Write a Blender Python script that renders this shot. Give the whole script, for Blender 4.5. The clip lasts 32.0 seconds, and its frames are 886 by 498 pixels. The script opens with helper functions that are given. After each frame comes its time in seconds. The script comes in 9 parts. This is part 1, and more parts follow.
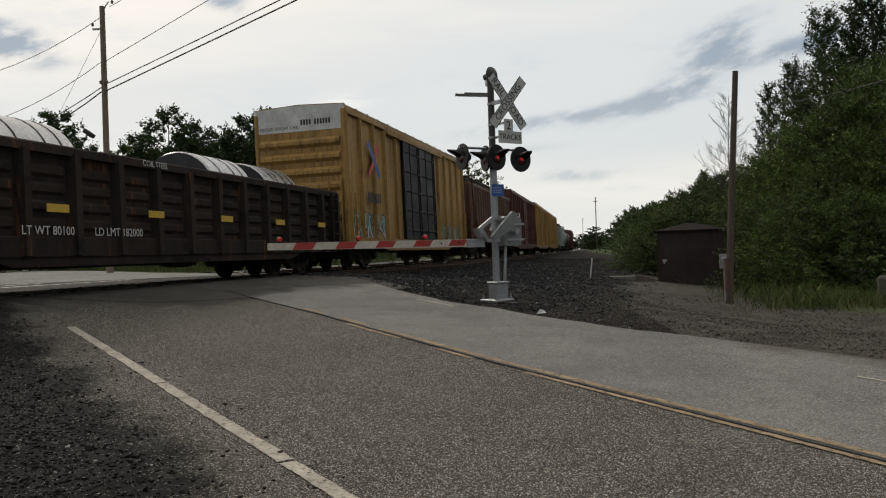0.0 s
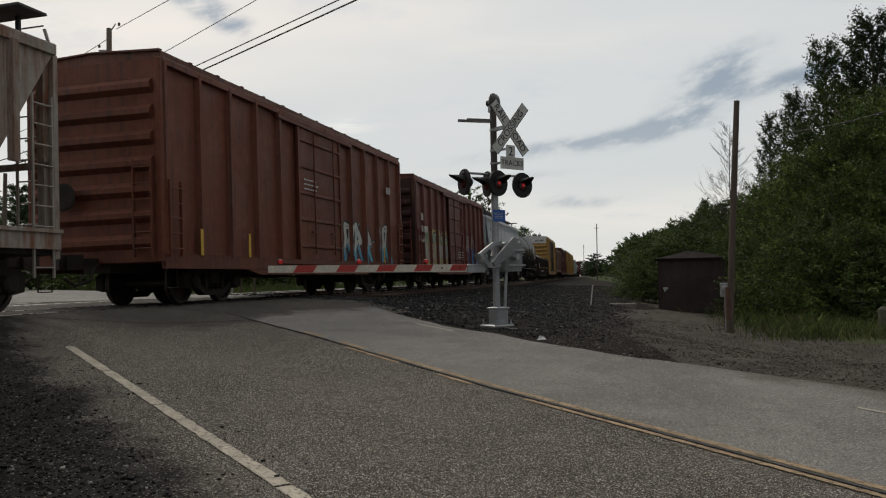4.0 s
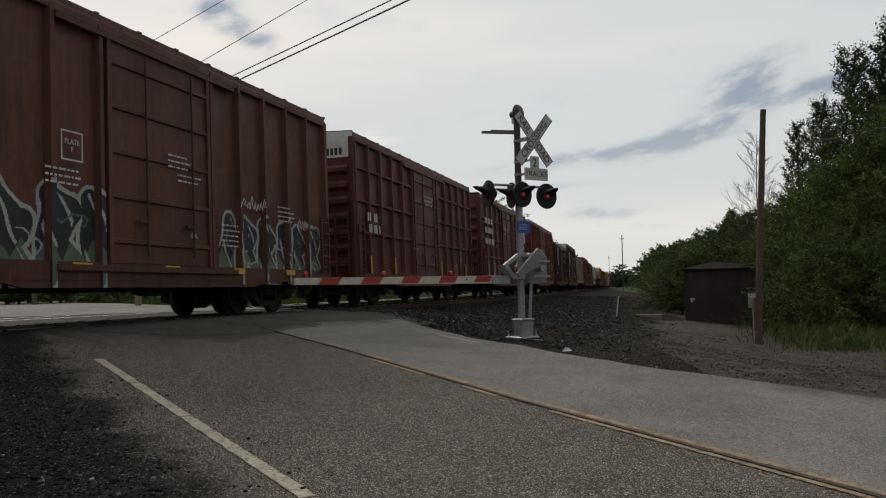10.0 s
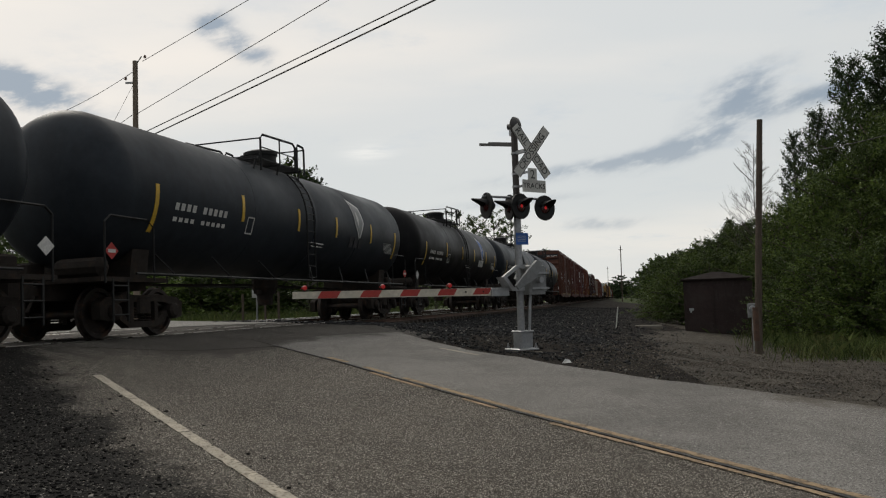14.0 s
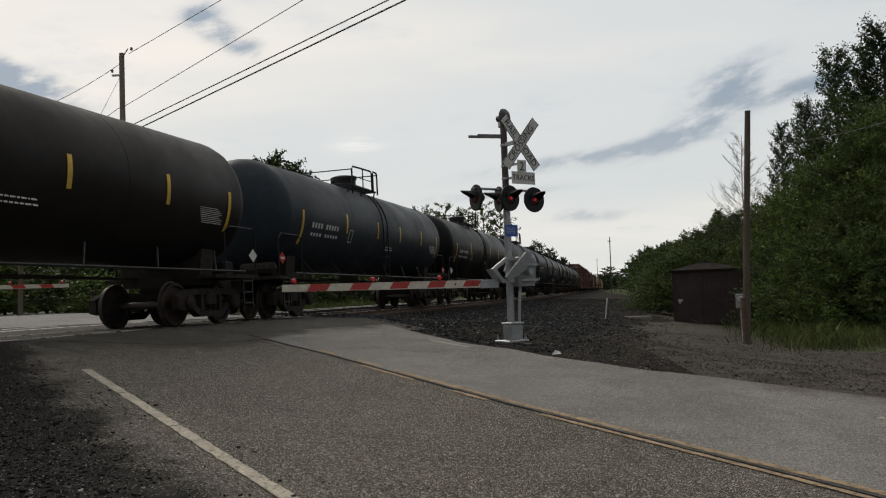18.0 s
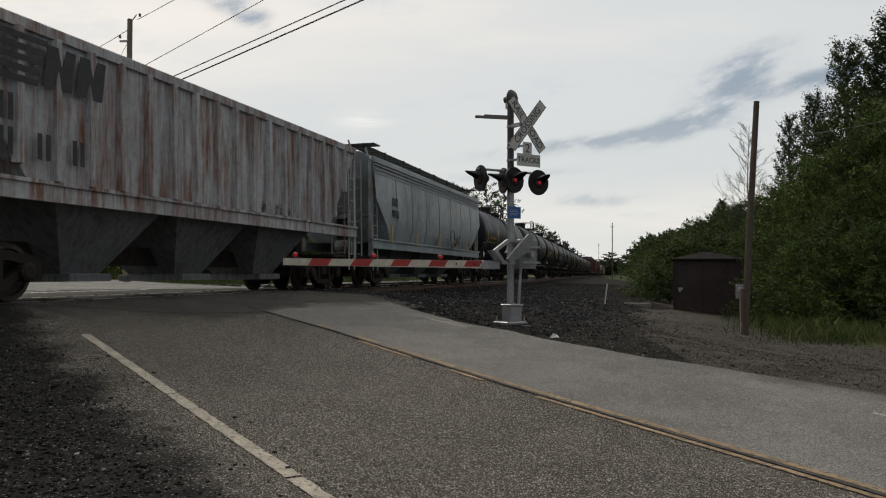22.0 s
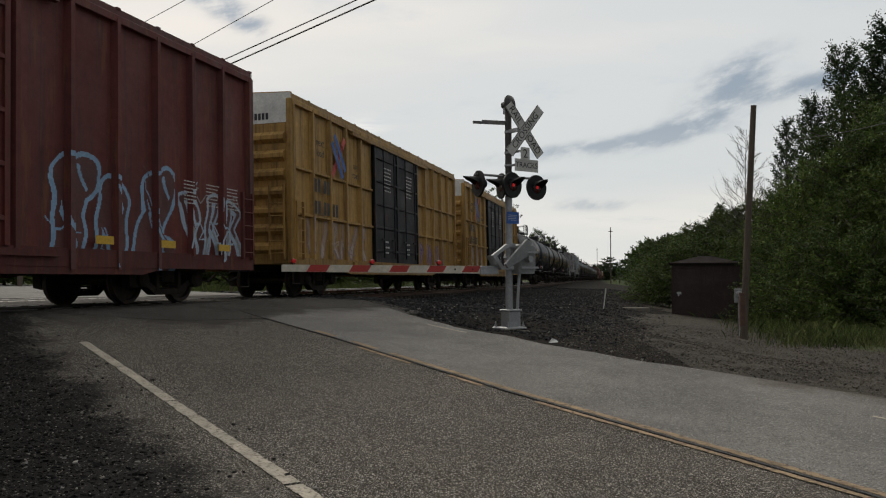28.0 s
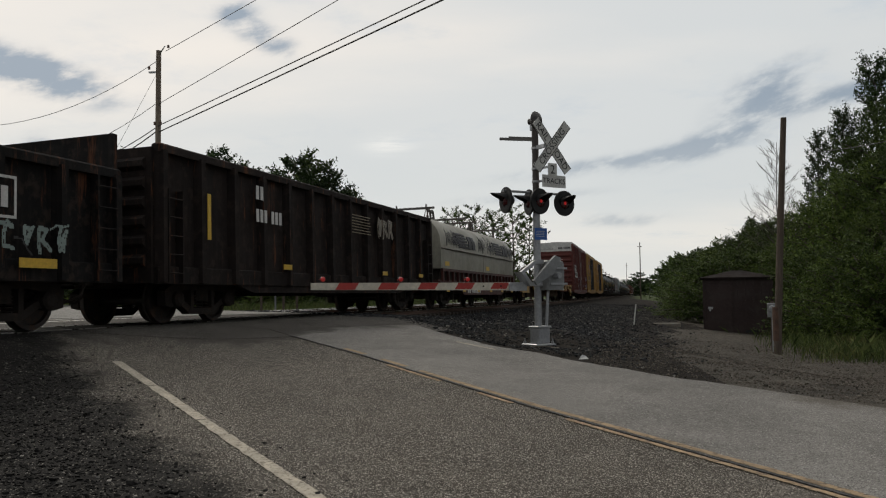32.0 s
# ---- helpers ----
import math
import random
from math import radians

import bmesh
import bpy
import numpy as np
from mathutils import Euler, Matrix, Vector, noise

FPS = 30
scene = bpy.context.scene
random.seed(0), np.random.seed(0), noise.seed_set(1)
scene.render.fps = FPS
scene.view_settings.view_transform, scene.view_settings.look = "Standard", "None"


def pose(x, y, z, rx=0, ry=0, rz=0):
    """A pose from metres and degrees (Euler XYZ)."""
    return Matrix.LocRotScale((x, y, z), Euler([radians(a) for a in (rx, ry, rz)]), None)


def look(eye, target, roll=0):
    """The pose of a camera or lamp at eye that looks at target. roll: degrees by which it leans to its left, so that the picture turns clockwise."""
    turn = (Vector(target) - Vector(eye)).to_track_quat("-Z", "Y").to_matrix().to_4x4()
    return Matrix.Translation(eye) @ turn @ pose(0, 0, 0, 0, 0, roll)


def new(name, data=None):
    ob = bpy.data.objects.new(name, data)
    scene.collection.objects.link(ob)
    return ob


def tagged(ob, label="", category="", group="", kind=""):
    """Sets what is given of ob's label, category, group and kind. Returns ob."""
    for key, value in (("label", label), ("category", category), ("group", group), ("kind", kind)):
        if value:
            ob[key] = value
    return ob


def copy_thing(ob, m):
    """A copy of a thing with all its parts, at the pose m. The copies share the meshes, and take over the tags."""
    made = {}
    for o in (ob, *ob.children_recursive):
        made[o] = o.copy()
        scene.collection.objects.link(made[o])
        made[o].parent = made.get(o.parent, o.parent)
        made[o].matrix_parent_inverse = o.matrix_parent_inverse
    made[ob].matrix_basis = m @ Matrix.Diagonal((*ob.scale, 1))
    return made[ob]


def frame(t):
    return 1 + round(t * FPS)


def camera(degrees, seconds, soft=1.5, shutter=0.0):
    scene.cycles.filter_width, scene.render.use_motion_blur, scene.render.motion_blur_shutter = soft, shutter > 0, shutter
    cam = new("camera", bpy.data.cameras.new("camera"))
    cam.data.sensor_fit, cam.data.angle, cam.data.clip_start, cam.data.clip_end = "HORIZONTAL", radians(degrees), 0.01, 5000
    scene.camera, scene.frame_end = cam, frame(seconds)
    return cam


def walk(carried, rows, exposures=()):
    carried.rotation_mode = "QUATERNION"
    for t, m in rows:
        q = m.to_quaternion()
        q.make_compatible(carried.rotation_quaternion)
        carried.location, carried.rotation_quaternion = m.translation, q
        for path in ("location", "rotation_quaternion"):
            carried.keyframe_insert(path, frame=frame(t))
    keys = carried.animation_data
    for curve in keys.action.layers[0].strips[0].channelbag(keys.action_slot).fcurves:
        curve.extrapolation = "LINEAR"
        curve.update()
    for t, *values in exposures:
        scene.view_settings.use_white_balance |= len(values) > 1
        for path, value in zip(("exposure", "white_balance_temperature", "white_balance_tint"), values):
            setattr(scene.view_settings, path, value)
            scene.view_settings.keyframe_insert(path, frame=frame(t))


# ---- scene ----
# camera: a person standing at the roadside, turning slightly
EYE = (0.0, 0.0, 1.7)
cam = camera(56.9, 32.0, soft=1.15, shutter=0.0)
walk(cam, [
    (0, pose(*EYE, 90.28, 1.80, 0.00)),
    (0.5, pose(*EYE, 90.94, 2.02, -0.27)),
    (1, pose(*EYE, 91.78, 1.98, -0.47)),
    (1.5, pose(*EYE, 91.81, 1.25, -1.18)),
    (2, pose(*EYE, 91.49, 0.72, -1.39)),
    (2.5, pose(*EYE, 91.58, 0.66, -0.90)),
    (3, pose(*EYE, 91.77, 0.55, -0.40)),
    (3.5, pose(*EYE, 91.92, 0.79, -0.12)),
    (5.5, pose(*EYE, 92.25, 1.44, 0.22)),
    (6, pose(*EYE, 92.35, 1.49, 0.44)),
    (6.5, pose(*EYE, 92.15, 1.51, 0.38)),
    (7, pose(*EYE, 92.22, 1.44, 0.26)),
    (7.5, pose(*EYE, 92.56, 1.32, 0.63)),
    (8, pose(*EYE, 92.34, 1.30, 0.86)),
    (8.5, pose(*EYE, 92.33, 1.10, 1.07)),
    (9, pose(*EYE, 92.47, 1.02, 0.95)),
    (9.5, pose(*EYE, 92.63, 1.28, 1.09)),
    (10, pose(*EYE, 92.86, 1.22, 1.76)),
    (10.5, pose(*EYE, 93.10, 1.02, 2.47)),
    (11, pose(*EYE, 93.24, 1.19, 2.31)),
    (11.5, pose(*EYE, 93.15, 1.40, 2.30)),
    (12, pose(*EYE, 93.55, 1.44, 2.66)),
    (12.5, pose(*EYE, 93.61, 1.50, 2.37)),
    (13, pose(*EYE, 93.58, 1.61, 2.12)),
    (13.5, pose(*EYE, 93.79, 1.71, 1.65)),
    (14, pose(*EYE, 93.74, 1.75, 1.70)),
    (14.5, pose(*EYE, 93.73, 1.84, 2.35)),
    (15, pose(*EYE, 93.99, 1.79, 3.61)),
    (15.5, pose(*EYE, 93.95, 1.71, 5.20)),
    (17.5, pose(*EYE, 93.25, 2.10, 3.24)),
    (18, pose(*EYE, 93.17, 2.06, 0.99)),
    (18.5, pose(*EYE, 92.73, 1.82, -0.45)),
    (19, pose(*EYE, 92.35, 1.53, -1.01)),
    (19.5, pose(*EYE, 92.55, 1.31, -1.00)),
    (20, pose(*EYE, 92.81, 1.24, -0.42)),
    (20.5, pose(*EYE, 92.41, 1.28, 0.79)),
    (21, pose(*EYE, 91.10, 0.79, 1.57)),
    (21.5, pose(*EYE, 90.84, 0.21, 2.54)),
    (22, pose(*EYE, 91.72, -0.16, 1.03)),
    (22.5, pose(*EYE, 91.52, -0.20, -1.96)),
    (23, pose(*EYE, 90.85, -0.41, -3.84)),
    (23.5, pose(*EYE, 90.86, -0.62, -4.10)),
    (24, pose(*EYE, 91.00, -0.71, -3.94)),
    (24.5, pose(*EYE, 90.89, -0.44, -3.75)),
    (25, pose(*EYE, 90.10, -0.00, -2.85)),
    (25.5, pose(*EYE, 89.25, 0.14, -2.38)),
    (27.5, pose(*EYE, 91.99, 0.20, 0.44)),
    (28, pose(*EYE, 92.11, 0.16, 0.93)),
    (28.5, pose(*EYE, 92.09, 0.14, 1.57)),
    (29, pose(*EYE, 92.30, 0.30, 2.45)),
    (29.5, pose(*EYE, 92.55, 0.24, 3.11)),
    (30, pose(*EYE, 92.87, 0.15, 3.63)),
    (30.5, pose(*EYE, 93.00, 0.15, 3.74)),
    (31, pose(*EYE, 93.04, 0.25, 2.98)),
    (31.5, pose(*EYE, 93.19, 0.57, 2.70)),
    (32, pose(*EYE, 93.32, 0.67, 2.92)),
], exposures=[(0, 0.04), (1, -0.14), (3, -0.1), (5.5, -0.11), (9, -0.12), (10, -0.11), (11, -0.02), (12, -0.02), (14, -0.07), (18, -0.04), (20, 0.0), (21, -0.22), (22, -0.05), (25.5, -0.08), (28, -0.08), (29, -0.05), (30, -0.09), (32, -0.09)])

# sky and sun: a bright overcast afternoon, the sun behind cloud ahead to the left
SUN_AZ, SUN_EL = -38.0, 38.0


def sky_world():
    w = bpy.data.worlds.new("overcast_sky")
    scene.world = w
    w.use_nodes = True
    nt = w.node_tree
    nt.nodes.clear()
    N = nt.nodes.new
    L = nt.links.new

    def math_node(op, a, b=None, c=None):
        m = N("ShaderNodeMath")
        m.operation = op
        for i, v in enumerate((a, b, c)):
            if v is None:
                continue
            if isinstance(v, (int, float)):
                m.inputs[i].default_value = v
            else:
                L(v, m.inputs[i])
        return m.outputs[0]

    sky = N("ShaderNodeTexSky")
    sky.sky_type = "NISHITA"
    sky.sun_disc = False
    sky.sun_elevation = radians(SUN_EL)
    sky.sun_rotation = radians(SUN_AZ)
    sky.air_density, sky.dust_density = 1.2, 2.0
    co = N("ShaderNodeTexCoord")
    sep = N("ShaderNodeSeparateXYZ")
    L(co.outputs["Generated"], sep.inputs[0])
    x, y, z = sep.outputs
    zc = math_node("MAXIMUM", z, 0.0)
    # cloud deck: direction projected on a plane overhead
    den = math_node("ADD", zc, 0.12)
    px, py = math_node("DIVIDE", x, den), math_node("DIVIDE", y, den)
    comb = N("ShaderNodeCombineXYZ")
    L(px, comb.inputs[0]), L(py, comb.inputs[1])

    def cloud(scale, detail, seed, rough=0.55, stretch=(1, 1, 1)):
        mp = N("ShaderNodeMapping")
        mp.inputs["Location"].default_value = (seed, seed * 0.7, 0)
        mp.inputs["Scale"].default_value = stretch
        mp.inputs["Rotation"].default_value = (0, 0, radians(-14))
        L(comb.outputs[0], mp.inputs[0])
        t = N("ShaderNodeTexNoise")
        t.inputs["Scale"].default_value, t.inputs["Detail"].default_value = scale, detail
        t.inputs["Roughness"].default_value = rough
        L(mp.outputs[0], t.inputs["Vector"])
        return t.outputs["Fac"]

    def ramp(v, a, b):
        m = N("ShaderNodeMapRange")
        m.interpolation_type = "SMOOTHSTEP"
        m.inputs["From Min"].default_value, m.inputs["From Max"].default_value = a, b
        L(v, m.inputs["Value"])
        return m.outputs[0]

    def mix(fac, a, b):
        m = N("ShaderNodeMix")
        m.data_type = "RGBA"
        for sock, v in ((m.inputs["Factor"], fac), (m.inputs["A"], a), (m.inputs["B"], b)):
            if isinstance(v, (int, float)):
                sock.default_value = v
            elif isinstance(v, tuple):
                sock.default_value = (*v, 1)
            else:
                L(v, sock)
        return m.outputs["Result"]

    az, el = math_node("ARCTAN2", x, y), math_node("ARCSINE", z)

    def smudge(a0, e0, ra, re, tilt=0.0):
        """A soft cloud bank round a direction in degrees."""
        da, de = math_node("SUBTRACT", az, radians(a0)), math_node("SUBTRACT", el, radians(e0))
        c, s = math.cos(radians(tilt)), math.sin(radians(tilt))
        u = math_node("ADD", math_node("MULTIPLY", da, c), math_node("MULTIPLY", de, s))
        v = math_node("SUBTRACT", math_node("MULTIPLY", de, c), math_node("MULTIPLY", da, s))
        q = math_node("ADD", math_node("POWER", math_node("DIVIDE", u, radians(ra)), 2.0),
                      math_node("POWER", math_node("DIVIDE", v, radians(re)), 2.0))
        return math_node("POWER", 2.718, math_node("MULTIPLY", q, -1.0))

    wide = ramp(cloud(0.55, 6, 3.1, 0.5, (0.7, 1.3, 1)), 0.40, 0.66)
    fine = cloud(2.2, 9, 8.4, 0.62)
    wisp = cloud(5.5, 8, 1.7, 0.6, (0.5, 1.6, 1))
    polar = N("ShaderNodeCombineXYZ")
    L(math_node("MULTIPLY", az, 22.0), polar.inputs[0]), L(math_node("MULTIPLY", math_node("SUBTRACT", el, math_node("MULTIPLY", az, 0.25)), 48.0), polar.inputs[1])
    pn = N("ShaderNodeTexNoise")
    pn.inputs["Scale"].default_value, pn.inputs["Detail"].default_value, pn.inputs["Roughness"].default_value = 1.0, 7, 0.58
    L(polar.outputs[0], pn.inputs["Vector"])
    puff = pn.outputs["Fac"]
    high = mix(wide, (0.68, 0.70, 0.70), (0.86, 0.815, 0.755))
    high = mix(ramp(fine, 0.52, 0.75), high, (0.60, 0.645, 0.68))
    # warm glow round the hidden sun
    sx, sy, sz = (math.sin(radians(SUN_AZ)) * math.cos(radians(SUN_EL)),
                  math.cos(radians(SUN_AZ)) * math.cos(radians(SUN_EL)), math.sin(radians(SUN_EL)))
    dot = math_node("ADD", math_node("ADD", math_node("MULTIPLY", x, sx), math_node("MULTIPLY", y, sy)),
                    math_node("MULTIPLY", z, sz))
    glow = math_node("POWER", math_node("MAXIMUM", dot, 0.0), 9.0)
    high = mix(math_node("MULTIPLY", glow, 0.62), high, (1.02, 0.90, 0.78))
    # darker banks under the deck, broken up by noise
    banks = smudge(15.4, 10.0, 4.4, 0.85, 17)
    for q in ((8.4, 8.9, 7.0, 0.55, 6), (19.0, 13.0, 3.4, 1.5, 26), (2.5, 6.8, 5.0, 0.35, 3), (24, 12.4, 4, 0.7, 10), (-15.2, 17.6, 2.6, 1.0, -24), (-17.2, 19.0, 1.3, 0.8, 20),
              (-28.5, 13.8, 4.6, 1.3, -14), (-30.0, 14.4, 3.2, 1.0, -10), (-29.5, 9.4, 1.2, 1.1, 0), (9.5, 5.1, 3, 0.5, 0)):
        banks = math_node("ADD", banks, smudge(*q))
    # a bluish thinner part of the deck low on the left
    thin = math_node("MINIMUM", math_node("ADD", math_node("ADD", smudge(-30, 7.5, 10.0, 4.5, 0), smudge(-10, 7.5, 11.0, 4.0, -8)), smudge(12, 7.0, 12.0, 3.0, 4)), 1.0)
    high = mix(math_node("MULTIPLY", thin, 0.62), high, (0.57, 0.618, 0.645))
    banks = math_node("MULTIPLY", banks, math_node("ADD", math_node("MULTIPLY", ramp(puff, 0.24, 0.72), 0.85), 0.2))
    col = mix(ramp(banks, 0.02, 0.95), high, (0.31, 0.37, 0.44))
    white = math_node("MULTIPLY", smudge(-6.6, 10.6, 1.6, 0.55, 4), ramp(wisp, 0.3, 0.6))
    col = mix(math_node("MULTIPLY", white, 0.75), col, (0.95, 0.93, 0.88))
    # away from the sun the deck is thicker and greyer
    back = ramp(dot, -0.55, 0.62)
    dim = mix(back, (0.36, 0.38, 0.42), (1.0, 1.0, 1.0))
    dk = N("ShaderNodeMix")
    dk.data_type, dk.blend_type = "RGBA", "MULTIPLY"
    dk.inputs["Factor"].default_value = 1.0
    low = ramp(el, radians(14), radians(0.5))
    col = mix(math_node("MULTIPLY", low, 0.55), col, (0.805, 0.80, 0.76))
    # the sky's own light through the thin deck
    air = N("ShaderNodeMix")
    air.data_type, air.blend_type = "RGBA", "MULTIPLY"
    air.inputs["Factor"].default_value = 1.0
    L(sky.outputs[0], air.inputs["A"])
    air.inputs["B"].default_value = (0.05, 0.05, 0.05, 1)
    L(col, dk.inputs["A"]), L(dim, dk.inputs["B"])
    tot = mix(0.9, air.outputs["Result"], dk.outputs["Result"])
    bg = N("ShaderNodeBackground")
    L(tot, bg.inputs["Color"])
    bg.inputs["Strength"].default_value = 1.13
    out = N("ShaderNodeOutputWorld")
    L(bg.outputs[0], out.inputs["Surface"])


sky_world()
sun_data = bpy.data.lights.new("sun", "SUN")
sun_data.energy, sun_data.angle, sun_data.color = 0.9, radians(14), (1.0, 0.94, 0.84)
sun = new("sun", sun_data)
sun.matrix_world = look((40 * math.sin(radians(SUN_AZ)), 40 * math.cos(radians(SUN_AZ)), 40 * math.tan(radians(SUN_EL))), (0, 0, 0))

# ---- materials ----
MATS = {}


def material(name, base, rough=0.6, metal=0.0, tones=(), scale=6.0, bump=0.0, bump_scale=60.0, spec=0.5, own=False,
             streak=0.0, rust=0.0, stretch=(1, 1, 1), coords="Object", spots=0.0, rnd=0.0, emit=None, island=0.0):
    """A worn surface: base colour (or the object's own), two scales of tone, streaks, rust and relief."""
    if name in MATS:
        return MATS[name]
    m = bpy.data.materials.new(name)
    MATS[name] = m
    m.use_nodes = True
    nt = m.node_tree
    bs = nt.nodes["Principled BSDF"]
    N, L = nt.nodes.new, nt.links.new
    co = N("ShaderNodeTexCoord")
    mp = N("ShaderNodeMapping")
    L(co.outputs[coords], mp.inputs[0])
    mp.inputs["Scale"].default_value = stretch
    oi = N("ShaderNodeObjectInfo")
    off = N("ShaderNodeVectorMath")
    off.operation = "MULTIPLY_ADD"
    L(oi.outputs["Random"], off.inputs[0])
    off.inputs[1].default_value = (37.0, 21.0, 11.0) if rnd or own else (0, 0, 0)
    L(mp.outputs[0], off.inputs[2])
    vec = off.outputs[0]

    def noise_fac(sc, detail=5, rough_=0.6, v=None):
        t = N("ShaderNodeTexNoise")
        t.inputs["Scale"].default_value, t.inputs["Detail"].default_value, t.inputs["Roughness"].default_value = sc, detail, rough_
        L(v or vec, t.inputs["Vector"])
        return t.outputs["Fac"]

    def ramp(v, a, b, lo=0.0, hi=1.0):
        r = N("ShaderNodeMapRange")
        r.inputs["From Min"].default_value, r.inputs["From Max"].default_value = a, b
        r.inputs["To Min"].default_value, r.inputs["To Max"].default_value = lo, hi
        L(v, r.inputs["Value"])
        return r.outputs[0]

    def mix(fac, a, b, blend="MIX"):
        x = N("ShaderNodeMix")
        x.data_type, x.blend_type = "RGBA", blend
        for sock, v in ((x.inputs["Factor"], fac), (x.inputs["A"], a), (x.inputs["B"], b)):
            if isinstance(v, (int, float)):
                sock.default_value = v
            elif isinstance(v, tuple):
                sock.default_value = (*v, 1)
            else:
                L(v, sock)
        return x.outputs["Result"]

    col = oi.outputs["Color"] if own else base
    if not own:
        rgb = N("ShaderNodeRGB")
        rgb.outputs[0].default_value = (*base, 1)
        col = rgb.outputs[0]
    grey = mix(ramp(noise_fac(scale * 0.35, 4), 0.3, 0.7), (0.72, 0.72, 0.72), (1.15, 1.13, 1.1))
    col = mix(1.0, col, grey, "MULTIPLY")
    fine = mix(ramp(noise_fac(scale * 5, 6, 0.7), 0.35, 0.68), (0.8, 0.8, 0.8), (1.12, 1.12, 1.12))
    col = mix(1.0, col, fine, "MULTIPLY")
    for i, tone in enumerate(tones):
        col = mix(ramp(noise_fac(scale * (0.8 + 1.7 * i) + i, 7, 0.65), 0.52, 0.62, 0, 0.85), col, tone)
    if streak:
        sm = N("ShaderNodeMapping")
        L(vec, sm.inputs[0])
        sm.inputs["Scale"].default_value = (4.0, 4.0, 0.16)
        col = mix(ramp(noise_fac(2.2, 6, 0.65, sm.outputs[0]), 0.48, 0.72, 0, streak), col, (0.035, 0.028, 0.024))
    if rust:
        rm = N("ShaderNodeMapping")
        L(vec, rm.inputs[0])
        rm.inputs["Scale"].default_value = (3.0, 3.0, 0.35)
        col = mix(ramp(noise_fac(1.7, 8, 0.7, rm.outputs[0]), 0.6 - 0.22 * rust, 0.66, 0, min(1, 0.5 + rust)), col, (0.17, 0.066, 0.03))
    if spots:
        vo = N("ShaderNodeTexVoronoi")
        vo.inputs["Scale"].default_value = bump_scale
        L(vec, vo.inputs["Vector"])
        col = mix(ramp(vo.outputs["Color"], 0.62, 0.9, 0, spots), col, (0.30, 0.285, 0.26), "MIX")
        v2 = N("ShaderNodeTexVoronoi")
        v2.inputs["Scale"].default_value = bump_scale * 0.8
        L(vec, v2.inputs["Vector"])
        col = mix(ramp(v2.outputs["Color"], 0.62, 0.85, 0, spots), col, (0.03, 0.028, 0.026), "MIX")
    if rnd:
        h = N("ShaderNodeHueSaturation")
        L(ramp(oi.outputs["Random"], 0, 1, 1 - rnd, 1 + rnd), h.inputs["Value"])
        L(col, h.inputs["Color"])
        col = h.outputs[0]
    if island:
        g = N("ShaderNodeNewGeometry")
        h = N("ShaderNodeHueSaturation")
        L(ramp(g.outputs["Random Per Island"], 0, 1, 1 - island, 1 + island), h.inputs["Value"])
        L(ramp(g.outputs["Random Per Island"], 0, 1, 0.5 + 0.03 * island, 0.5 - 0.03 * island), h.inputs["Hue"])
        L(col, h.inputs["Color"])
        col = h.outputs[0]
    L(col, bs.inputs["Base Color"])
    L(ramp(noise_fac(scale * 1.3), 0.3, 0.7, max(0.05, rough - 0.12), min(1, rough + 0.12)), bs.inputs["Roughness"])
    bs.inputs["Metallic"].default_value = metal
    bs.inputs["Specular IOR Level"].default_value = spec
    if bump:
        b = N("ShaderNodeBump")
        b.inputs["Strength"].default_value, b.inputs["Distance"].default_value = min(1, bump), 0.02
        L(noise_fac(bump_scale, 4), b.inputs["Height"])
        L(b.outputs[0], bs.inputs["Normal"])
    if emit:
        bs.inputs["Emission Color"].default_value = (*emit[0], 1)
        bs.inputs["Emission Strength"].default_value = emit[1]
    return m


def leaf_material(name, dark, light):
    m = bpy.data.materials.new(name)
    m.use_nodes = True
    nt = m.node_tree
    bs = nt.nodes["Principled BSDF"]
    N, L = nt.nodes.new, nt.links.new
    g, oi = N("ShaderNodeNewGeometry"), N("ShaderNodeObjectInfo")
    x = N("ShaderNodeMix")
    x.data_type = "RGBA"
    x.inputs["A"].default_value, x.inputs["B"].default_value = (*dark, 1), (*light, 1)
    L(g.outputs["Random Per Island"], x.inputs["Factor"])
    r = N("ShaderNodeMapRange")
    r.inputs["To Min"].default_value, r.inputs["To Max"].default_value = 0.7, 1.25
    L(oi.outputs["Random"], r.inputs["Value"])
    h = N("ShaderNodeHueSaturation")
    L(r.outputs[0], h.inputs["Value"])
    L(x.outputs["Result"], h.inputs["Color"])
    L(h.outputs[0], bs.inputs["Base Color"])
    bs.inputs["Roughness"].default_value = 0.6
    bs.inputs["Specular IOR Level"].default_value = 0.25
    tr = N("ShaderNodeBsdfTranslucent")
    L(h.outputs[0], tr.inputs["Color"])
    mx = N("ShaderNodeMixShader")
    mx.inputs[0].default_value = 0.3
    L(bs.outputs[0], mx.inputs[1])
    L(tr.outputs[0], mx.inputs[2])
    L(mx.outputs[0], nt.nodes["Material Output"].inputs["Surface"])
    return m


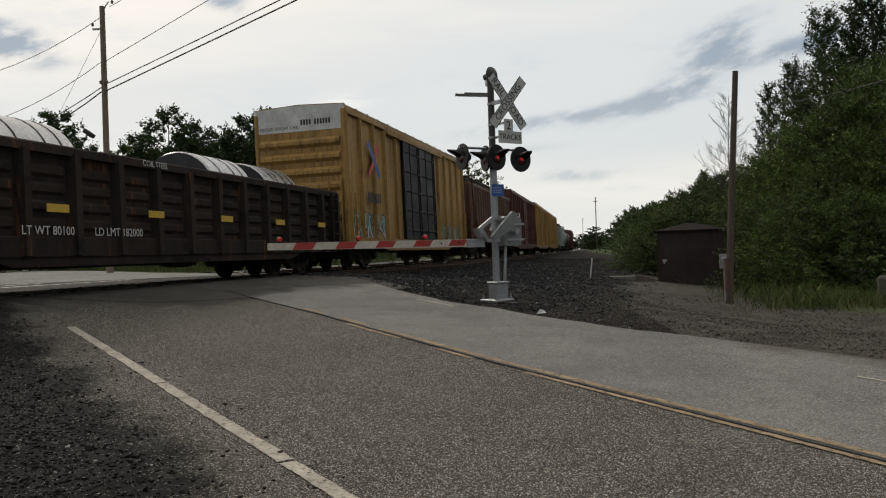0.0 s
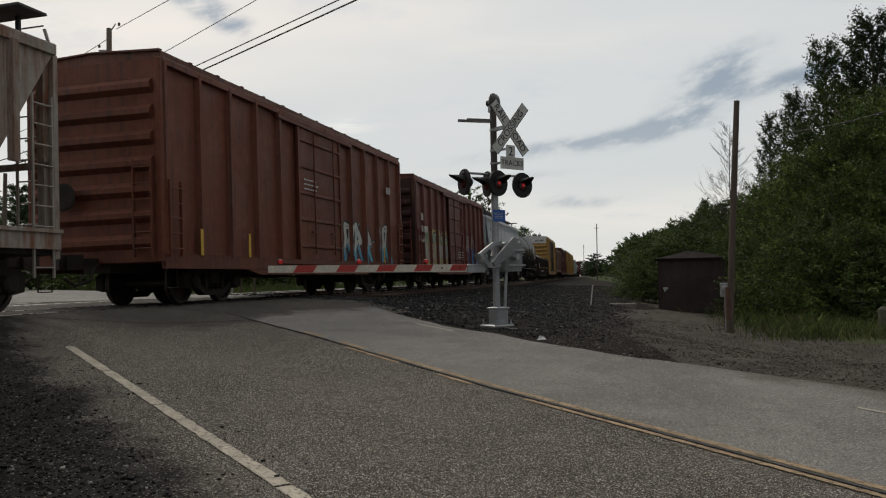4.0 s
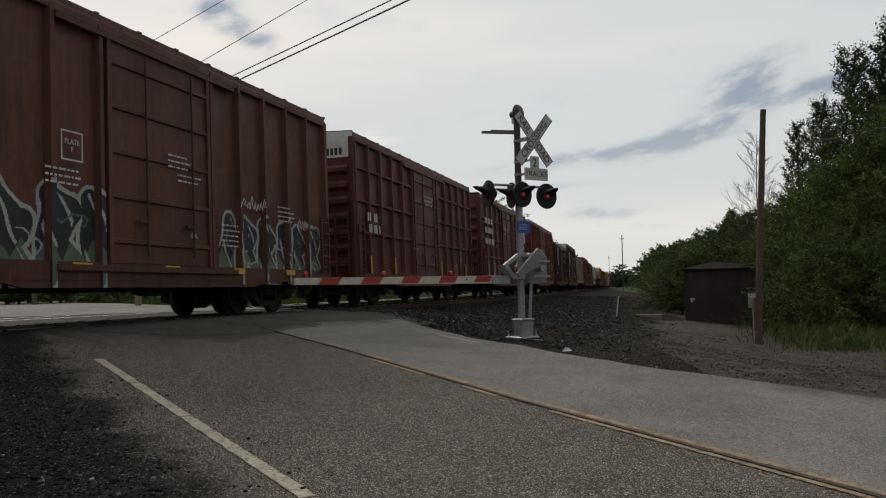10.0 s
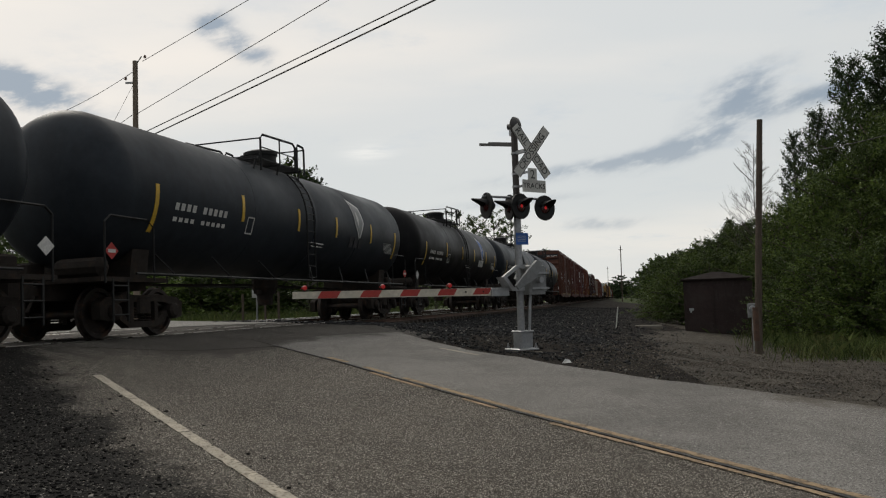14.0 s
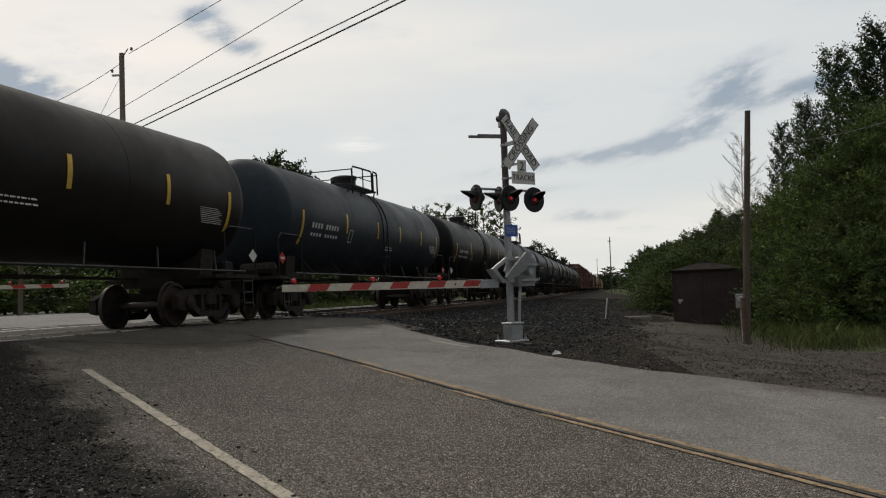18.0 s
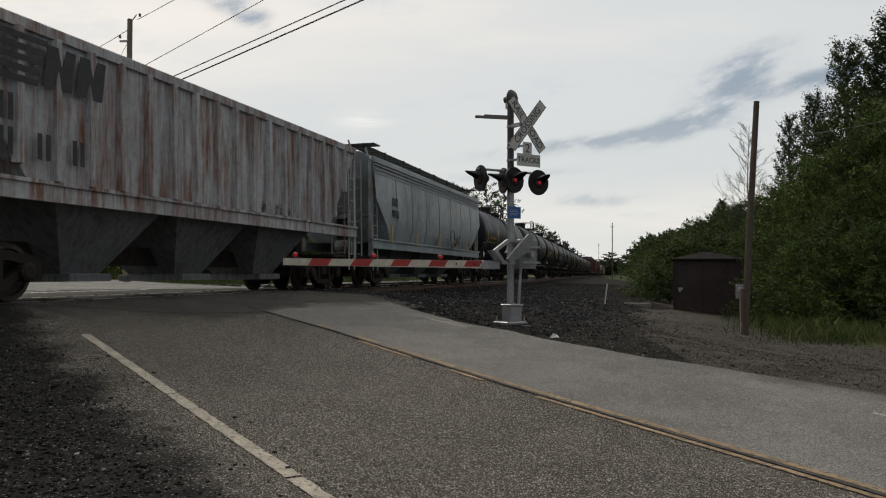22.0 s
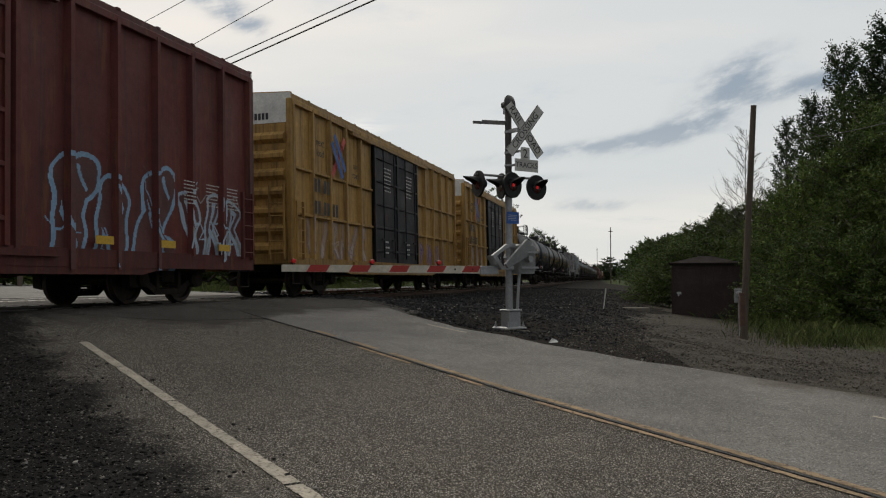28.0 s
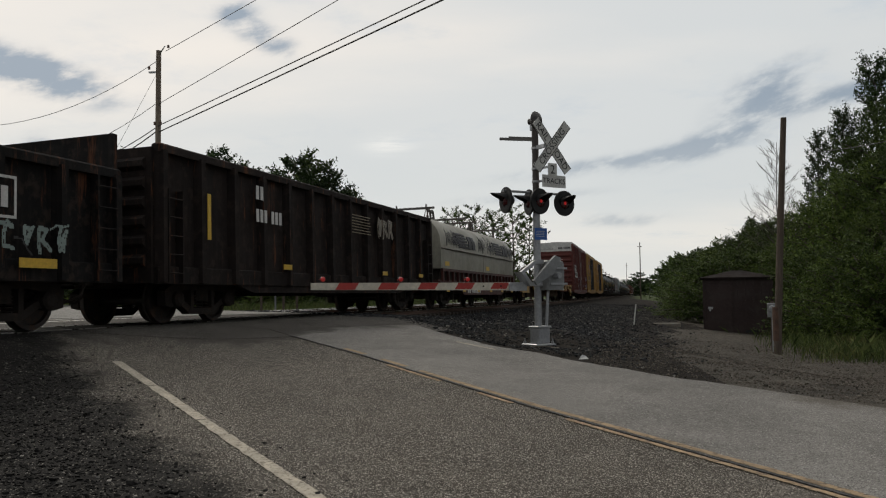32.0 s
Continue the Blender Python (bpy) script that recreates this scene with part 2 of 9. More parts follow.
def road_material(name, base, dark, grit, light=0.5, edges=(), patch=None, cell=85.0):
    """Coarse asphalt: pale aggregate in dark binder; edges are (x, y, offset, spread, colour) lines past which dirt takes over."""
    m = bpy.data.materials.new(name)
    m.use_nodes = True
    nt = m.node_tree
    bs = nt.nodes["Principled BSDF"]
    N, L = nt.nodes.new, nt.links.new
    co = N("ShaderNodeTexCoord").outputs["Object"]

    def link(sock, v):
        if isinstance(v, (int, float)):
            sock.default_value = v
        elif isinstance(v, tuple):
            sock.default_value = (*v, 1)
        else:
            L(v, sock)

    def noisy(sc, det=4, ro=0.6):
        t = N("ShaderNodeTexNoise")
        t.inputs["Scale"].default_value, t.inputs["Detail"].default_value, t.inputs["Roughness"].default_value = sc, det, ro
        L(co, t.inputs["Vector"])
        return t.outputs["Fac"]

    def rng(v, a, b, lo=0.0, hi=1.0):
        r = N("ShaderNodeMapRange")
        r.interpolation_type = "SMOOTHSTEP"
        for k, q in (("From Min", a), ("From Max", b), ("To Min", lo), ("To Max", hi)):
            r.inputs[k].default_value = q
        L(v, r.inputs["Value"])
        return r.outputs[0]

    def mth(op, a, b):
        q = N("ShaderNodeMath")
        q.operation = op
        link(q.inputs[0], a), link(q.inputs[1], b)
        return q.outputs[0]

    def mix(f, a, b, blend="MIX"):
        x = N("ShaderNodeMix")
        x.data_type, x.blend_type = "RGBA", blend
        link(x.inputs["Factor"], f), link(x.inputs["A"], a), link(x.inputs["B"], b)
        return x.outputs["Result"]

    def chips(sc, cut, near):
        vo = N("ShaderNodeTexVoronoi")
        vo.inputs["Scale"].default_value = sc
        L(co, vo.inputs["Vector"])
        sp = N("ShaderNodeSeparateColor")
        L(vo.outputs["Color"], sp.inputs[0])
        return mth("MULTIPLY", rng(sp.outputs[0], cut, cut + 0.1), rng(vo.outputs["Distance"], near, near * 0.55)), sp.outputs[1]

    col = mix(rng(noisy(0.55, 6, 0.65), 0.36, 0.66), tuple(c * 0.86 for c in base), tuple(c * 1.34 for c in base))
    col = mix(rng(noisy(2.7, 6, 0.7), 0.5, 0.72, 0, 0.6), col, dark)
    if patch:
        col = mix(rng(noisy(0.8, 3), 0.55, 0.66, 0, 0.5), col, patch)
    # long streaks worn by tyres along the road
    st = N("ShaderNodeMapping")
    st.inputs["Rotation"].default_value = (0, 0, radians(-55))
    st.inputs["Scale"].default_value = (0.13, 1.5, 1)
    L(co, st.inputs[0])
    tn = N("ShaderNodeTexNoise")
    tn.inputs["Scale"].default_value, tn.inputs["Detail"].default_value = 1.0, 5
    L(st.outputs[0], tn.inputs["Vector"])
    col = mix(rng(tn.outputs["Fac"], 0.42, 0.66, 0, 0.55), col, tuple(c * 1.3 for c in base))
    col = mix(rng(noisy(52, 3, 0.8), 0.45, 0.62, 0, 0.85), col, tuple(c * 0.36 for c in base))
    a, tint = chips(cell, 0.58, 0.6)
    col = mix(mth("MULTIPLY", a, light), col, mix(tint, grit, tuple(c * 0.55 for c in grit)))
    b, tint = chips(cell * 0.45, 0.8, 0.5)
    col = mix(mth("MULTIPLY", b, light * 0.8), col, tuple(c * 1.1 for c in grit))
    for ex, ey, off, spread, dirt in edges:
        d = N("ShaderNodeVectorMath")
        d.operation = "DOT_PRODUCT"
        L(co, d.inputs[0])
        d.inputs[1].default_value = (ex, ey, 0)
        w = mth("ADD", mth("MULTIPLY", mth("SUBTRACT", noisy(1.1, 7, 0.62), 0.5), spread * 3.2), mth("MULTIPLY", mth("SUBTRACT", noisy(34, 3, 0.7), 0.5), spread * 1.6))
        col = mix(rng(mth("ADD", d.outputs["Value"], w), off - spread * 0.5, off + spread * 0.5, 0, 0.97), col, mix(mth("MULTIPLY", b, 0.3), dirt, grit))
    L(col, bs.inputs["Base Color"])
    L(rng(noisy(1.9), 0.3, 0.7, 0.78, 0.95), bs.inputs["Roughness"])
    bs.inputs["Specular IOR Level"].default_value = 0.1
    bp = N("ShaderNodeBump")
    bp.inputs["Strength"].default_value, bp.inputs["Distance"].default_value = 0.8, 0.012
    L(mth("ADD", noisy(70, 3, 0.7), mth("MULTIPLY", a, 0.5)), bp.inputs["Height"])
    L(bp.outputs[0], bs.inputs["Normal"])
    return m


ROAD_DIR, ROAD_SIDE = (math.sin(radians(-35)), math.cos(radians(-35))), (math.cos(radians(-35)), -math.sin(radians(-35)))
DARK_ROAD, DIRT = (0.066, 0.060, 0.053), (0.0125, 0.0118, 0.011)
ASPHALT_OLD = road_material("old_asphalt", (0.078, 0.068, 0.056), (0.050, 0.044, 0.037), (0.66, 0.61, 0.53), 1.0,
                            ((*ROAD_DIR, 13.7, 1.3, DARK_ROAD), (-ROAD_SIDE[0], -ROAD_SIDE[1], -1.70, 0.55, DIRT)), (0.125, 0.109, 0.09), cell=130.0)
ASPHALT_LANE = road_material("worn_grey_asphalt", (0.200, 0.189, 0.174), (0.142, 0.132, 0.12), (0.50, 0.48, 0.44), 0.8,
                             ((*ROAD_DIR, 15.2, 0.9, DARK_ROAD), (0.75 * ROAD_DIR[0] - 0.66 * ROAD_SIDE[0], 0.75 * ROAD_DIR[1] - 0.66 * ROAD_SIDE[1], 6.9, 0.5, DARK_ROAD), (*ROAD_SIDE, 8.9, 0.7, (0.125, 0.11, 0.093))), (0.31, 0.296, 0.272), cell=110.0)
ASPHALT_DARK = road_material("crossing_asphalt", DARK_ROAD, (0.045, 0.041, 0.037), (0.3, 0.28, 0.25), 0.6, (), (0.115, 0.106, 0.095))
# far road: the pale colour also holds the sky's low-angle reflection
CONCRETE_SHEEN = road_material("concrete_road_sky_sheen", (0.26, 0.25, 0.23), (0.2, 0.19, 0.175), (0.36, 0.35, 0.32), 0.3, (), (0.3, 0.29, 0.27))
GRAVEL = material("gravel_ground", (0.036, 0.032, 0.028), 0.95, tones=((0.026, 0.023, 0.021), (0.048, 0.043, 0.037)), scale=1.4, bump=1.0, bump_scale=60, spots=0.1, spec=0.02)
GRAVEL_YARD = material("yard_gravel_ground", (0.075, 0.066, 0.054), 0.95, tones=((0.046, 0.040, 0.034), (0.11, 0.097, 0.078)), scale=0.9, bump=1.0, bump_scale=70, spots=0.35, spec=0.1)
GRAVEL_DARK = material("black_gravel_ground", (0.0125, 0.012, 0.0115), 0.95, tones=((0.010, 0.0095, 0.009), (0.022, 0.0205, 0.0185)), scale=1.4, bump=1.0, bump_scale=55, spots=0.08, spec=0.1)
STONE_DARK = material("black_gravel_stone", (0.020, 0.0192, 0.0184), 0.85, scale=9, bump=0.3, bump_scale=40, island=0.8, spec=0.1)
STONE_PALE = material("pale_chipping", (0.22, 0.21, 0.19), 0.85, scale=9, island=0.5, spec=0.1)
STONE = material("ballast_stone", (0.043, 0.044, 0.046), 0.85, scale=9, bump=0.3, bump_scale=40, island=0.75, spec=0.1)
STONE_BROWN = material("yard_stone", (0.125, 0.111, 0.093), 0.9, scale=9, bump=0.3, bump_scale=40, island=0.6, spec=0.1)
GRASS = material("grass_blade", (0.075, 0.105, 0.030), 0.7, tones=((0.13, 0.12, 0.05),), scale=0.8, island=0.6, spec=0.1)
LAND = material("rough_grassland", (0.06, 0.085, 0.03), 0.95, tones=((0.09, 0.085, 0.045), (0.045, 0.07, 0.022)), scale=0.4, bump=0.8, bump_scale=12, spec=0.1)
PAINT_WHITE = material("worn_white_paint", (0.56, 0.51, 0.42), 0.8, tones=((0.42, 0.37, 0.30), (0.17, 0.15, 0.12)), scale=11, bump=0.6, bump_scale=80, spec=0.1)
PAINT_YELLOW = material("worn_yellow_paint", (0.41, 0.305, 0.195), 0.8, tones=((0.22, 0.165, 0.11), (0.12, 0.10, 0.08)), scale=8, bump=0.6, bump_scale=80, spec=0.1)
TAR = material("tar_seam", (0.03, 0.028, 0.026), 0.6, scale=5, bump=0.5)
STEEL_RAIL = material("polished_rail", (0.55, 0.53, 0.5), 0.3, 1.0, scale=3)
RUST = material("rusty_steel", (0.11, 0.06, 0.04), 0.85, tones=((0.06, 0.04, 0.03),), scale=5, bump=0.5)
TIE = material("creosoted_timber", (0.055, 0.045, 0.038), 0.9, tones=((0.09, 0.08, 0.07),), scale=4, bump=0.7, stretch=(1, 6, 6), spec=0.1)
GALV = material("galvanised_steel", (0.40, 0.41, 0.42), 0.45, 0.6, tones=((0.32, 0.33, 0.34),), scale=4, bump=0.1)
GREY_PAINT = material("grey_cabinet_paint", (0.25, 0.26, 0.26), 0.5, tones=((0.2, 0.2, 0.195),), scale=3)
BLACK_PAINT = material("black_enamel", (0.018, 0.018, 0.018), 0.55, scale=5, spec=0.25)
SIGN_WHITE = material("sign_sheeting", (0.60, 0.60, 0.56), 0.55, tones=((0.48, 0.47, 0.43),), scale=4)
SIGN_BLACK = material("sign_lettering", (0.015, 0.015, 0.015), 0.6, scale=5)
SIGN_BLUE = material("blue_notice", (0.03, 0.12, 0.42), 0.5, scale=5)
RED_TAPE = material("red_reflective_tape", (0.42, 0.04, 0.03), 0.5, tones=((0.34, 0.045, 0.035),), scale=5)
ARM_WHITE = material("aged_white_arm", (0.62, 0.58, 0.48), 0.6, tones=((0.5, 0.46, 0.37),), scale=3)
LAMP_RED = material("lit_red_lens", (0.24, 0.012, 0.012), 0.35, emit=((1.0, 0.03, 0.03), 0.1))
LAMP_LIT = material("glowing_red_lamp", (0.4, 0.01, 0.01), 0.35, emit=((1.0, 0.03, 0.03), 0.25))
LENS_DARK = material("dark_red_lens", (0.06, 0.006, 0.006), 0.25, scale=5)
CONCRETE = material("weathered_concrete", (0.21, 0.19, 0.16), 0.9, tones=((0.2, 0.19, 0.17),), scale=4, bump=0.6, spec=0.1)
POLE_WOOD = material("weathered_pole", (0.13, 0.105, 0.085), 0.9, tones=((0.08, 0.062, 0.05),), scale=5, bump=0.7, stretch=(8, 8, 0.6), spec=0.1)
SHED_WALL = material("brown_painted_metal", (0.040, 0.027, 0.025), 0.7, tones=((0.045, 0.034, 0.031),), scale=2, bump=0.1, spec=0.25)
SHED_ROOF = material("dark_brown_roof", (0.020, 0.015, 0.014), 0.85, scale=3, spec=0.08)
WIRE = material("cable_sheath", (0.02, 0.02, 0.02), 0.6)
BARK = material("bark", (0.09, 0.075, 0.06), 0.95, tones=((0.05, 0.042, 0.035),), scale=6, bump=1.0, stretch=(4, 4, 0.7))
DEADWOOD = material("dead_branches", (0.10, 0.088, 0.076), 0.9, scale=6)
LEAF_A = leaf_material("leaves_mid", (0.017, 0.033, 0.0075), (0.083, 0.119, 0.028))
LEAF_B = leaf_material("leaves_fresh", (0.027, 0.051, 0.010), (0.132, 0.178, 0.041))
LEAF_C = leaf_material("leaves_dark", (0.014, 0.027, 0.010), (0.045, 0.072, 0.024))

# ---- mesh helpers ----
class Build:
    """Collects faces of one mesh."""

    def __init__(self):
        self.v, self.f = [], []

    def add(self, verts, faces):
        o = len(self.v)
        self.v += [tuple(p) for p in verts]
        self.f += [tuple(i + o for i in q) for q in faces]
        return self

    def box(self, x0, x1, y0, y1, z0, z1, c=0.0):
        """A block; c chamfers its long vertical and top edges a little."""
        if not c:
            return self.add([(x, y, z) for x in (x0, x1) for y in (y0, y1) for z in (z0, z1)],
                            [(0, 1, 3, 2), (4, 6, 7, 5), (0, 4, 5, 1), (2, 3, 7, 6), (0, 2, 6, 4), (1, 5, 7, 3)])
        ring = [(x0 + c, y0), (x1 - c, y0), (x1, y0 + c), (x1, y1 - c), (x1 - c, y1), (x0 + c, y1), (x0, y1 - c), (x0, y0 + c)]
        cx, cy = (x0 + x1) / 2, (y0 + y1) / 2
        kx, ky = (x1 - x0 - 2 * c) / (x1 - x0), (y1 - y0 - 2 * c) / (y1 - y0)
        lay = [[(p, q, z0) for p, q in ring], [(p, q, z1 - c) for p, q in ring], [(cx + (p - cx) * kx, cy + (q - cy) * ky, z1) for p, q in ring]]
        f = [tuple(range(7, -1, -1)), tuple(range(16, 24))]
        for k in (0, 8):
            f += [(k + i, k + (i + 1) % 8, k + 8 + (i + 1) % 8, k + 8 + i) for i in range(8)]
        return self.add([p for r in lay for p in r], f)

    def prism(self, pts, axis, a, b):
        """Extrude a closed outline along an axis ('x': outline in y,z; 'y': in x,z; 'z': in x,y)."""
        n = len(pts)
        put = {"x": lambda p, t: (t, p[0], p[1]), "y": lambda p, t: (p[0], t, p[1]), "z": lambda p, t: (p[0], p[1], t)}[axis]
        v = [put(p, a) for p in pts] + [put(p, b) for p in pts]
        return self.add(v, [tuple(range(n)), tuple(range(2 * n - 1, n - 1, -1))] + [(i, i + n, (i + 1) % n + n, (i + 1) % n) for i in range(n)])

    def tube(self, path, r, n=6, r1=None):
        """A round bar along a path of points."""
        path = [Vector(p) for p in path]
        rings = []
        for i, p in enumerate(path):
            d = (path[min(i + 1, len(path) - 1)] - path[max(i - 1, 0)]).normalized()
            u = d.cross(Vector((0, 0, 1)) if abs(d.z) < 0.9 else Vector((1, 0, 0))).normalized()
            w = d.cross(u)
            k = r if r1 is None else r + (r1 - r) * i / (len(path) - 1)
            rings.append([p + (u * math.cos(2 * math.pi * j / n) + w * math.sin(2 * math.pi * j / n)) * k for j in range(n)])
        f = [tuple(range(n - 1, -1, -1)), tuple(range((len(path) - 1) * n, len(path) * n))]
        for i in range(len(path) - 1):
            f += [(i * n + j, i * n + (j + 1) % n, (i + 1) * n + (j + 1) % n, (i + 1) * n + j) for j in range(n)]
        return self.add([p for q in rings for p in q], f)

    def lathe(self, prof, axis="z", n=16, at=(0, 0, 0), half=False):
        """Turn a profile of (radius, height) about an axis through at."""
        v, f = [], []
        for r, h in prof:
            for j in range(n):
                a = 2 * math.pi * j / n
                c, s = r * math.cos(a), r * math.sin(a)
                q = {"z": (c, s, h), "y": (c, h, s), "x": (h, c, s)}[axis]
                v.append((q[0] + at[0], q[1] + at[1], q[2] + at[2]))
        for i in range(len(prof) - 1):
            f += [(i * n + j, i * n + (j + 1) % n, (i + 1) * n + (j + 1) % n, (i + 1) * n + j) for j in range(n)]
        f += [tuple(range(n - 1, -1, -1)), tuple(range((len(prof) - 1) * n, len(prof) * n))]
        return self.add(v, f)

    def mesh(self, name, mat, smooth=False):
        me = bpy.data.meshes.new(name)
        me.from_pydata(self.v, [], self.f)
        bm = bmesh.new()
        bm.from_mesh(me)
        if len(self.f) < 60000:
            bmesh.ops.recalc_face_normals(bm, faces=bm.faces)
        bm.to_mesh(me)
        bm.free()
        for m in (mat if isinstance(mat, (list, tuple)) else [mat]):
            me.materials.append(m)
        if smooth:
            me.polygons.foreach_set("use_smooth", [True] * len(me.polygons))
            me.set_sharp_from_angle(angle=radians(38))
        return me


def thing(name, label, category, m=None, group="", kind="", data=None):
    ob = new(name, data)
    ob.empty_display_size = 0.2
    if m is not None:
        ob.matrix_basis = m
    return tagged(ob, label, category, group, kind)


def part(name, data, parent, label="", mat=None, smooth=False, m=None, color=None):
    """One mesh object under a thing or a part; data is a Build or a mesh."""
    me = data.mesh(name, mat, smooth) if isinstance(data, Build) else data
    ob = new(name, me)
    ob.parent = parent
    if m is not None:
        ob.matrix_basis = m
    if color is not None:
        ob.color = (*color, 1)
    if label:
        ob["label"] = label
    if name in JOINED:
        ob["kind"] = "stuff"
    return ob


# writing and sprayed paint: strokes too small to pick apart
JOINED = {"reporting_mark", "small_print", "test_data_panel", "graffiti", "spring_nest", "number_bars", "brand_bars", "stencil_frame"}
TEXTS = {}


def text_mesh(words, size, mat, spread=1.0, align="CENTER"):
    """Flat lettering in the built-in font, in the x-z plane facing -y, 3 mm thick."""
    key = (words, size, mat.name, spread, align)
    if key not in TEXTS:
        cu = bpy.data.curves.new("lettering", "FONT")
        cu.body, cu.size, cu.align_x, cu.align_y, cu.extrude, cu.resolution_u = words, size, align, "CENTER", 0.0015, 3
        cu.space_character = spread
        ob = bpy.data.objects.new("lettering", cu)
        me = bpy.data.meshes.new_from_object(ob)
        me.transform(pose(0, 0, 0, 90, 0, 0))
        me.materials.clear()
        me.materials.append(mat)
        bpy.data.objects.remove(ob)
        bpy.data.curves.remove(cu)
        TEXTS[key] = me
    return TEXTS[key]

# ---- plan: track and road ----
# the train's track: a left-hand bend that eases into a straight
Y_BEND, SLOPE_NEAR, SLOPE_FAR, X_SIDE = 80.0, 0.28, 0.19, -9.63
HALF_CAR = 1.58
RAIL_TOP = 1.23
V_TRAIN = 18.8
ty = np.arange(-900.0, 1800.0, 0.5)
bend = (SLOPE_FAR - SLOPE_NEAR) / Y_BEND
tx = np.where(ty < 0, X_SIDE + SLOPE_NEAR * ty,
              np.where(ty < Y_BEND, X_SIDE + SLOPE_NEAR * ty + bend * ty ** 2 / 2,
                       X_SIDE + SLOPE_NEAR * Y_BEND + bend * Y_BEND ** 2 / 2 + SLOPE_FAR * (ty - Y_BEND)))
tsl = np.clip(SLOPE_NEAR + bend * np.clip(ty, 0, Y_BEND), SLOPE_FAR, SLOPE_NEAR)
ts_ = np.concatenate([[0], np.cumsum(np.hypot(np.diff(tx), np.diff(ty)))])
ts_ -= np.interp(0.0, ty, ts_)
# centre line of the train's track
cx_ = tx - HALF_CAR / np.sqrt(1 + tsl ** 2)
cy_ = ty + HALF_CAR * tsl / np.sqrt(1 + tsl ** 2)


def on_track(s, off=0.0):
    """Point of the track at arc s, off metres to the right of its centre line."""
    x, y, k = np.interp(s, ts_, cx_), np.interp(s, ts_, cy_), np.interp(np.interp(s, ts_, ty), ty, tsl)
    n = math.sqrt(1 + k * k)
    return x + off / n, y - off * k / n


def track_q(x, y):
    """Signed distance to the track's centre line, positive on the camera's side."""
    k = np.interp(y, ty, tsl)
    return (x - np.interp(y, cy_, cx_)) / np.sqrt(1 + k * k)


ROAD_AZ = -35.0
RD = (math.sin(radians(ROAD_AZ)), math.cos(radians(ROAD_AZ)))
RN = (math.cos(radians(ROAD_AZ)), -math.sin(radians(ROAD_AZ)))
LAT_WHITE, GRADE = 2.25, 0.07


def road_xy(a, b):
    return a * RD[0] + b * RN[0], a * RD[1] + b * RN[1]


def road_ab(x, y):
    return x * RD[0] + y * RD[1], x * RN[0] + y * RN[1]


def lat_edge(a):
    """The far edge of the road, flared towards the foot of the slope."""
    return np.interp(a, [-30, 2, 3.9, 5.2, 6.4, 8.0, 9.2, 10.6, 12, 13.4, 15, 17.2, 30, 60], [11.0, 9.5, 9.3, 9.28, 9.0, 8.62, 8.5, 8.45, 8.4, 8.55, 8.8, 9.1, 9.3, 9.3])


def seam(a):
    """The tarred joint between the two lanes wanders a little."""
    return float(np.interp(a, [-8, 2.5, 4.5, 7.0, 9.5, 11.5, 14.5], [5.60, 5.57, 5.55, 5.52, 5.60, 5.68, 5.66]))


def smooth_step(v, a, b):
    t = np.clip((v - a) / (b - a), 0, 1)
    return t * t * (3 - 2 * t)


def height(x, y):
    """Height of the ground."""
    x, y = np.asarray(x, float), np.asarray(y, float)
    a, b = road_ab(x, y)
    q = track_q(x, y)
    ramp_ = np.where(a < -4, GRADE * -4 + 0.02 * (a + 4), GRADE * a)
    ramp_ = np.maximum(ramp_, -0.9)
    cross = smooth_step(q, 2.9, 0.8)
    road = np.minimum(ramp_, 1.2) * (1 - cross) + (RAIL_TOP - 0.015) * cross
    side = np.interp(q, [-400, -14, -9, -6.6, 2.2, 3.6, 7.7, 10.5, 13, 60], [1.0, 1.0, 1.12, 0.93, 0.93, 0.86, 0.72, 0.3, 0.02, 0.0])
    wl = smooth_step(b, -14.0, 0.5) * smooth_step(b, lat_edge(a) + 7.5, lat_edge(a) + 0.3)
    far = smooth_step(q, -5.5, -9.0)
    far_road = 1.2 + 0.1 * smooth_step(q, -9, -22)
    road = road * (1 - far) + far_road * far
    z = side * (1 - wl) + road * wl
    left = smooth_step(b, 0.5, -8.0) * smooth_step(a, 30, 16)
    near_left = np.interp(q, [2.2, 4.5, 9.5, 16], [0.95, 0.62, 0.06, -0.3])
    z = np.where(q > 2.2, z * (1 - left) + near_left * left, z)
    # a hollow in the ballast round the signal's foundation
    z = z - 0.3 * np.exp(-((x - 1.03) ** 2 + (y - 15.9) ** 2) / 0.7) * smooth_step(b, lat_edge(a) + 0.1, lat_edge(a) + 0.6)
    return z


# ---- ground sheet ----
def spaced(lo, hi, fine_lo, fine_hi, step, grow=1.16):
    out = list(np.arange(fine_lo, fine_hi + step / 2, step))
    d, p = step, fine_hi
    while p < hi:
        d *= grow
        p += d
        out.append(p)
    d, p = step, fine_lo
    while p > lo:
        d *= grow
        p -= d
        out.insert(0, p)
    return np.array(out)


def in_road(x, y, grow=0.0):
    a, b = road_ab(x, y)
    return (b > LAT_WHITE - 2.3 - grow) & (b < lat_edge(a) + grow) & (a > -32) & (a < 75)


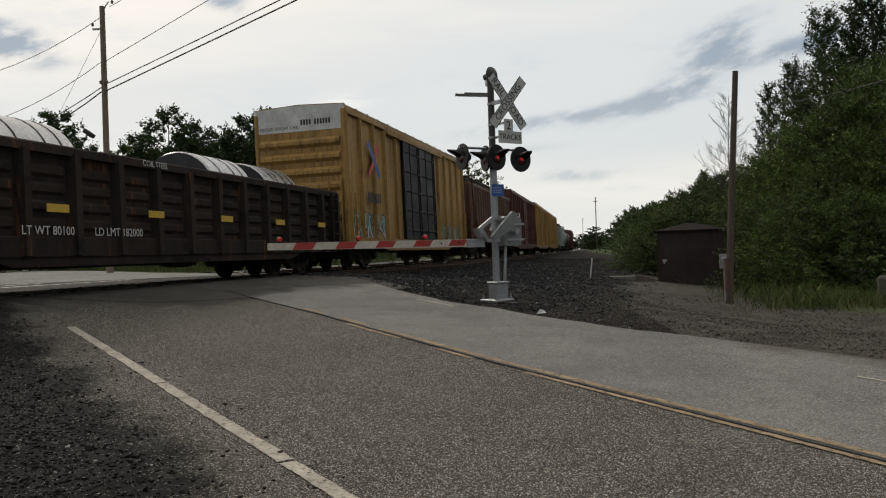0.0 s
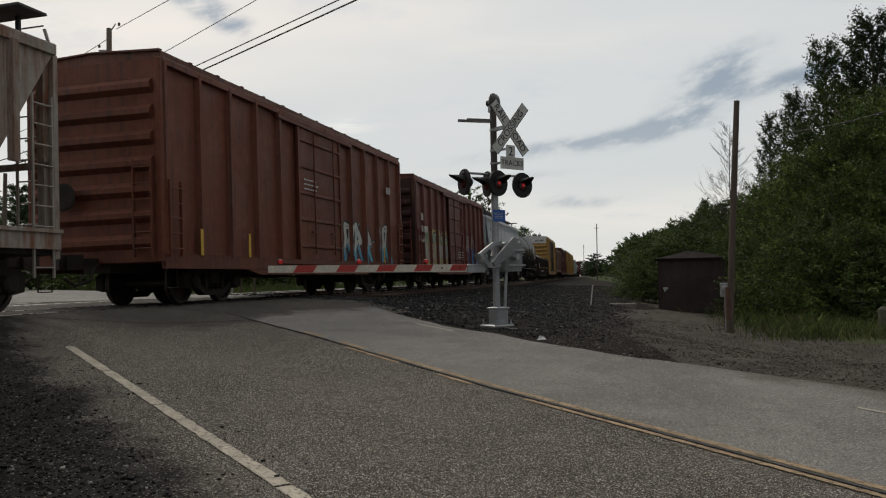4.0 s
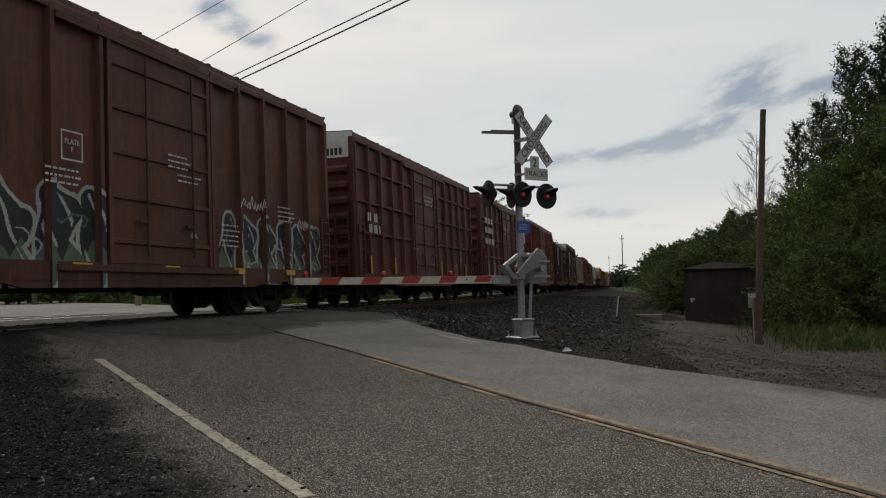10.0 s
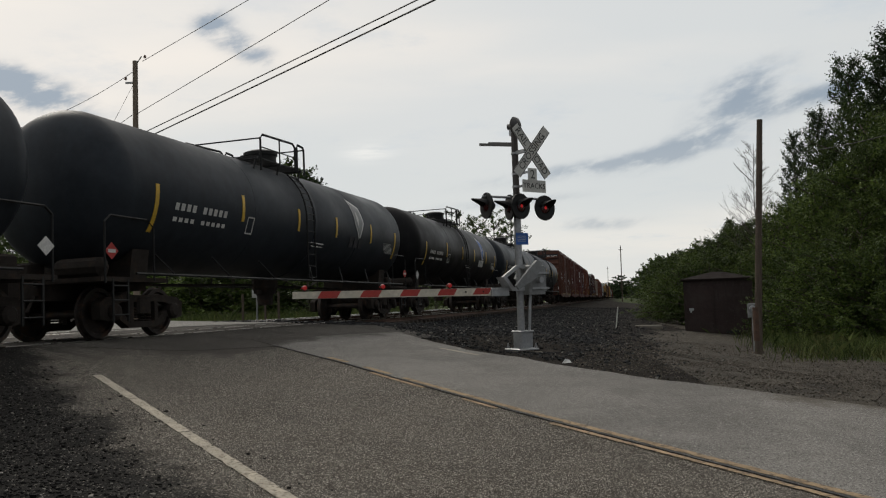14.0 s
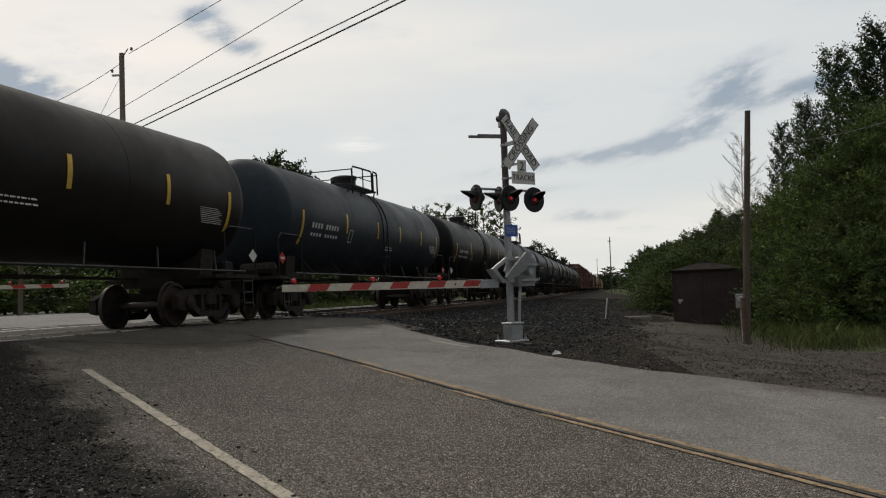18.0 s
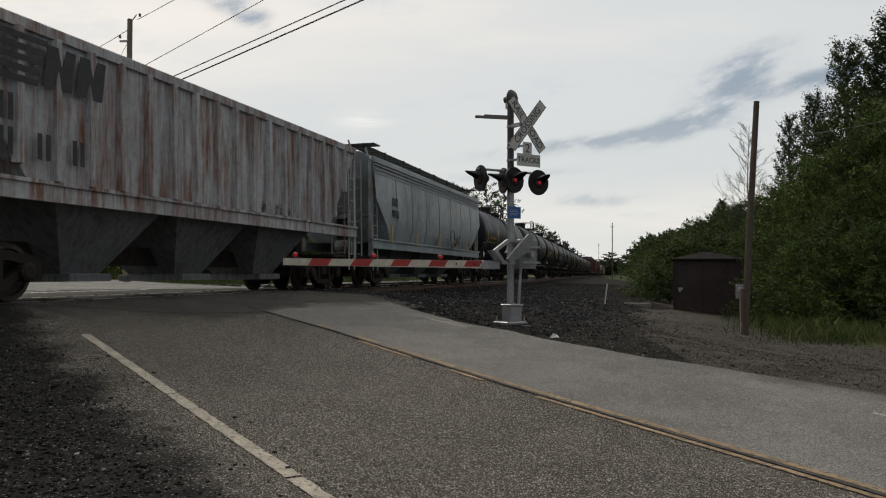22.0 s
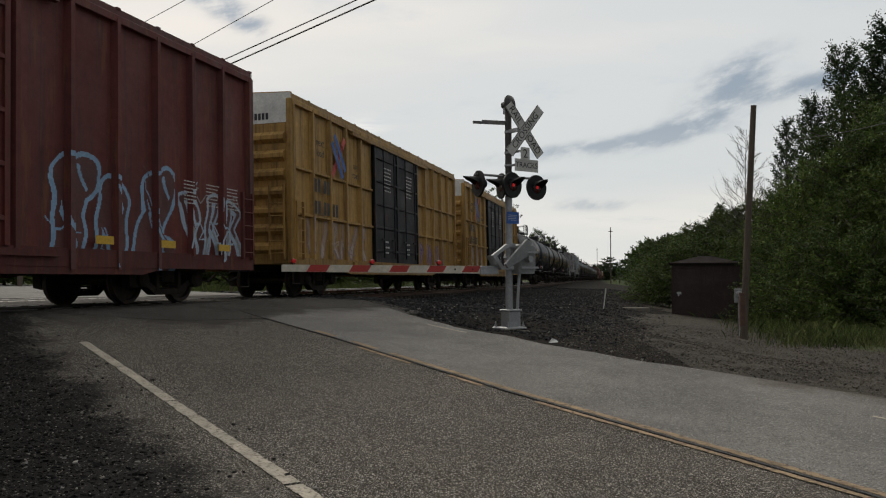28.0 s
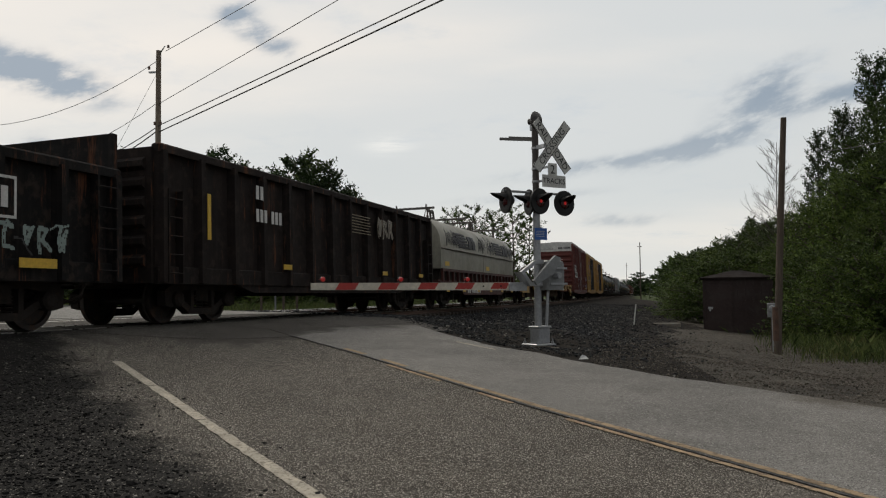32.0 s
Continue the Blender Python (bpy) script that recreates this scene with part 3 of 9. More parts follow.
def ground_sheet():
    xs, ys = spaced(-1900, 1900, -26, 26, 0.4), spaced(-1500, 2300, -2, 52, 0.4)
    X, Y = np.meshgrid(xs, ys)
    Z = height(X, Y)
    dist = np.hypot(X, Y)
    rough = np.array([noise.noise(Vector((x * 0.9, y * 0.9, 0))) + 0.5 * noise.noise(Vector((x * 2.3, y * 2.3, 4))) for x, y in zip(X.ravel(), Y.ravel())]).reshape(X.shape)
    deep = in_road(X, Y, -0.6)
    Z = Z + np.where((dist < 70) & ~in_road(X, Y, 0.2), rough * 0.03, 0) - np.where(deep, 0.09, np.where(in_road(X, Y, 0.5), 0.022, 0.006))
    qq = track_q(X, Y)
    Z = Z - np.where((np.abs(qq + 2.1) < 4.6), 0.05, 0)
    nx, ny = len(xs), len(ys)
    v = np.stack([X.ravel(), Y.ravel(), Z.ravel()], 1)
    f = [(j * nx + i, j * nx + i + 1, (j + 1) * nx + i + 1, (j + 1) * nx + i) for j in range(ny - 1) for i in range(nx - 1)]
    me = bpy.data.meshes.new("ground")
    me.from_pydata(v.tolist(), [], f)
    me.materials.append(GRAVEL)
    me.materials.append(LAND)
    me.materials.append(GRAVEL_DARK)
    me.materials.append(GRAVEL_YARD)
    xc, yc = (X[:-1, :-1] + X[1:, 1:]).ravel() / 2, (Y[:-1, :-1] + Y[1:, 1:]).ravel() / 2
    qc = track_q(xc, yc)
    wob = np.array([noise.noise(Vector((x * 0.25, y * 0.25, 9))) for x, y in zip(xc, yc)])
    a, b = road_ab(xc, yc)
    grass = (qc < -8.2 + wob) | (qc > 15.2 + 2.2 * wob) & (yc > 18.8 - 0.04 * (xc - 8) + 0.5 * wob) | (np.hypot(xc, yc) > 150) & (np.abs(qc + 2) > 9)
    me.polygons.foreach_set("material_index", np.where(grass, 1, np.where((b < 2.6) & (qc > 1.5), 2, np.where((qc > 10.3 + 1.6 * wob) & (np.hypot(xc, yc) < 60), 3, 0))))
    me.polygons.foreach_set("use_smooth", [True] * len(me.polygons))
    return thing("ground", "gravel and rough grass ground sheet", "ground", kind="structure", data=me)


ground_sheet()


def draped(name, label, a_list, b0, b1, lift, mat, nb=8, kind="structure", category="road", thick=0.12, wob=0.0):
    """A strip of road surface laid over the ground between two lateral lines."""
    me = Build()
    aa = list(a_list)
    top = []
    for i, a in enumerate(aa):
        lo, hi = (f(a) if callable(f) else f for f in (b0, b1))
        if not callable(b0):
            lo += wob * noise.noise(Vector((a * 0.9, lo, 3))) + 0.35 * wob * noise.noise(Vector((a * 3.7, lo, 5)))
        if b1 is lat_edge:
            hi += wob * noise.noise(Vector((a * 0.9, 0.3, 7))) + 0.4 * wob * noise.noise(Vector((a * 3.7, 0.3, 7)))
        for j in range(nb + 1):
            b = lo + (hi - lo) * j / nb
            x, y = road_xy(a, b)
            top.append((x, y, float(height(x, y)) + lift))
    n = nb + 1
    v = top + [(x, y, z - thick) for x, y, z in top]
    o = len(top)
    f = []
    for i in range(len(aa) - 1):
        for j in range(nb):
            k = i * n + j
            f.append((k, k + 1, k + n + 1, k + n))
        for j, s in ((0, 1), (nb, -1)):
            k = i * n + j
            f.append((k, k + n, k + n + o, k + o))
    for i in (0, len(aa) - 1):
        f += [(i * n + j, i * n + j + 1, i * n + j + 1 + o, i * n + j + o) for j in range(nb)]
    me.add(v, f)
    m = me.mesh(name, mat, True)
    return thing(name, label, category, kind=kind, data=m)


def steps(a, b, d):
    return np.linspace(a, b, max(2, int(round((b - a) / d)) + 1))


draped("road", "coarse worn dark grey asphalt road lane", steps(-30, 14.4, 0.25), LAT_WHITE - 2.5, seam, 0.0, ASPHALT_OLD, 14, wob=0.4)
draped("road", "paler patched grey asphalt road lane", steps(-30, 15.5, 0.25), lambda a: seam(a) + 0.004, lat_edge, 0.012, ASPHALT_LANE, 10, wob=0.12)
draped("road", "dark asphalt paving over the level crossing", steps(14.2, 30.0, 0.3), LAT_WHITE - 5.2, lambda a: lat_edge(a) + 0.5, 0.006, ASPHALT_DARK, 24, wob=0.5)
draped("road", "pale concrete grey road beyond the railway crossing, sky sheen in its colour", steps(24.0, 160.0, 1.0), LAT_WHITE - 1.2, 10.5, 0.02, CONCRETE_SHEEN, 8)

# ---- painted lines ----
def stripe(name, label, a0, a1, b, w, mat, lift=0.022, gaps=()):
    """A painted line in lengths, worn through at the gaps."""
    root = thing(name, label, "road marking", kind="structure")
    cuts = [a0] + [g for q in gaps for g in q] + [a1]
    for i in range(0, len(cuts), 2):
        b_ = Build()
        aa = steps(cuts[i], cuts[i + 1], 0.06)
        v = []
        for a in aa:
            c = b(a) if callable(b) else b
            for s in (-1, 1):
                e = c + s * w / 2 + 0.011 * (noise.noise(Vector((a * 7, s * 5, w * 30))) + 0.8 * noise.noise(Vector((a * 23, s * 5, w * 30))))
                x, y = road_xy(a, e)
                v.append((x, y, float(height(x, y)) + lift))
        b_.add(v, [(2 * k, 2 * k + 1, 2 * k + 3, 2 * k + 2) for k in range(len(aa) - 1)])
        part("line_length", b_, root, mat=mat)
    return root


stripe("edge_line", "worn white road edge line", -6, 12.1, LAT_WHITE - 0.03, 0.115, PAINT_WHITE, 0.008, gaps=((5.02, 5.06), (7.86, 7.9), (9.93, 9.96)))
stripe("centre_line", "faded yellow centre line beside a tarred joint", -8, 12.2, lambda a: seam(a) + 0.08, 0.095, PAINT_YELLOW, 0.018, gaps=((9.7, 10.1), (10.9, 11.5)))
stripe("centre_line", "thin faded yellow centre line beside a tarred joint", -8, 10.4, lambda a: seam(a) - 0.068, 0.072, PAINT_YELLOW, 0.009, gaps=((6.4, 7.3), (8.0, 8.9)))
stripe("road_joint", "black tarred joint along the road centre", -8, 14.4, lambda a: seam(a) + 0.012 * noise.noise(Vector((a * 2.1, 0, 2))), 0.034, TAR, 0.016)
stripe("edge_line", "faint white line on the far lane", 11.2, 12.4, 8.05, 0.06, PAINT_WHITE, 0.018)
stripe("edge_line", "faint white line on the far lane", 2.0, 4.4, 8.14, 0.06, PAINT_WHITE, 0.018)

# ---- railway ----
def sweep(s0, s1, ds, off, outline, zoff=0.0):
    """Sweep an outline (across, up) along the track."""
    b = Build()
    ss = np.concatenate([np.arange(s0, min(s1, 110), ds), np.arange(max(s0, 110), s1 + ds, ds * 8)]) if s1 > 110 else np.arange(s0, s1 + ds / 2, ds)
    n = len(outline)
    v = []
    for s in ss:
        for o, z in outline:
            x, y = on_track(s, off + o)
            v.append((x, y, z + zoff))
    f = []
    for i in range(len(ss) - 1):
        f += [(i * n + j, i * n + (j + 1) % n, (i + 1) * n + (j + 1) % n, (i + 1) * n + j) for j in range(n)]
    f += [tuple(range(n)), tuple(range(len(v) - n, len(v)))]
    return b.add(v, f)


WEB = [(-0.075, -0.17), (0.075, -0.17), (0.075, -0.155), (0.012, -0.13), (0.012, -0.04), (0.035, -0.03), (-0.035, -0.03), (-0.012, -0.04), (-0.012, -0.13), (-0.075, -0.155)]
HEAD = [(-0.035, -0.03), (0.035, -0.03), (0.036, -0.008), (0.028, 0.0), (-0.028, 0.0), (-0.036, -0.008)]
for centre, name in ((0.0, "the train's"), (-4.4, "the farther")):
    tr = thing("railway_track", "steel rails on timber sleepers, %s line" % name.split()[1].strip("'s"), "track", kind="structure")
    for g in (-0.753, 0.753):
        part("rail", sweep(-60, 900, 2.0, centre + g, WEB, RAIL_TOP), tr, "rusty rail web", RUST)
        part("rail_head", sweep(-60, 900, 2.0, centre + g, HEAD, RAIL_TOP), tr, "polished rail head", STEEL_RAIL)
    tie = Build().box(-0.115, 0.115, -1.3, 1.3, -0.34, -0.165, 0.02).mesh("sleeper", TIE)
    for s in np.arange(21.0, 100.0, 0.53):
        x, y = on_track(s, centre)
        k = float(np.interp(y, ty, tsl))
        part("sleeper", tie, tr, m=pose(x, y, RAIL_TOP + random.uniform(-0.012, 0.008), 0, 0, math.degrees(math.atan2(1, k)) + random.uniform(-1.5, 1.5)))
    for s in np.arange(-40.0, 6.0, 0.53):
        x, y = on_track(s, centre)
        k = float(np.interp(y, ty, tsl))
        part("sleeper", tie, tr, m=pose(x, y, RAIL_TOP, 0, 0, math.degrees(math.atan2(1, k)) + random.uniform(-1.5, 1.5)))


# ---- loose stones ----
def stone_meshes(points, sizes, name, label, mat):
    """Loose stones as one mesh: each an uneven block of twelve triangles."""
    r = np.random.RandomState(7)
    base = np.array([(x, y, z) for x in (-1, 1) for y in (-1, 1) for z in (-1, 1)], float) * 0.5
    quads = np.array([(0, 1, 3, 2), (4, 6, 7, 5), (0, 4, 5, 1), (2, 3, 7, 6), (0, 2, 6, 4), (1, 5, 7, 3)])
    n = len(points)
    v = base[None] * r.uniform(0.55, 1.15, (n, 8, 1)) * np.stack([r.uniform(0.8, 1.4, n), r.uniform(0.7, 1.1, n), r.uniform(0.45, 0.8, n)], 1)[:, None, :]
    a, t = r.uniform(0, 6.28, n), r.uniform(-0.5, 0.5, n)
    c, s_, ct, st = np.cos(a), np.sin(a), np.cos(t), np.sin(t)
    x, y, z = v[..., 0], v[..., 1], v[..., 2]
    y, z = y * ct[:, None] - z * st[:, None], y * st[:, None] + z * ct[:, None]
    x, y = x * c[:, None] - y * s_[:, None], x * s_[:, None] + y * c[:, None]
    v = np.stack([x, y, z], 2) * sizes[:, None, None] + points[:, None, :]
    f = (quads[None] + (np.arange(n) * 8)[:, None, None]).reshape(-1, 4)
    me = bpy.data.meshes.new(name)
    me.from_pydata(v.reshape(-1, 3).tolist(), [], f.tolist())
    me.materials.append(mat)
    return thing(name, label, "gravel", kind="stuff", data=me)


def scatter(n, test, box, size, seed):
    r = np.random.RandomState(seed)
    out, sz = [], []
    while sum(len(o) for o in out) < n:
        x, y = r.uniform(box[0], box[1], 60000), r.uniform(box[2], box[3], 60000)
        keep = test(x, y, r)
        x, y = x[keep], y[keep]
        z = height(x, y)
        out.append(np.stack([x, y, z], 1))
    p = np.concatenate(out)[:n]
    s = size * np.exp(r.normal(0, 0.38, n))
    p[:, 2] += s * 0.12
    return p, s


def near_weight(x, y, r, d):
    return r.uniform(0, 1, len(x)) < np.clip(d / np.hypot(x, y), 0, 1) ** 1.6


def gravel_left(x, y, r):
    a, b = road_ab(x, y)
    q = track_q(x, y)
    return (b < LAT_WHITE - 0.5 - np.abs(r.normal(0, 0.5, len(x))) + 0.9 * (r.uniform(0, 1, len(x)) < 0.06)) & (q > 2.0) & (y > 1.5) & near_weight(x, y, r, 7)


def ballast(x, y, r):
    a, b = road_ab(x, y)
    q = track_q(x, y)
    off = (b > lat_edge(a) + 0.1 + np.abs(r.normal(0, 0.18, len(x))))
    bed = (q > 1.55) & (q < 8.8 + r.normal(0, 1.0, len(x)))
    return off & bed & near_weight(x, y, r, 22)


def yard(x, y, r):
    a, b = road_ab(x, y)
    q = track_q(x, y)
    return (b > lat_edge(a) + np.abs(r.normal(0, 0.25, len(x)))) & (q > 9) & (q < 18) & (y < 24 + 0.2 * x) & near_weight(x, y, r, 13)


def track_bed(x, y, r):
    a, b = road_ab(x, y)
    q = track_q(x, y)
    return (b > lat_edge(a) + 0.7) & (q < 1.9) & (q > -6.8) & near_weight(x, y, r, 30)


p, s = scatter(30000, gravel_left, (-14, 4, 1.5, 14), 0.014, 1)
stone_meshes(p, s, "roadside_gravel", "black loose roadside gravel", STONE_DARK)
p, s = scatter(3000, gravel_left, (-14, 4, 1.5, 14), 0.011, 11)
stone_meshes(p, s, "pale_chippings", "pale stone chippings strewn on the roadside", STONE_PALE)
p, s = scatter(46000, ballast, (-8, 22, 8, 75), 0.024, 2)
stone_meshes(p, s, "track_ballast", "dark crushed stone ballast beside the track", STONE)
p, s = scatter(26000, yard, (-2, 24, 5, 50), 0.015, 3)
stone_meshes(p, s, "yard_gravel", "scattered brown-grey gravel beyond the road", STONE_BROWN)
p, s = scatter(9000, track_bed, (-10, 25, 17, 85), 0.055, 4)
stone_meshes(p, s, "sleeper_ballast", "crushed stone between the sleepers", STONE)
p, s = scatter(2200, ballast, (-8, 22, 8, 60), 0.024, 12)
stone_meshes(p, s, "pale_chippings", "a few pale stones among the ballast", STONE_PALE)

# ---- freight cars: x forward, y left, z up from the rail head ----
CAR_PAINT = material("weathered_car_paint", (0, 0, 0), 0.62, own=True, scale=1.1, streak=0.7, rust=0.16, bump=0.12, bump_scale=9, spec=0.3)
CAR_RUSTY = material("rust_streaked_paint", (0, 0, 0), 0.75, own=True, scale=1.1, streak=0.25, rust=0.72, bump=0.3, bump_scale=12, spec=0.3)
GON_PAINT = material("grimy_black_paint", (0, 0, 0), 0.85, own=True, scale=1.3, tones=((0.015, 0.0125, 0.0115), (0.034, 0.025, 0.02)), streak=0.4, rust=0.08, bump=0.4, bump_scale=12, spec=0.15)
TANK_PAINT = material("satin_tank_paint", (0, 0, 0), 0.46, own=True, scale=0.5, streak=0.16, bump=0.04, bump_scale=3, spec=0.09)
UNDER = material("grimy_running_gear", (0.034, 0.028, 0.024), 0.85, tones=((0.05, 0.034, 0.025),), scale=4, bump=0.5, spec=0.2)
WHEEL = material("wheel_steel", (0.06, 0.05, 0.045), 0.6, 0.6, tones=((0.1, 0.06, 0.04),), scale=5)
STENCIL = material("faded_white_stencil", (0.62, 0.62, 0.60), 0.7, tones=((0.5, 0.49, 0.47),), scale=6)
STENCIL_Y = material("yellow_stencil", (0.5, 0.34, 0.05), 0.7, tones=((0.3, 0.2, 0.05),), scale=6)
STENCIL_K = material("black_stencil", (0.03, 0.03, 0.035), 0.7, scale=6)
REFLEX = material("yellow_reflective_strip", (0.68, 0.43, 0.04), 0.5, tones=((0.5, 0.32, 0.05),), scale=4)
PLATE_W = material("white_plate", (0.62, 0.62, 0.6), 0.6, scale=5)
PLATE_R = material("red_placard", (0.4, 0.03, 0.025), 0.5, scale=5)
PLATE_O = material("orange_panel", (0.5, 0.12, 0.02), 0.6, scale=5)
LOGO_BLUE = material("blue_emblem", (0.04, 0.12, 0.38), 0.6, scale=5)
LOGO_RED = material("red_emblem", (0.55, 0.07, 0.05), 0.6, scale=5)
GRATE = material("roofwalk_grating", (0.03, 0.03, 0.03), 0.7, scale=5)
COILM = material("shiny_coil_steel", (0.5, 0.5, 0.5), 0.3, 0.9, scale=3)

CACHE = {}


def shared(key, make, mat, smooth=False):
    """One mesh for all alike parts."""
    if key not in CACHE:
        CACHE[key] = make().mesh(key[0] if isinstance(key, tuple) else key, mat, smooth)
    return CACHE[key]


def side_frame():
    b = Build()
    top = [(-1.22, 0.62), (-1.05, 0.72), (-0.55, 0.76), (0.55, 0.76), (1.05, 0.72), (1.22, 0.62), (1.2, 0.34), (1.0, 0.3), (0.72, 0.34), (0.42, 0.16), (-0.42, 0.16), (-0.72, 0.34), (-1.0, 0.3), (-1.2, 0.34)]
    outer = top
    n = len(outer)
    inner = [(-0.8, 0.58), (-0.62, 0.63), (-0.36, 0.64), (0.36, 0.64), (0.62, 0.63), (0.8, 0.58), (0.74, 0.5), (0.7, 0.46), (0.6, 0.42), (0.36, 0.28), (-0.36, 0.28), (-0.6, 0.42), (-0.7, 0.46), (-0.74, 0.5)]
    v = [(x, y, z) for y in (-0.09, 0.09) for x, z in outer] + [(x, y, z) for y in (-0.09, 0.09) for x, z in inner]
    f = []
    for i in range(n):
        j = (i + 1) % n
        f += [(i, j, 2 * n + j, 2 * n + i), (n + i, 3 * n + i, 3 * n + j, n + j), (i, n + i, n + j, j), (2 * n + i, 2 * n + j, 3 * n + j, 3 * n + i)]
    b.add(v, f)
    for x in (-0.36, 0.36):
        b.box(x - 0.05, x + 0.05, -0.1, 0.1, 0.26, 0.66)
    for x in (-0.86, 0.86):
        b.lathe([(0.0, -0.2), (0.1, -0.2), (0.15, -0.16), (0.15, 0.05)], "y", 12, (x, 0, 0.46))
    return b


def springs():
    b = Build()
    for x in (-0.2, 0.0, 0.2):
        for k in range(5):
            b.lathe([(0.06, k * 0.055), (0.085, k * 0.055 + 0.018), (0.06, k * 0.055 + 0.036)], "z", 8, (x, 0, 0.28))
    return b


def wheel_pair():
    b = Build()
    for s in (-1, 1):
        pr = [(0.0, 0.62), (0.12, 0.62), (0.14, 0.66), (0.36, 0.70), (0.39, 0.66), (0.485, 0.665), (0.485, 0.69), (0.455, 0.70), (0.45, 0.79), (0.38, 0.79), (0.36, 0.745), (0.15, 0.77), (0.12, 0.82), (0.0, 0.82)]
        b.lathe([(r, s * h) for r, h in pr], "y", 22, (0, 0, 0))
        for k in range(6):
            a = k * math.pi / 3
            b.box(0.24 * math.cos(a) - 0.02, 0.24 * math.cos(a) + 0.02, s * 0.74 - 0.02, s * 0.74 + 0.02, 0.24 * math.sin(a) - 0.02, 0.24 * math.sin(a) + 0.02)
    b.tube([(0, -0.95, 0), (0, 0.95, 0)], 0.08, 10)
    return b


WHEELS = []


def add_trucks(car, xs):
    bolster = shared("truck", lambda: Build().box(-0.2, 0.2, -1.12, 1.12, 0.42, 0.74, 0.04).box(-0.5, 0.5, -0.3, 0.3, 0.6, 0.84, 0.03), UNDER)
    for x in xs:
        tr = part("truck", bolster, car, m=pose(x, 0, 0))
        for s in (-1, 1):
            part("side_frame", shared("side_frame", side_frame, UNDER), tr, m=pose(0, s * 1.0, 0) if s < 0 else pose(0, 1.0, 0, 0, 0, 180))
            part("spring_nest", shared("spring_nest", springs, UNDER), tr, m=pose(0, s * 1.0, 0))
        for w in (-0.86, 0.86):
            ws = part("wheelset", shared("wheelset", wheel_pair, WHEEL, True), tr, m=pose(w, 0, 0.455))
            WHEELS.append((ws, car, w, x))


def add_couplers(car, half, z=0.88):
    def mk():
        b = Build().box(-0.55, 0.35, -0.08, 0.08, -0.09, 0.09, 0.02)
        b.prism([(0.3, -0.16), (0.62, -0.2), (0.7, -0.06), (0.5, 0.0), (0.68, 0.1), (0.6, 0.2), (0.3, 0.16)], "z", -0.14, 0.14)
        b.tube([(0.1, 0.25, -0.1), (0.3, 0.3, -0.35), (0.6, 0.2, -0.45), (0.75, 0.1, -0.3)], 0.03, 6)
        return b
    for s in (-1, 1):
        part("coupler", shared("coupler", mk, UNDER), car, m=pose(s * half, 0, z, 0, 0, 0 if s > 0 else 180))


def add_underframe(car, ln, seed, z=0.95, low=True):
    """Centre sill, cross bearers, brake reservoir, valve box and rods."""
    part("centre_sill", shared(("under_sill", round(ln, 1), z), lambda: Build().box(-ln / 2, ln / 2, -0.3, 0.3, z - 0.3, z + 0.05), UNDER), car)
    if not low:
        return
    k = ln / 2 - 3.6
    part("air_reservoir", shared("air_reservoir", lambda: Build().lathe([(0, -0.5), (0.2, -0.48), (0.22, -0.4), (0.22, 0.4), (0.2, 0.48), (0, 0.5)], "x", 12), UNDER), car, m=pose(0.7 if seed == 3 else -0.5, -0.75, z - 0.3))
    part("valve_box", shared("valve_box", lambda: Build().box(-0.2, 0.2, -0.15, 0.15, -0.45, -0.1, 0.03), UNDER), car, m=pose(-1.7, -0.75, z))
    part("brake_rod", shared(("brake_rod", round(k, 2)), lambda: Build().tube([(-k, -0.62, -0.32), (0, -0.7, -0.42), (k, -0.62, -0.32)], 0.025, 6), UNDER), car, m=pose(0, 0, z))
    for i in range(7):
        part("cross_bearer", shared("cross_bearer", lambda: Build().box(-0.05, 0.05, -1.35, 1.35, -0.12, 0.04), UNDER), car, m=pose(-k + 2 * k * i / 6, 0, z))


def rungs(h, w=0.4, n=6, off=0.07):
    """A side ladder in the x-z plane, standing off towards -y."""
    b = Build()
    for x in (-w / 2, w / 2):
        b.box(x - 0.02, x + 0.02, -off, 0, 0, h)
    for i in range(n):
        z = h * (i + 0.5) / n
        b.tube([(-w / 2, -off, z), (w / 2, -off, z)], 0.014, 5)
    return b


def char_bars(pattern, h, wide=0.42, seed=0):
    """Lettering that cannot be kept: one plain bar a character."""
    b = Build()
    x = 0.0
    for c in pattern:
        if c != " ":
            w = h * wide * (0.72 if c == "i" else 1.0)
            b.box(x, x + w, -0.0015, 0.0015, -h / 2, h / 2)
            x += w + h * 0.2
        else:
            x += h * 0.5
    return b


def fine_print(rows, wid, h, seed):
    r = random.Random(seed)
    b = Build()
    for i in range(rows):
        x, z = 0.0, -i * h * 1.8
        while x < wid * r.uniform(0.75, 1.0):
            w = r.uniform(1, 5) * h * 0.5
            b.box(x, x + w, -0.0015, 0.0015, z - h * 0.27, z + h * 0.27)
            x += w + h * 0.6
    return b


def stencil(car, x, z, y, data, mat=None, name="stencil", label="", tilt=0.0):
    """Lettering on the side that faces -y; x runs forward."""
    return part(name, data, car, label, mat or STENCIL, m=pose(x, y, z, tilt, 0, 0))


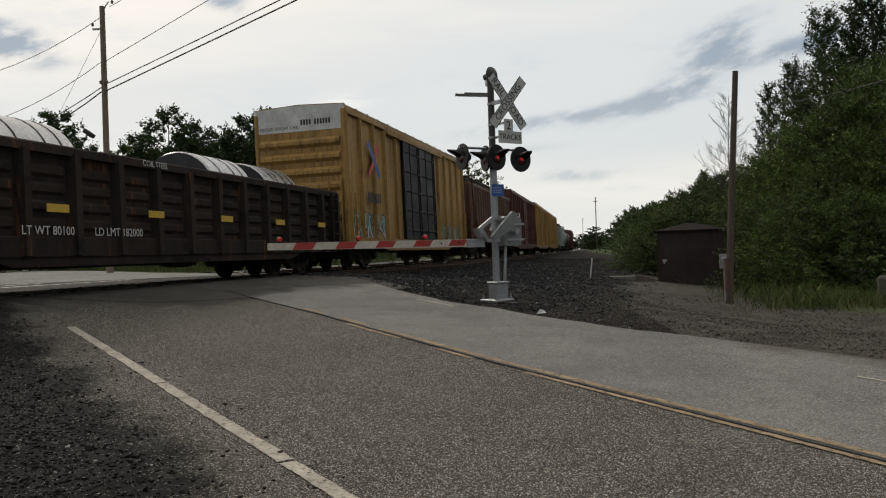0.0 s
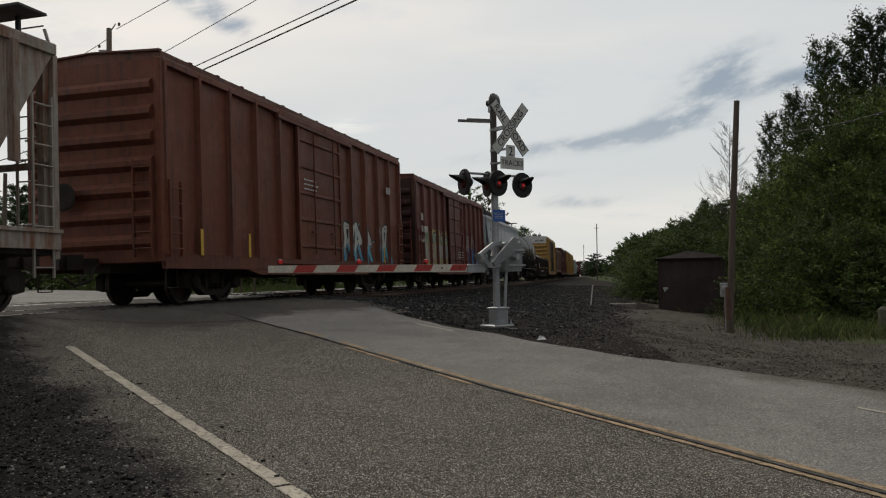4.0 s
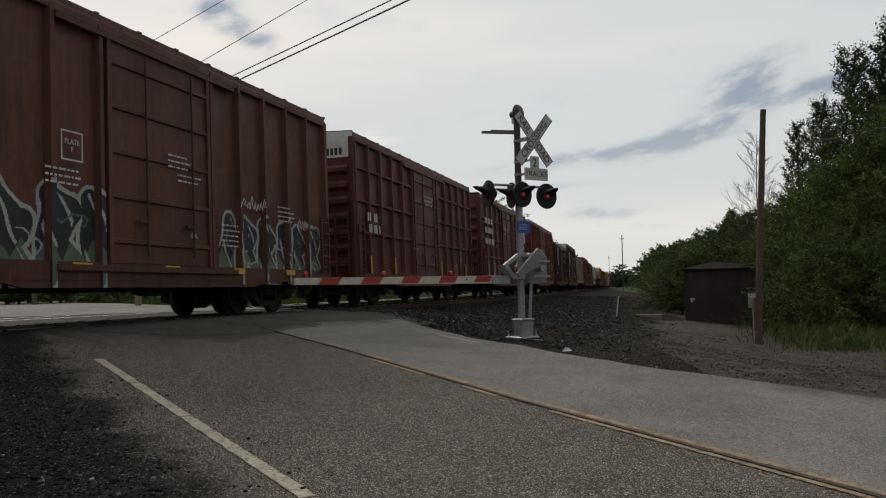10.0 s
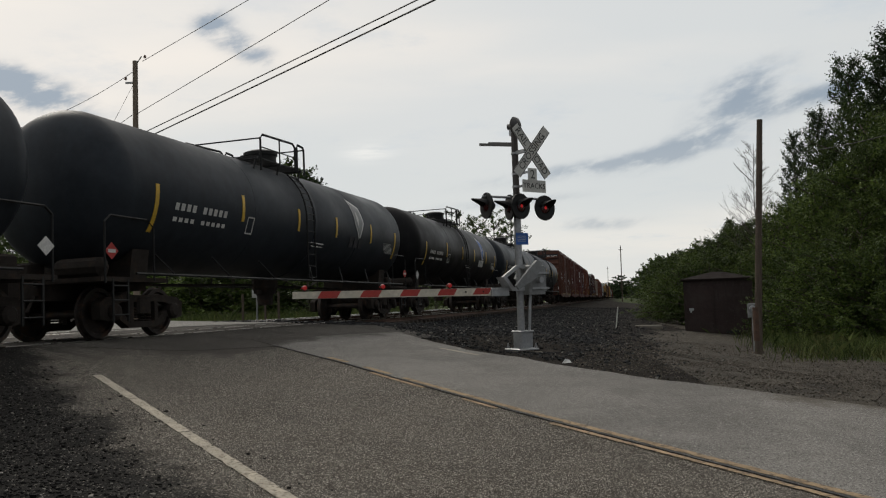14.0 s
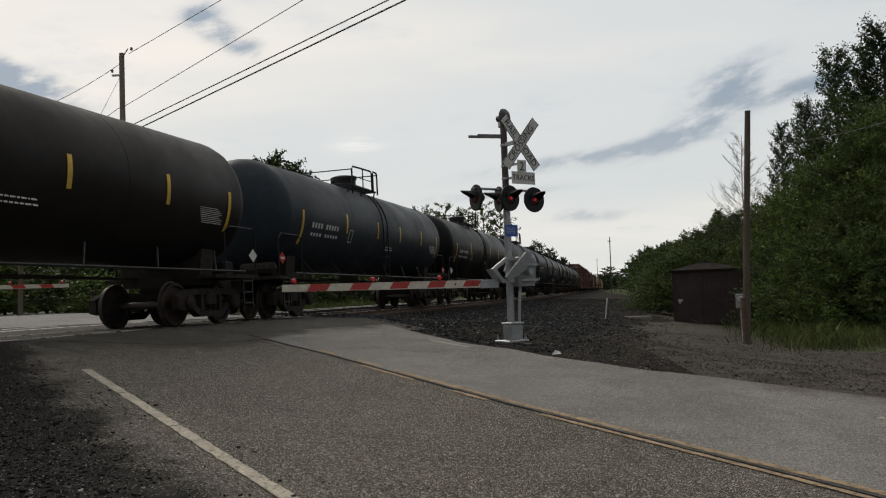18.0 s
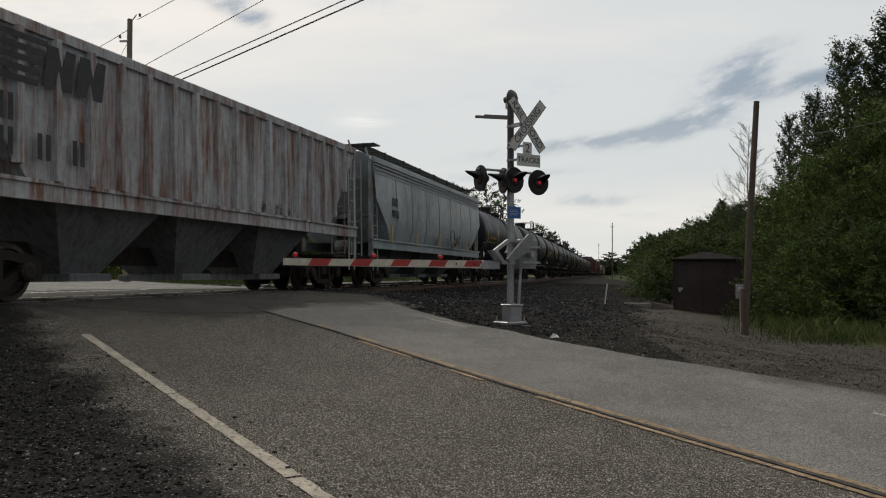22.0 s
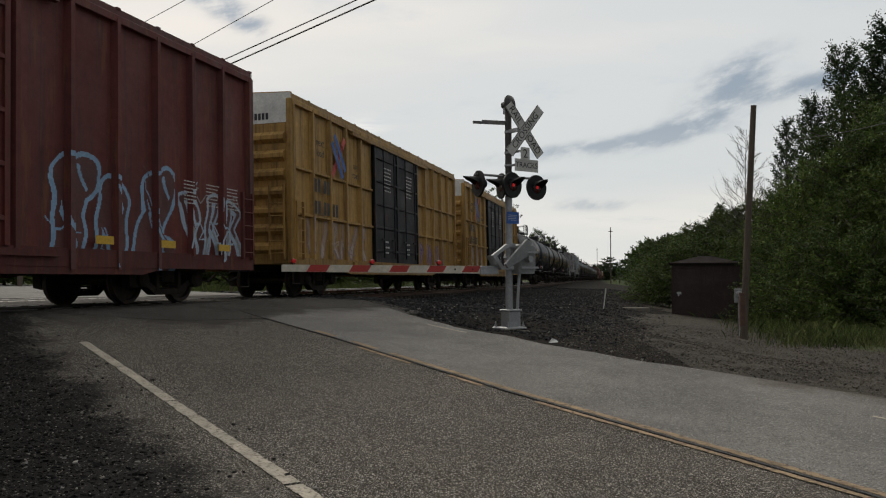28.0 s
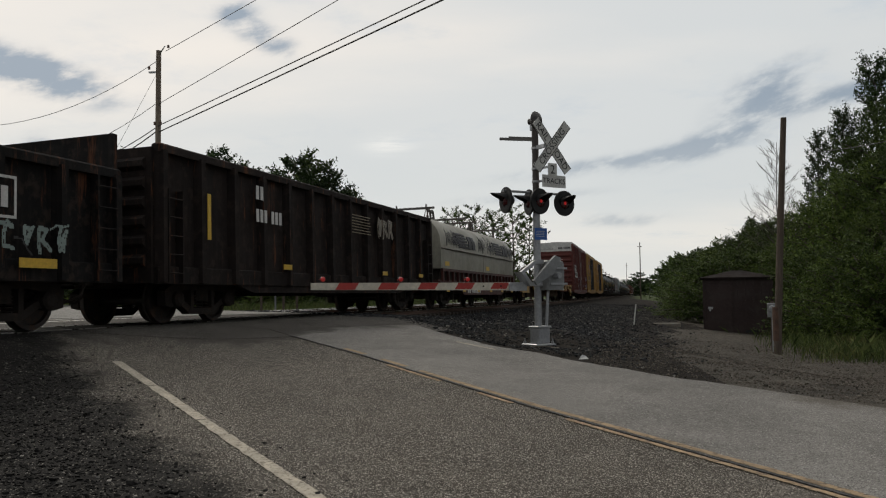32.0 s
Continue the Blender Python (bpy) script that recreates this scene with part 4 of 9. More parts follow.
def ribbon(path, w):
    """A flat painted band along a path in the x-z plane."""
    b, v = Build(), []
    for i, (x, z) in enumerate(path):
        (x0, z0), (x1, z1) = path[max(i - 1, 0)], path[min(i + 1, len(path) - 1)]
        k = math.hypot(x1 - x0, z1 - z0)
        nx, nz = -(z1 - z0) / k * w / 2, (x1 - x0) / k * w / 2
        v += [(x + nx, -0.002, z + nz), (x - nx, -0.002, z - nz), (x - nx, 0.002, z - nz), (x + nx, 0.002, z + nz)]
    f = [(4 * i + j, 4 * i + (j + 1) % 4, 4 * i + 4 + (j + 1) % 4, 4 * i + 4 + j) for i in range(len(path) - 1) for j in range(4)]
    return b.add(v, f + [(0, 1, 2, 3), tuple(range(len(v) - 4, len(v)))])


GRAF = {}


def graf_mat(col):
    key = tuple(round(c, 2) for c in col)
    if key not in GRAF:
        GRAF[key] = material("spray_paint_%d" % len(GRAF), col, 0.6, tones=(tuple(c * 0.8 for c in col),), scale=3)
    return GRAF[key]


def graffiti(car, x0, z0, wid, hgt, pal, seed, face, cell=0.022, fill=1.0, letters=0, label="sprayed lettering", curve=None):
    """A sprayed piece: bulging letters with an outline, laid on the sheet and on the posts that stand proud of it.
    face(x) gives the side's y; pal: outline, fill, second fill, halo (or None)."""
    r = random.Random(seed)
    k = letters or max(3, int(round(wid / (hgt * 0.62))))
    segs = []
    for i in range(k):
        cx, w = (i + 0.5) * wid / k, wid / k * 0.46
        pts = [(cx + w * r.uniform(-1, 1) * 0.9, hgt * (0.14 + 0.72 * q)) for q in (r.choice((0, 1)), r.random(), r.choice((0, 1)), r.random(), r.choice((0.05, 0.95)))]
        if r.random() < 0.6:
            pts = [(cx - w * 0.7, hgt * 0.12), (cx - w * r.uniform(0.2, 0.7), hgt * 0.85), (cx + w * 0.5, hgt * r.uniform(0.5, 0.9)), (cx - w * 0.1, hgt * 0.48), (cx + w * 0.75, hgt * r.uniform(0.08, 0.2))]
        segs += [(pts[j], pts[j + 1], 0.62 + 0.4 * r.random(), i) for j in range(len(pts) - 1)]
    A = np.array([s[0] for s in segs])
    B = np.array([s[1] for s in segs])
    T = np.array([s[2] for s in segs]) * hgt * 0.095 * fill
    nx, nz = int(wid / cell), int(hgt * 1.1 / cell)
    gx, gz = np.meshgrid((np.arange(nx) + 0.5) * cell, (np.arange(nz) + 0.5) * cell)
    P = np.stack([gx.ravel(), gz.ravel()], 1)
    P = P + 0.03 * np.stack([np.sin(P[:, 1] * 9 + seed), np.sin(P[:, 0] * 7 + 2 * seed)], 1)
    d = P[:, None, :] - A[None]
    ab = B - A
    t = np.clip((d * ab).sum(2) / (ab ** 2).sum(1), 0, 1)
    dist = np.linalg.norm(d - t[..., None] * ab, axis=2) - T
    dm = dist.min(1)

    def shifted(dx, dz):
        e = d + np.array([dx, dz])
        q = np.clip((e * ab).sum(2) / (ab ** 2).sum(1), 0, 1)
        return (np.linalg.norm(e - q[..., None] * ab, axis=2) - T).min(1)
    code = np.full(len(P), -1)
    if pal[3] is not None:
        code[dm < hgt * (0.13 + 0.06 * np.sin(P[:, 0] * 9 / hgt + seed))] = 3
    # a drop shadow, the outline, two fills that meet in a jagged line, and a gleam
    code[shifted(0.05 * hgt, 0.05 * hgt) < 0] = 0
    line = 0.034 * hgt + 0.008
    code[dm < line] = 0
    saw = np.abs((P[:, 0] / hgt * 3.1 + seed * 0.37) % 1.0 - 0.5)
    body = dm < -0.2 * line
    code[body] = 1
    code[body & (P[:, 1] < hgt * (0.28 + 0.42 * saw))] = 2
    code[body & (dm < -0.055 * hgt) & (np.sin(P[:, 0] * 15 / hgt + P[:, 1] * 8 / hgt + seed) > 0.93)] = 0
    if pal[3] is not None:
        code[body & (shifted(0.045 * hgt, -0.03 * hgt) > -0.012)] = 3
    for k in range(int(wid * 1.6)):
        x, z, a = r.uniform(0.1, wid - 0.1), hgt * r.uniform(0.15, 0.95), r.uniform(0, 6.28)
        for q in range(7):
            a += r.uniform(-1.5, 1.5)
            x1, z1 = x + 0.13 * math.cos(a), z + 0.13 * math.sin(a)
            e = np.array([x1 - x, z1 - z])
            tt = np.clip(((P - (x, z)) @ e) / (e @ e), 0, 1)
            near = np.hypot(P[:, 0] - x - tt * e[0], P[:, 1] - z - tt * e[1]) < 0.016
            code[near] = 0 if k % 3 else 2
            x, z = x1, z1
    code = code.reshape(nz, nx)
    b, idx = Build(), []
    edges = [face(x0 + (i + 0.5) * cell) for i in range(nx)]
    for j in range(nz):
        i = 0
        while i < nx:
            c, e = code[j, i], edges[i]
            i2 = i
            while i2 < nx and code[j, i2] == c and edges[i2] == e:
                i2 += 1
            if c >= 0:
                xa, xb, za, zb, y = i * cell, i2 * cell, j * cell, (j + 1) * cell, e - 0.004
                ya, yb_ = (curve(z0 + za) - 0.006, curve(z0 + zb) - 0.006) if curve else (y, y)
                b.add([(xa, ya, za), (xb, ya, za), (xb, yb_, zb), (xa, yb_, zb)], [(0, 1, 2, 3)])
                idx.append(int(c))
            i = i2
    mats = [graf_mat(p) for p in pal if p is not None]
    if pal[3] is None:
        mats.append(mats[0])
    me = b.mesh("graffiti", mats)
    me.polygons.foreach_set("material_index", idx)
    part("graffiti", me, car, label, m=pose(x0, 0, z0))


def scrawl(car, x0, z0, wid, hgt, mat, seed, y, w=0.035, label="thin sprayed scrawl"):
    """A hand-sprayed line that loops along the side; y is a number or a function of the height."""
    r = random.Random(seed)
    x, path = 0.0, []
    while x < wid:
        k = r.uniform(0.3, 0.75) * hgt
        tall = r.uniform(0.45, 1.0) * hgt
        path += [(x, r.uniform(0, 0.15) * hgt), (x + k * 0.2, tall * 0.6), (x + k * 0.55, tall), (x + k * 0.8, tall * 0.72), (x + k * 0.5, tall * 0.45), (x + k * 0.95, tall * r.uniform(0.1, 0.5))]
        x += k
    b = ribbon(path, w)
    b.v = [(px, py + (y(z0 + pz) if callable(y) else y), pz) for px, py, pz in b.v]
    part("graffiti", b, car, label, mat, m=pose(x0, 0, z0))


def reflectors(car, xs, z, y, h=0.5, w=0.1, flat=False):
    me = shared(("reflective_strip", h, w), lambda: Build().box(-w / 2, w / 2, -0.006, 0.004, 0, h), REFLEX)
    for x in xs:
        part("reflective_strip", me, car, m=pose(x, y, z))


def boxcar(u, ln, top, col, label, posts=13, grid=(), white=False, door="single", low=0.86, door_col=None, end_col=None, rusty=False, lead=2.6):
    car = thing("boxcar", label, "boxcar", group="freight train cars")
    top += 0.11
    paint = CAR_RUSTY if rusty else CAR_PAINT
    hl, yb, yp = ln / 2, 1.45, 1.565
    key = (round(ln, 2), top)
    dw = {"single": 3.1, "double": 4.9, "plug": 3.1}[door]

    def shell():
        b = Build().box(-hl, hl, -yb, yb, low, top - 0.2)
        return b

    def roof():
        b = Build()
        b.prism([(-yb - 0.06, top - 0.22), (-yb - 0.06, top - 0.06), (0, top), (yb + 0.06, top - 0.06), (yb + 0.06, top - 0.22)], "x", -hl, hl)
        n = int(ln / 1.1)
        for i in range(n + 1):
            x = -hl + ln * i / n
            b.prism([(-yb - 0.07, top - 0.08), (0, top + 0.01), (yb + 0.07, top - 0.08), (yb + 0.07, top - 0.035), (0, top + 0.035), (-yb - 0.07, top - 0.035)], "x", x - 0.05, x + 0.05)
        return b

    def end_sheet():
        b = Build().box(-0.05, 0.0, -yb - 0.05, yb + 0.05, low, top - 0.22)
        for s in (-1, 1):
            b.box(-0.08, 0.08, s * (yb + 0.02) - 0.07, s * (yb + 0.02) + 0.07, low, top - 0.2, 0.02)
        return b

    def sill():
        return Build().box(-hl, hl, -0.03, 0.06, low - 0.14, low + 0.16).prism([(-hl + 3.2, low - 0.12), (hl - 3.2, low - 0.12), (hl - 4.0, low - 0.26), (-hl + 4.0, low - 0.26)], "y", -0.02, 0.05)

    part("body", shared(("body", key, low), shell, paint), car, color=col)
    part("roof", shared(("roof", key), roof, paint), car, color=tuple(c * 0.8 + 0.02 for c in col))
    for s in (-1, 1):
        # ends darker than the sides: some of their shade is put into the colour
        ec = end_col or tuple(c * 0.9 for c in col)
        ew = part("end_wall", shared(("end_wall", key, low), end_sheet, paint), car, color=ec, m=pose(s * hl, 0, 0) if s < 0 else pose(hl, 0, 0, 0, 0, 180))
        for i in range(7):
            part("corrugation", shared("corrugation", lambda: Build().prism([(-0.05, -0.15), (-0.16, -0.05), (-0.16, 0.05), (-0.05, 0.15)], "y", -yb + 0.1, yb - 0.1), paint), ew, color=ec, m=pose(0, 0, low + 0.4 + (top - low - (1.6 if white else 1.15)) * i / 6))
        part("side_sill", shared(("side_sill", key, low), sill, paint), car, color=tuple(c * 0.75 for c in col), m=pose(0, s * (yb + 0.06), 0) if s < 0 else pose(0, yb + 0.06, 0, 0, 0, 180))
        part("top_chord", shared(("top_chord", key), lambda: Build().box(-hl, hl, -0.05, 0.05, top - 0.32, top - 0.18, 0.02), paint), car, color=col, m=pose(0, s * (yb + 0.05), 0))
        if white:
            part("end_band", shared(("end_band", top), lambda: Build().prism([(-yb - 0.06, top - 0.82), (yb + 0.06, top - 0.82), (yb + 0.06, top - 0.06), (0, top + 0.005), (-yb - 0.06, top - 0.06)], "x", -0.06, 0.0), PLATE_W), car, "white excess height warning band", m=pose(s * hl, 0, 0) if s < 0 else pose(hl, 0, 0, 0, 0, 180))
    post = shared(("side_post", top, low), lambda: Build().prism([(-0.09, 0), (-0.045, -0.115), (0.045, -0.115), (0.09, 0)], "z", low + 0.12, top - 0.26), paint)
    xs = [x for x in np.linspace(-hl + 0.1, hl - 0.1, posts) if abs(x) > dw / 2 + 0.12]
    for s in (-1, 1):
        turn = 0 if s < 0 else 180
        for x in xs:
            part("side_post", post, car, color=col, m=pose(x, s * yb, 0, 0, 0, turn))
        for z in grid:
            for q in (-1, 1):
                w = hl - dw / 2 - 0.15
                part("side_rail", shared(("side_rail", round(w, 2)), lambda: Build().prism([(0, -0.06), (-0.09, -0.03), (-0.09, 0.03), (0, 0.06)], "x", -w / 2, w / 2), paint), car, color=col, m=pose(q * (dw / 2 + 0.1 + w / 2), s * yb, z, 0, 0, turn))

        def leaf(w):
            h0, h1 = low + 0.15, top - 0.42
            b = Build().box(-w / 2, w / 2, -0.07, 0.02, h0, h1, 0.01)
            for x in (-w / 2 + 0.05, w / 2 - 0.05):
                b.box(x - 0.05, x + 0.05, -0.115, 0, h0, h1)
            return b
        dc = door_col or tuple(c * 0.95 for c in col)
        halves = ((0, dw),) if door == "single" else ((-dw / 4, dw / 2), (dw / 4, dw / 2)) if door == "double" else ((0, dw),)
        for dx, w in halves:
            d = part("door", shared(("door", round(w, 2), top, low), lambda: leaf(w), paint), car, color=dc, m=pose(dx, s * (yb + 0.02), 0, 0, 0, turn), label="black plug door leaf" if door_col else "")
            for k in range(5):
                part("door_rib", shared(("door_rib", round(w, 2)), lambda: Build().prism([(-0.07, -0.05), (-0.11, -0.03), (-0.11, 0.03), (-0.07, 0.05)], "x", -w / 2 + 0.1, w / 2 - 0.1), paint), d, color=dc, m=pose(0, 0, low + 0.15 + (top - low - 0.57) * (k + 0.5) / 5))
            part("lock_bar", shared(("lock_bar", top), lambda: Build().tube([(0, 0, low + 0.3), (0, 0, top - 0.5)], 0.022, 6).box(-0.25, 0.12, -0.02, 0.02, 1.75, 1.8), paint), d, color=tuple(c * 0.8 for c in dc), m=pose(w * 0.28, -0.14, 0))
            part("lock_bar", shared(("lock_bar", top), Build, paint), d, color=tuple(c * 0.8 for c in dc), m=pose(-w * 0.18, -0.14, 0))
        for z in (low + 0.06, top - 0.4):
            part("door_track", shared(("door_track", dw), lambda: Build().box(-dw * 0.95, dw * 0.75, -0.05, 0.05, -0.05, 0.05), paint), car, color=tuple(c * 0.8 for c in col), m=pose(0.2, s * (yb + 0.1), z))
        for q in (-1, 1):
            part("ladder", shared(("ladder", 1.5), lambda: rungs(1.5, 0.42, 5), paint), car, color=col, m=pose(q * (hl - 0.32), s * (yb + 0.09), low + 0.1, 0, 0, turn))
            part("sill_step", shared("sill_step", lambda: Build().tube([(-0.2, 0, 0), (-0.2, 0, -0.42), (0.2, 0, -0.42), (0.2, 0, 0)], 0.018, 5), UNDER), car, m=pose(q * (hl - 0.3), s * (yb + 0.02), low - 0.1))
    part("brake_wheel", shared("brake_wheel", lambda: Build().lathe([(0.24, -0.015), (0.28, 0), (0.24, 0.015)], "x", 16).box(-0.01, 0.01, -0.26, 0.26, -0.015, 0.015).box(-0.01, 0.01, -0.015, 0.015, -0.26, 0.26), UNDER), car, m=pose(-hl - 0.25, 0.55, 2.2))
    part("end_ladder", shared(("end_ladder", 1.9), lambda: rungs(1.9, 0.4, 6), paint), car, color=col, m=pose(-hl - 0.1, -1.15, low + 0.1, 0, 0, -90))
    add_underframe(car, ln, 3, low + 0.12)
    add_trucks(car, (-(hl - lead), hl - lead))
    add_couplers(car, hl + 0.3)
    CARS.append((car, u, ln))

    def face(x):
        if abs(x) < dw / 2:
            return -yb - 0.06
        return -yp if min(abs(x - p) for p in xs) < 0.05 else -yb
    return car, face


def tank_car(u, ln, col, label, r=1.48, ladder=True, mark_mat=None, pale_end=None, rusty=False, mark=True, seed=1, lead=1.45):
    car = thing("tank_car", label, "tank car", group="freight train cars")
    hl, zc = ln / 2, 1.26 + r
    dome = 0.75

    def shell():
        prof = [(0.0, -hl)]
        for k in range(1, 9):
            a = math.pi / 2 * k / 8
            prof.append((r * math.sin(a) ** 0.8, -hl + dome * (1 - math.cos(a))))
        prof += [(r, -hl / 3), (r, hl / 3)] + [(p, -q) for p, q in reversed(prof[1:])] + [(0.0, hl)]
        return Build().lathe(prof, "x", 48, (0, 0, zc))

    mat = TANK_PAINT if not rusty else CAR_RUSTY
    body = part("tank", shared(("tank", ln, r, rusty), shell, mat, True), car, color=col)
    if pale_end:
        part("tank_head", shared(("tank_head", ln, r), lambda: Build().lathe([(0.0, -hl - 0.012)] + [(1.006 * r * math.sin(math.pi / 2 * k / 8) ** 0.8, -hl + dome * (1 - math.cos(math.pi / 2 * k / 8)) - 0.012) for k in range(1, 9)], "x", 48, (0, 0, zc)), TANK_PAINT, True), car, "cream painted tank head", color=pale_end)

    def on_shell(dx, z, off=0.006):
        """Point and tilt on the tank's -y flank at height z."""
        s = max(-1, min(1, (z - zc) / r))
        return -(r + off) * math.sqrt(1 - s * s), math.degrees(math.asin(s))

    for x in (-hl * 0.36, hl * 0.42):
        part("weld_seam", shared(("weld_seam", r), lambda: Build().lathe([(r - 0.01, -0.02), (r + 0.003, -0.01), (r + 0.003, 0.01), (r - 0.01, 0.02)], "x", 48, (0, 0, 0)), mat, True), car, color=tuple(c * 0.95 for c in col), m=pose(x, 0, zc))

    def arc_strip(lo, hi):
        n, v = 9, []
        for i in range(n):
            a = radians(lo + (hi - lo) * i / (n - 1))
            v += [(x, -(r + q) * math.cos(a), (r + q) * math.sin(a)) for x, q in ((-0.055, 0.001), (0.055, 0.001), (0.055, 0.009), (-0.055, 0.009))]
        b = Build().add(v, [(4 * i + k, 4 * i + (k + 1) % 4, 4 * i + 4 + (k + 1) % 4, 4 * i + 4 + k) for i in range(n - 1) for k in range(4)] + [(0, 1, 2, 3), (4 * n - 4, 4 * n - 3, 4 * n - 2, 4 * n - 1)])
        return b
    for x, lo, hi in ((-hl + 1.4, -33, 3), (-3.4, -14, 9), (-0.6, -14, 8), (1.8, -14, 8), (4.5, -14, 9), (hl - 1.2, -30, 5))[:6 if ln > 15 else 5]:
        part("reflective_strip", shared(("tank_strip", r, lo, hi), lambda: arc_strip(lo, hi), REFLEX), car, m=pose(x, 0, zc))
    # walkway, manway and railing on top
    zt = zc + r
    part("manway", shared("manway", lambda: Build().lathe([(0, 0), (0.42, 0), (0.42, 0.42), (0.46, 0.42), (0.46, 0.5), (0.3, 0.56), (0, 0.57)], "z", 20).box(-0.9, -0.5, -0.22, 0.22, -0.02, 0.2, 0.03).lathe([(0, 0), (0.08, 0), (0.08, 0.32), (0, 0.34)], "z", 10, (-0.75, 0.1, 0)), BLACK_PAINT, True), car, m=pose(0.2, 0, zt - 0.05))

    def deck():
        b = Build()
        for s in (-1, 1):
            for k in range(9):
                b.box(-1.15, 1.35, s * (0.55 + 0.06 * k) - 0.012, s * (0.55 + 0.06 * k) + 0.012, 0.0, 0.03)
            for x in (-1.1, 0.1, 1.3):
                b.box(x - 0.03, x + 0.03, min(s * 0.5, s * 1.1), max(s * 0.5, s * 1.1), -0.05, 0.0)
                b.tube([(x, s * 1.05, -0.03), (x, s * 0.95, -0.42)], 0.025, 5)
        return b
    part("walkway", shared("tank_walkway", deck, GRATE), car, m=pose(-0.9, 0, zt - 0.1))

    def railing():
        b = Build()
        for s in (-1, 1):
            y = s * 1.08
            b.tube([(-0.9, y, -0.3), (-0.9, y, 0.5), (-0.78, y, 0.6), (0.85, y, 0.66), (0.98, y, 0.58), (0.98, y, -0.05)], 0.03, 6)
            b.tube([(1.1, y, -0.05), (1.1, y, 0.6), (1.16, y, 0.68), (1.46, y, 0.66), (1.52, y, 0.6), (1.52, y, -0.1)], 0.03, 6)
            b.tube([(0.1, y, -0.05), (0.1, y, 0.62)], 0.02, 5)
            b.tube([(-0.9, y, 0.28), (0.98, y, 0.3)], 0.016, 5)
        b.tube([(-0.9, -1.08, 0.5), (-0.9, 1.08, 0.5)], 0.02, 5)
        b.tube([(1.52, -1.08, 0.6), (1.52, 1.08, 0.6)], 0.02, 5)
        return b
    part("railing", shared("tank_railing", railing, BLACK_PAINT), car, m=pose(-0.9, 0, zt - 0.1))

    def curved_ladder():
        b = Build()
        for x in (-0.22, 0.22):
            b.tube([(x, -(r + 0.1) * math.cos(radians(a)), (r + 0.1) * math.sin(radians(a))) for a in range(48, -1, -6)] + [(x, -(r + 0.1), -1.55)], 0.022, 5)
        for k in range(13):
            a = 46 - 7 * k
            y, z = (-(r + 0.1) * math.cos(radians(a)), (r + 0.1) * math.sin(radians(a))) if a > 0 else (-(r + 0.1), -0.05 - 0.3 * (k - 7))
            b.tube([(-0.22, y, z), (0.22, y, z)], 0.015, 5)
        return b
    if ladder:
        part("ladder", shared(("tank_ladder", r), curved_ladder, BLACK_PAINT), car, m=pose(-0.15, 0, zc))
    part("tank_strap", shared(("tank_strap", r), lambda: Build().lathe([(r, -0.07), (r + 0.02, -0.06), (r + 0.02, 0.06), (r, 0.07)], "x", 40), mat, True), car, color=tuple(c * 0.9 for c in col), m=pose(0.4, 0, zc))
    # side sills with braces, bolsters and end platforms
    for s in (-1, 1):
        def sill():
            b = Build().tube([(-hl + 0.7, 0, 1.12), (hl - 0.7, 0, 1.12)], 0.028, 6)
            for k in range(7):
                x = -hl + 1.9 + (ln - 3.8) * k / 6
                b.tube([(x, 0, 1.12), (x - 0.35 * (1 if k < 3 else -1), 0.25, 1.55)], 0.022, 5)
            return b
        part("side_rail", shared(("tank_rail", ln), sill, BLACK_PAINT), car, m=pose(0, s * (r + 0.02), 0) if s < 0 else pose(0, r + 0.02, 0, 0, 0, 180))
    for s in (-1, 1):
        m = pose(s * (hl - lead), 0, 0) if s > 0 else pose(s * (hl - lead), 0, 0, 0, 0, 180)
        part("saddle", shared(("saddle", r), lambda: Build().prism([(-0.95, 0.85), (0.95, 0.85), (1.05, 1.62), (0.8, 1.45), (0, 1.2), (-0.8, 1.45), (-1.05, 1.62)], "x", -0.25, 0.25), UNDER), car, m=m)
        part("end_platform", shared("end_platform", lambda: Build().box(-0.3, 1.55, -1.4, 1.4, 0.98, 1.06).box(-0.5, 1.5, -0.35, 0.35, 0.7, 1.0).box(0.9, 1.3, -0.9, -0.3, 1.06, 1.4, 0.04).lathe([(0, -0.5), (0.16, -0.48), (0.18, -0.4), (0.18, 0.4), (0, 0.5)], "y", 10, (1.15, 0.7, 1.25)), UNDER), car, m=m)
        for q in (-1, 1):
            part("hand_rail", shared("hand_rail", lambda: Build().tube([(0.1, 0, 1.0), (0.1, 0, 2.0), (0.3, 0, 2.12), (1.3, 0, 2.12), (1.45, 0, 2.0), (1.45, 0, 0.95)], 0.022, 6), BLACK_PAINT), car, m=m @ pose(0, q * 1.4, 0))
        part("step_ladder", shared("step_ladder", lambda: rungs(0.75, 0.4, 3, 0.03), BLACK_PAINT), car, m=pose(s * (hl - 0.4), -1.38, 0.28))
        pl_ = part("placard", shared(("placard", seed % 2), lambda: Build().prism([(0, -0.15), (0.15, 0), (0, 0.15), (-0.15, 0)], "y", -0.006, 0.006), PLATE_R if seed % 2 else PLATE_W), car, "diamond hazard placard", m=pose(s * (hl - 0.15), -1.42, 1.5, 0, 0, -8))
        part("placard_panel", shared("placard_panel", lambda: Build().box(-0.085, 0.085, -0.009, -0.006, -0.03, 0.03), PLATE_W), pl_)
    part("outlet_valve", shared("outlet_valve", lambda: Build().lathe([(0, 0.55), (0.2, 0.55), (0.22, 0.8), (0.35, 1.0), (0.35, 1.35)], "z", 14).box(-0.5, 0.5, -0.06, 0.06, 0.85, 0.95), UNDER), car, m=pose(0.2, 0, 0))
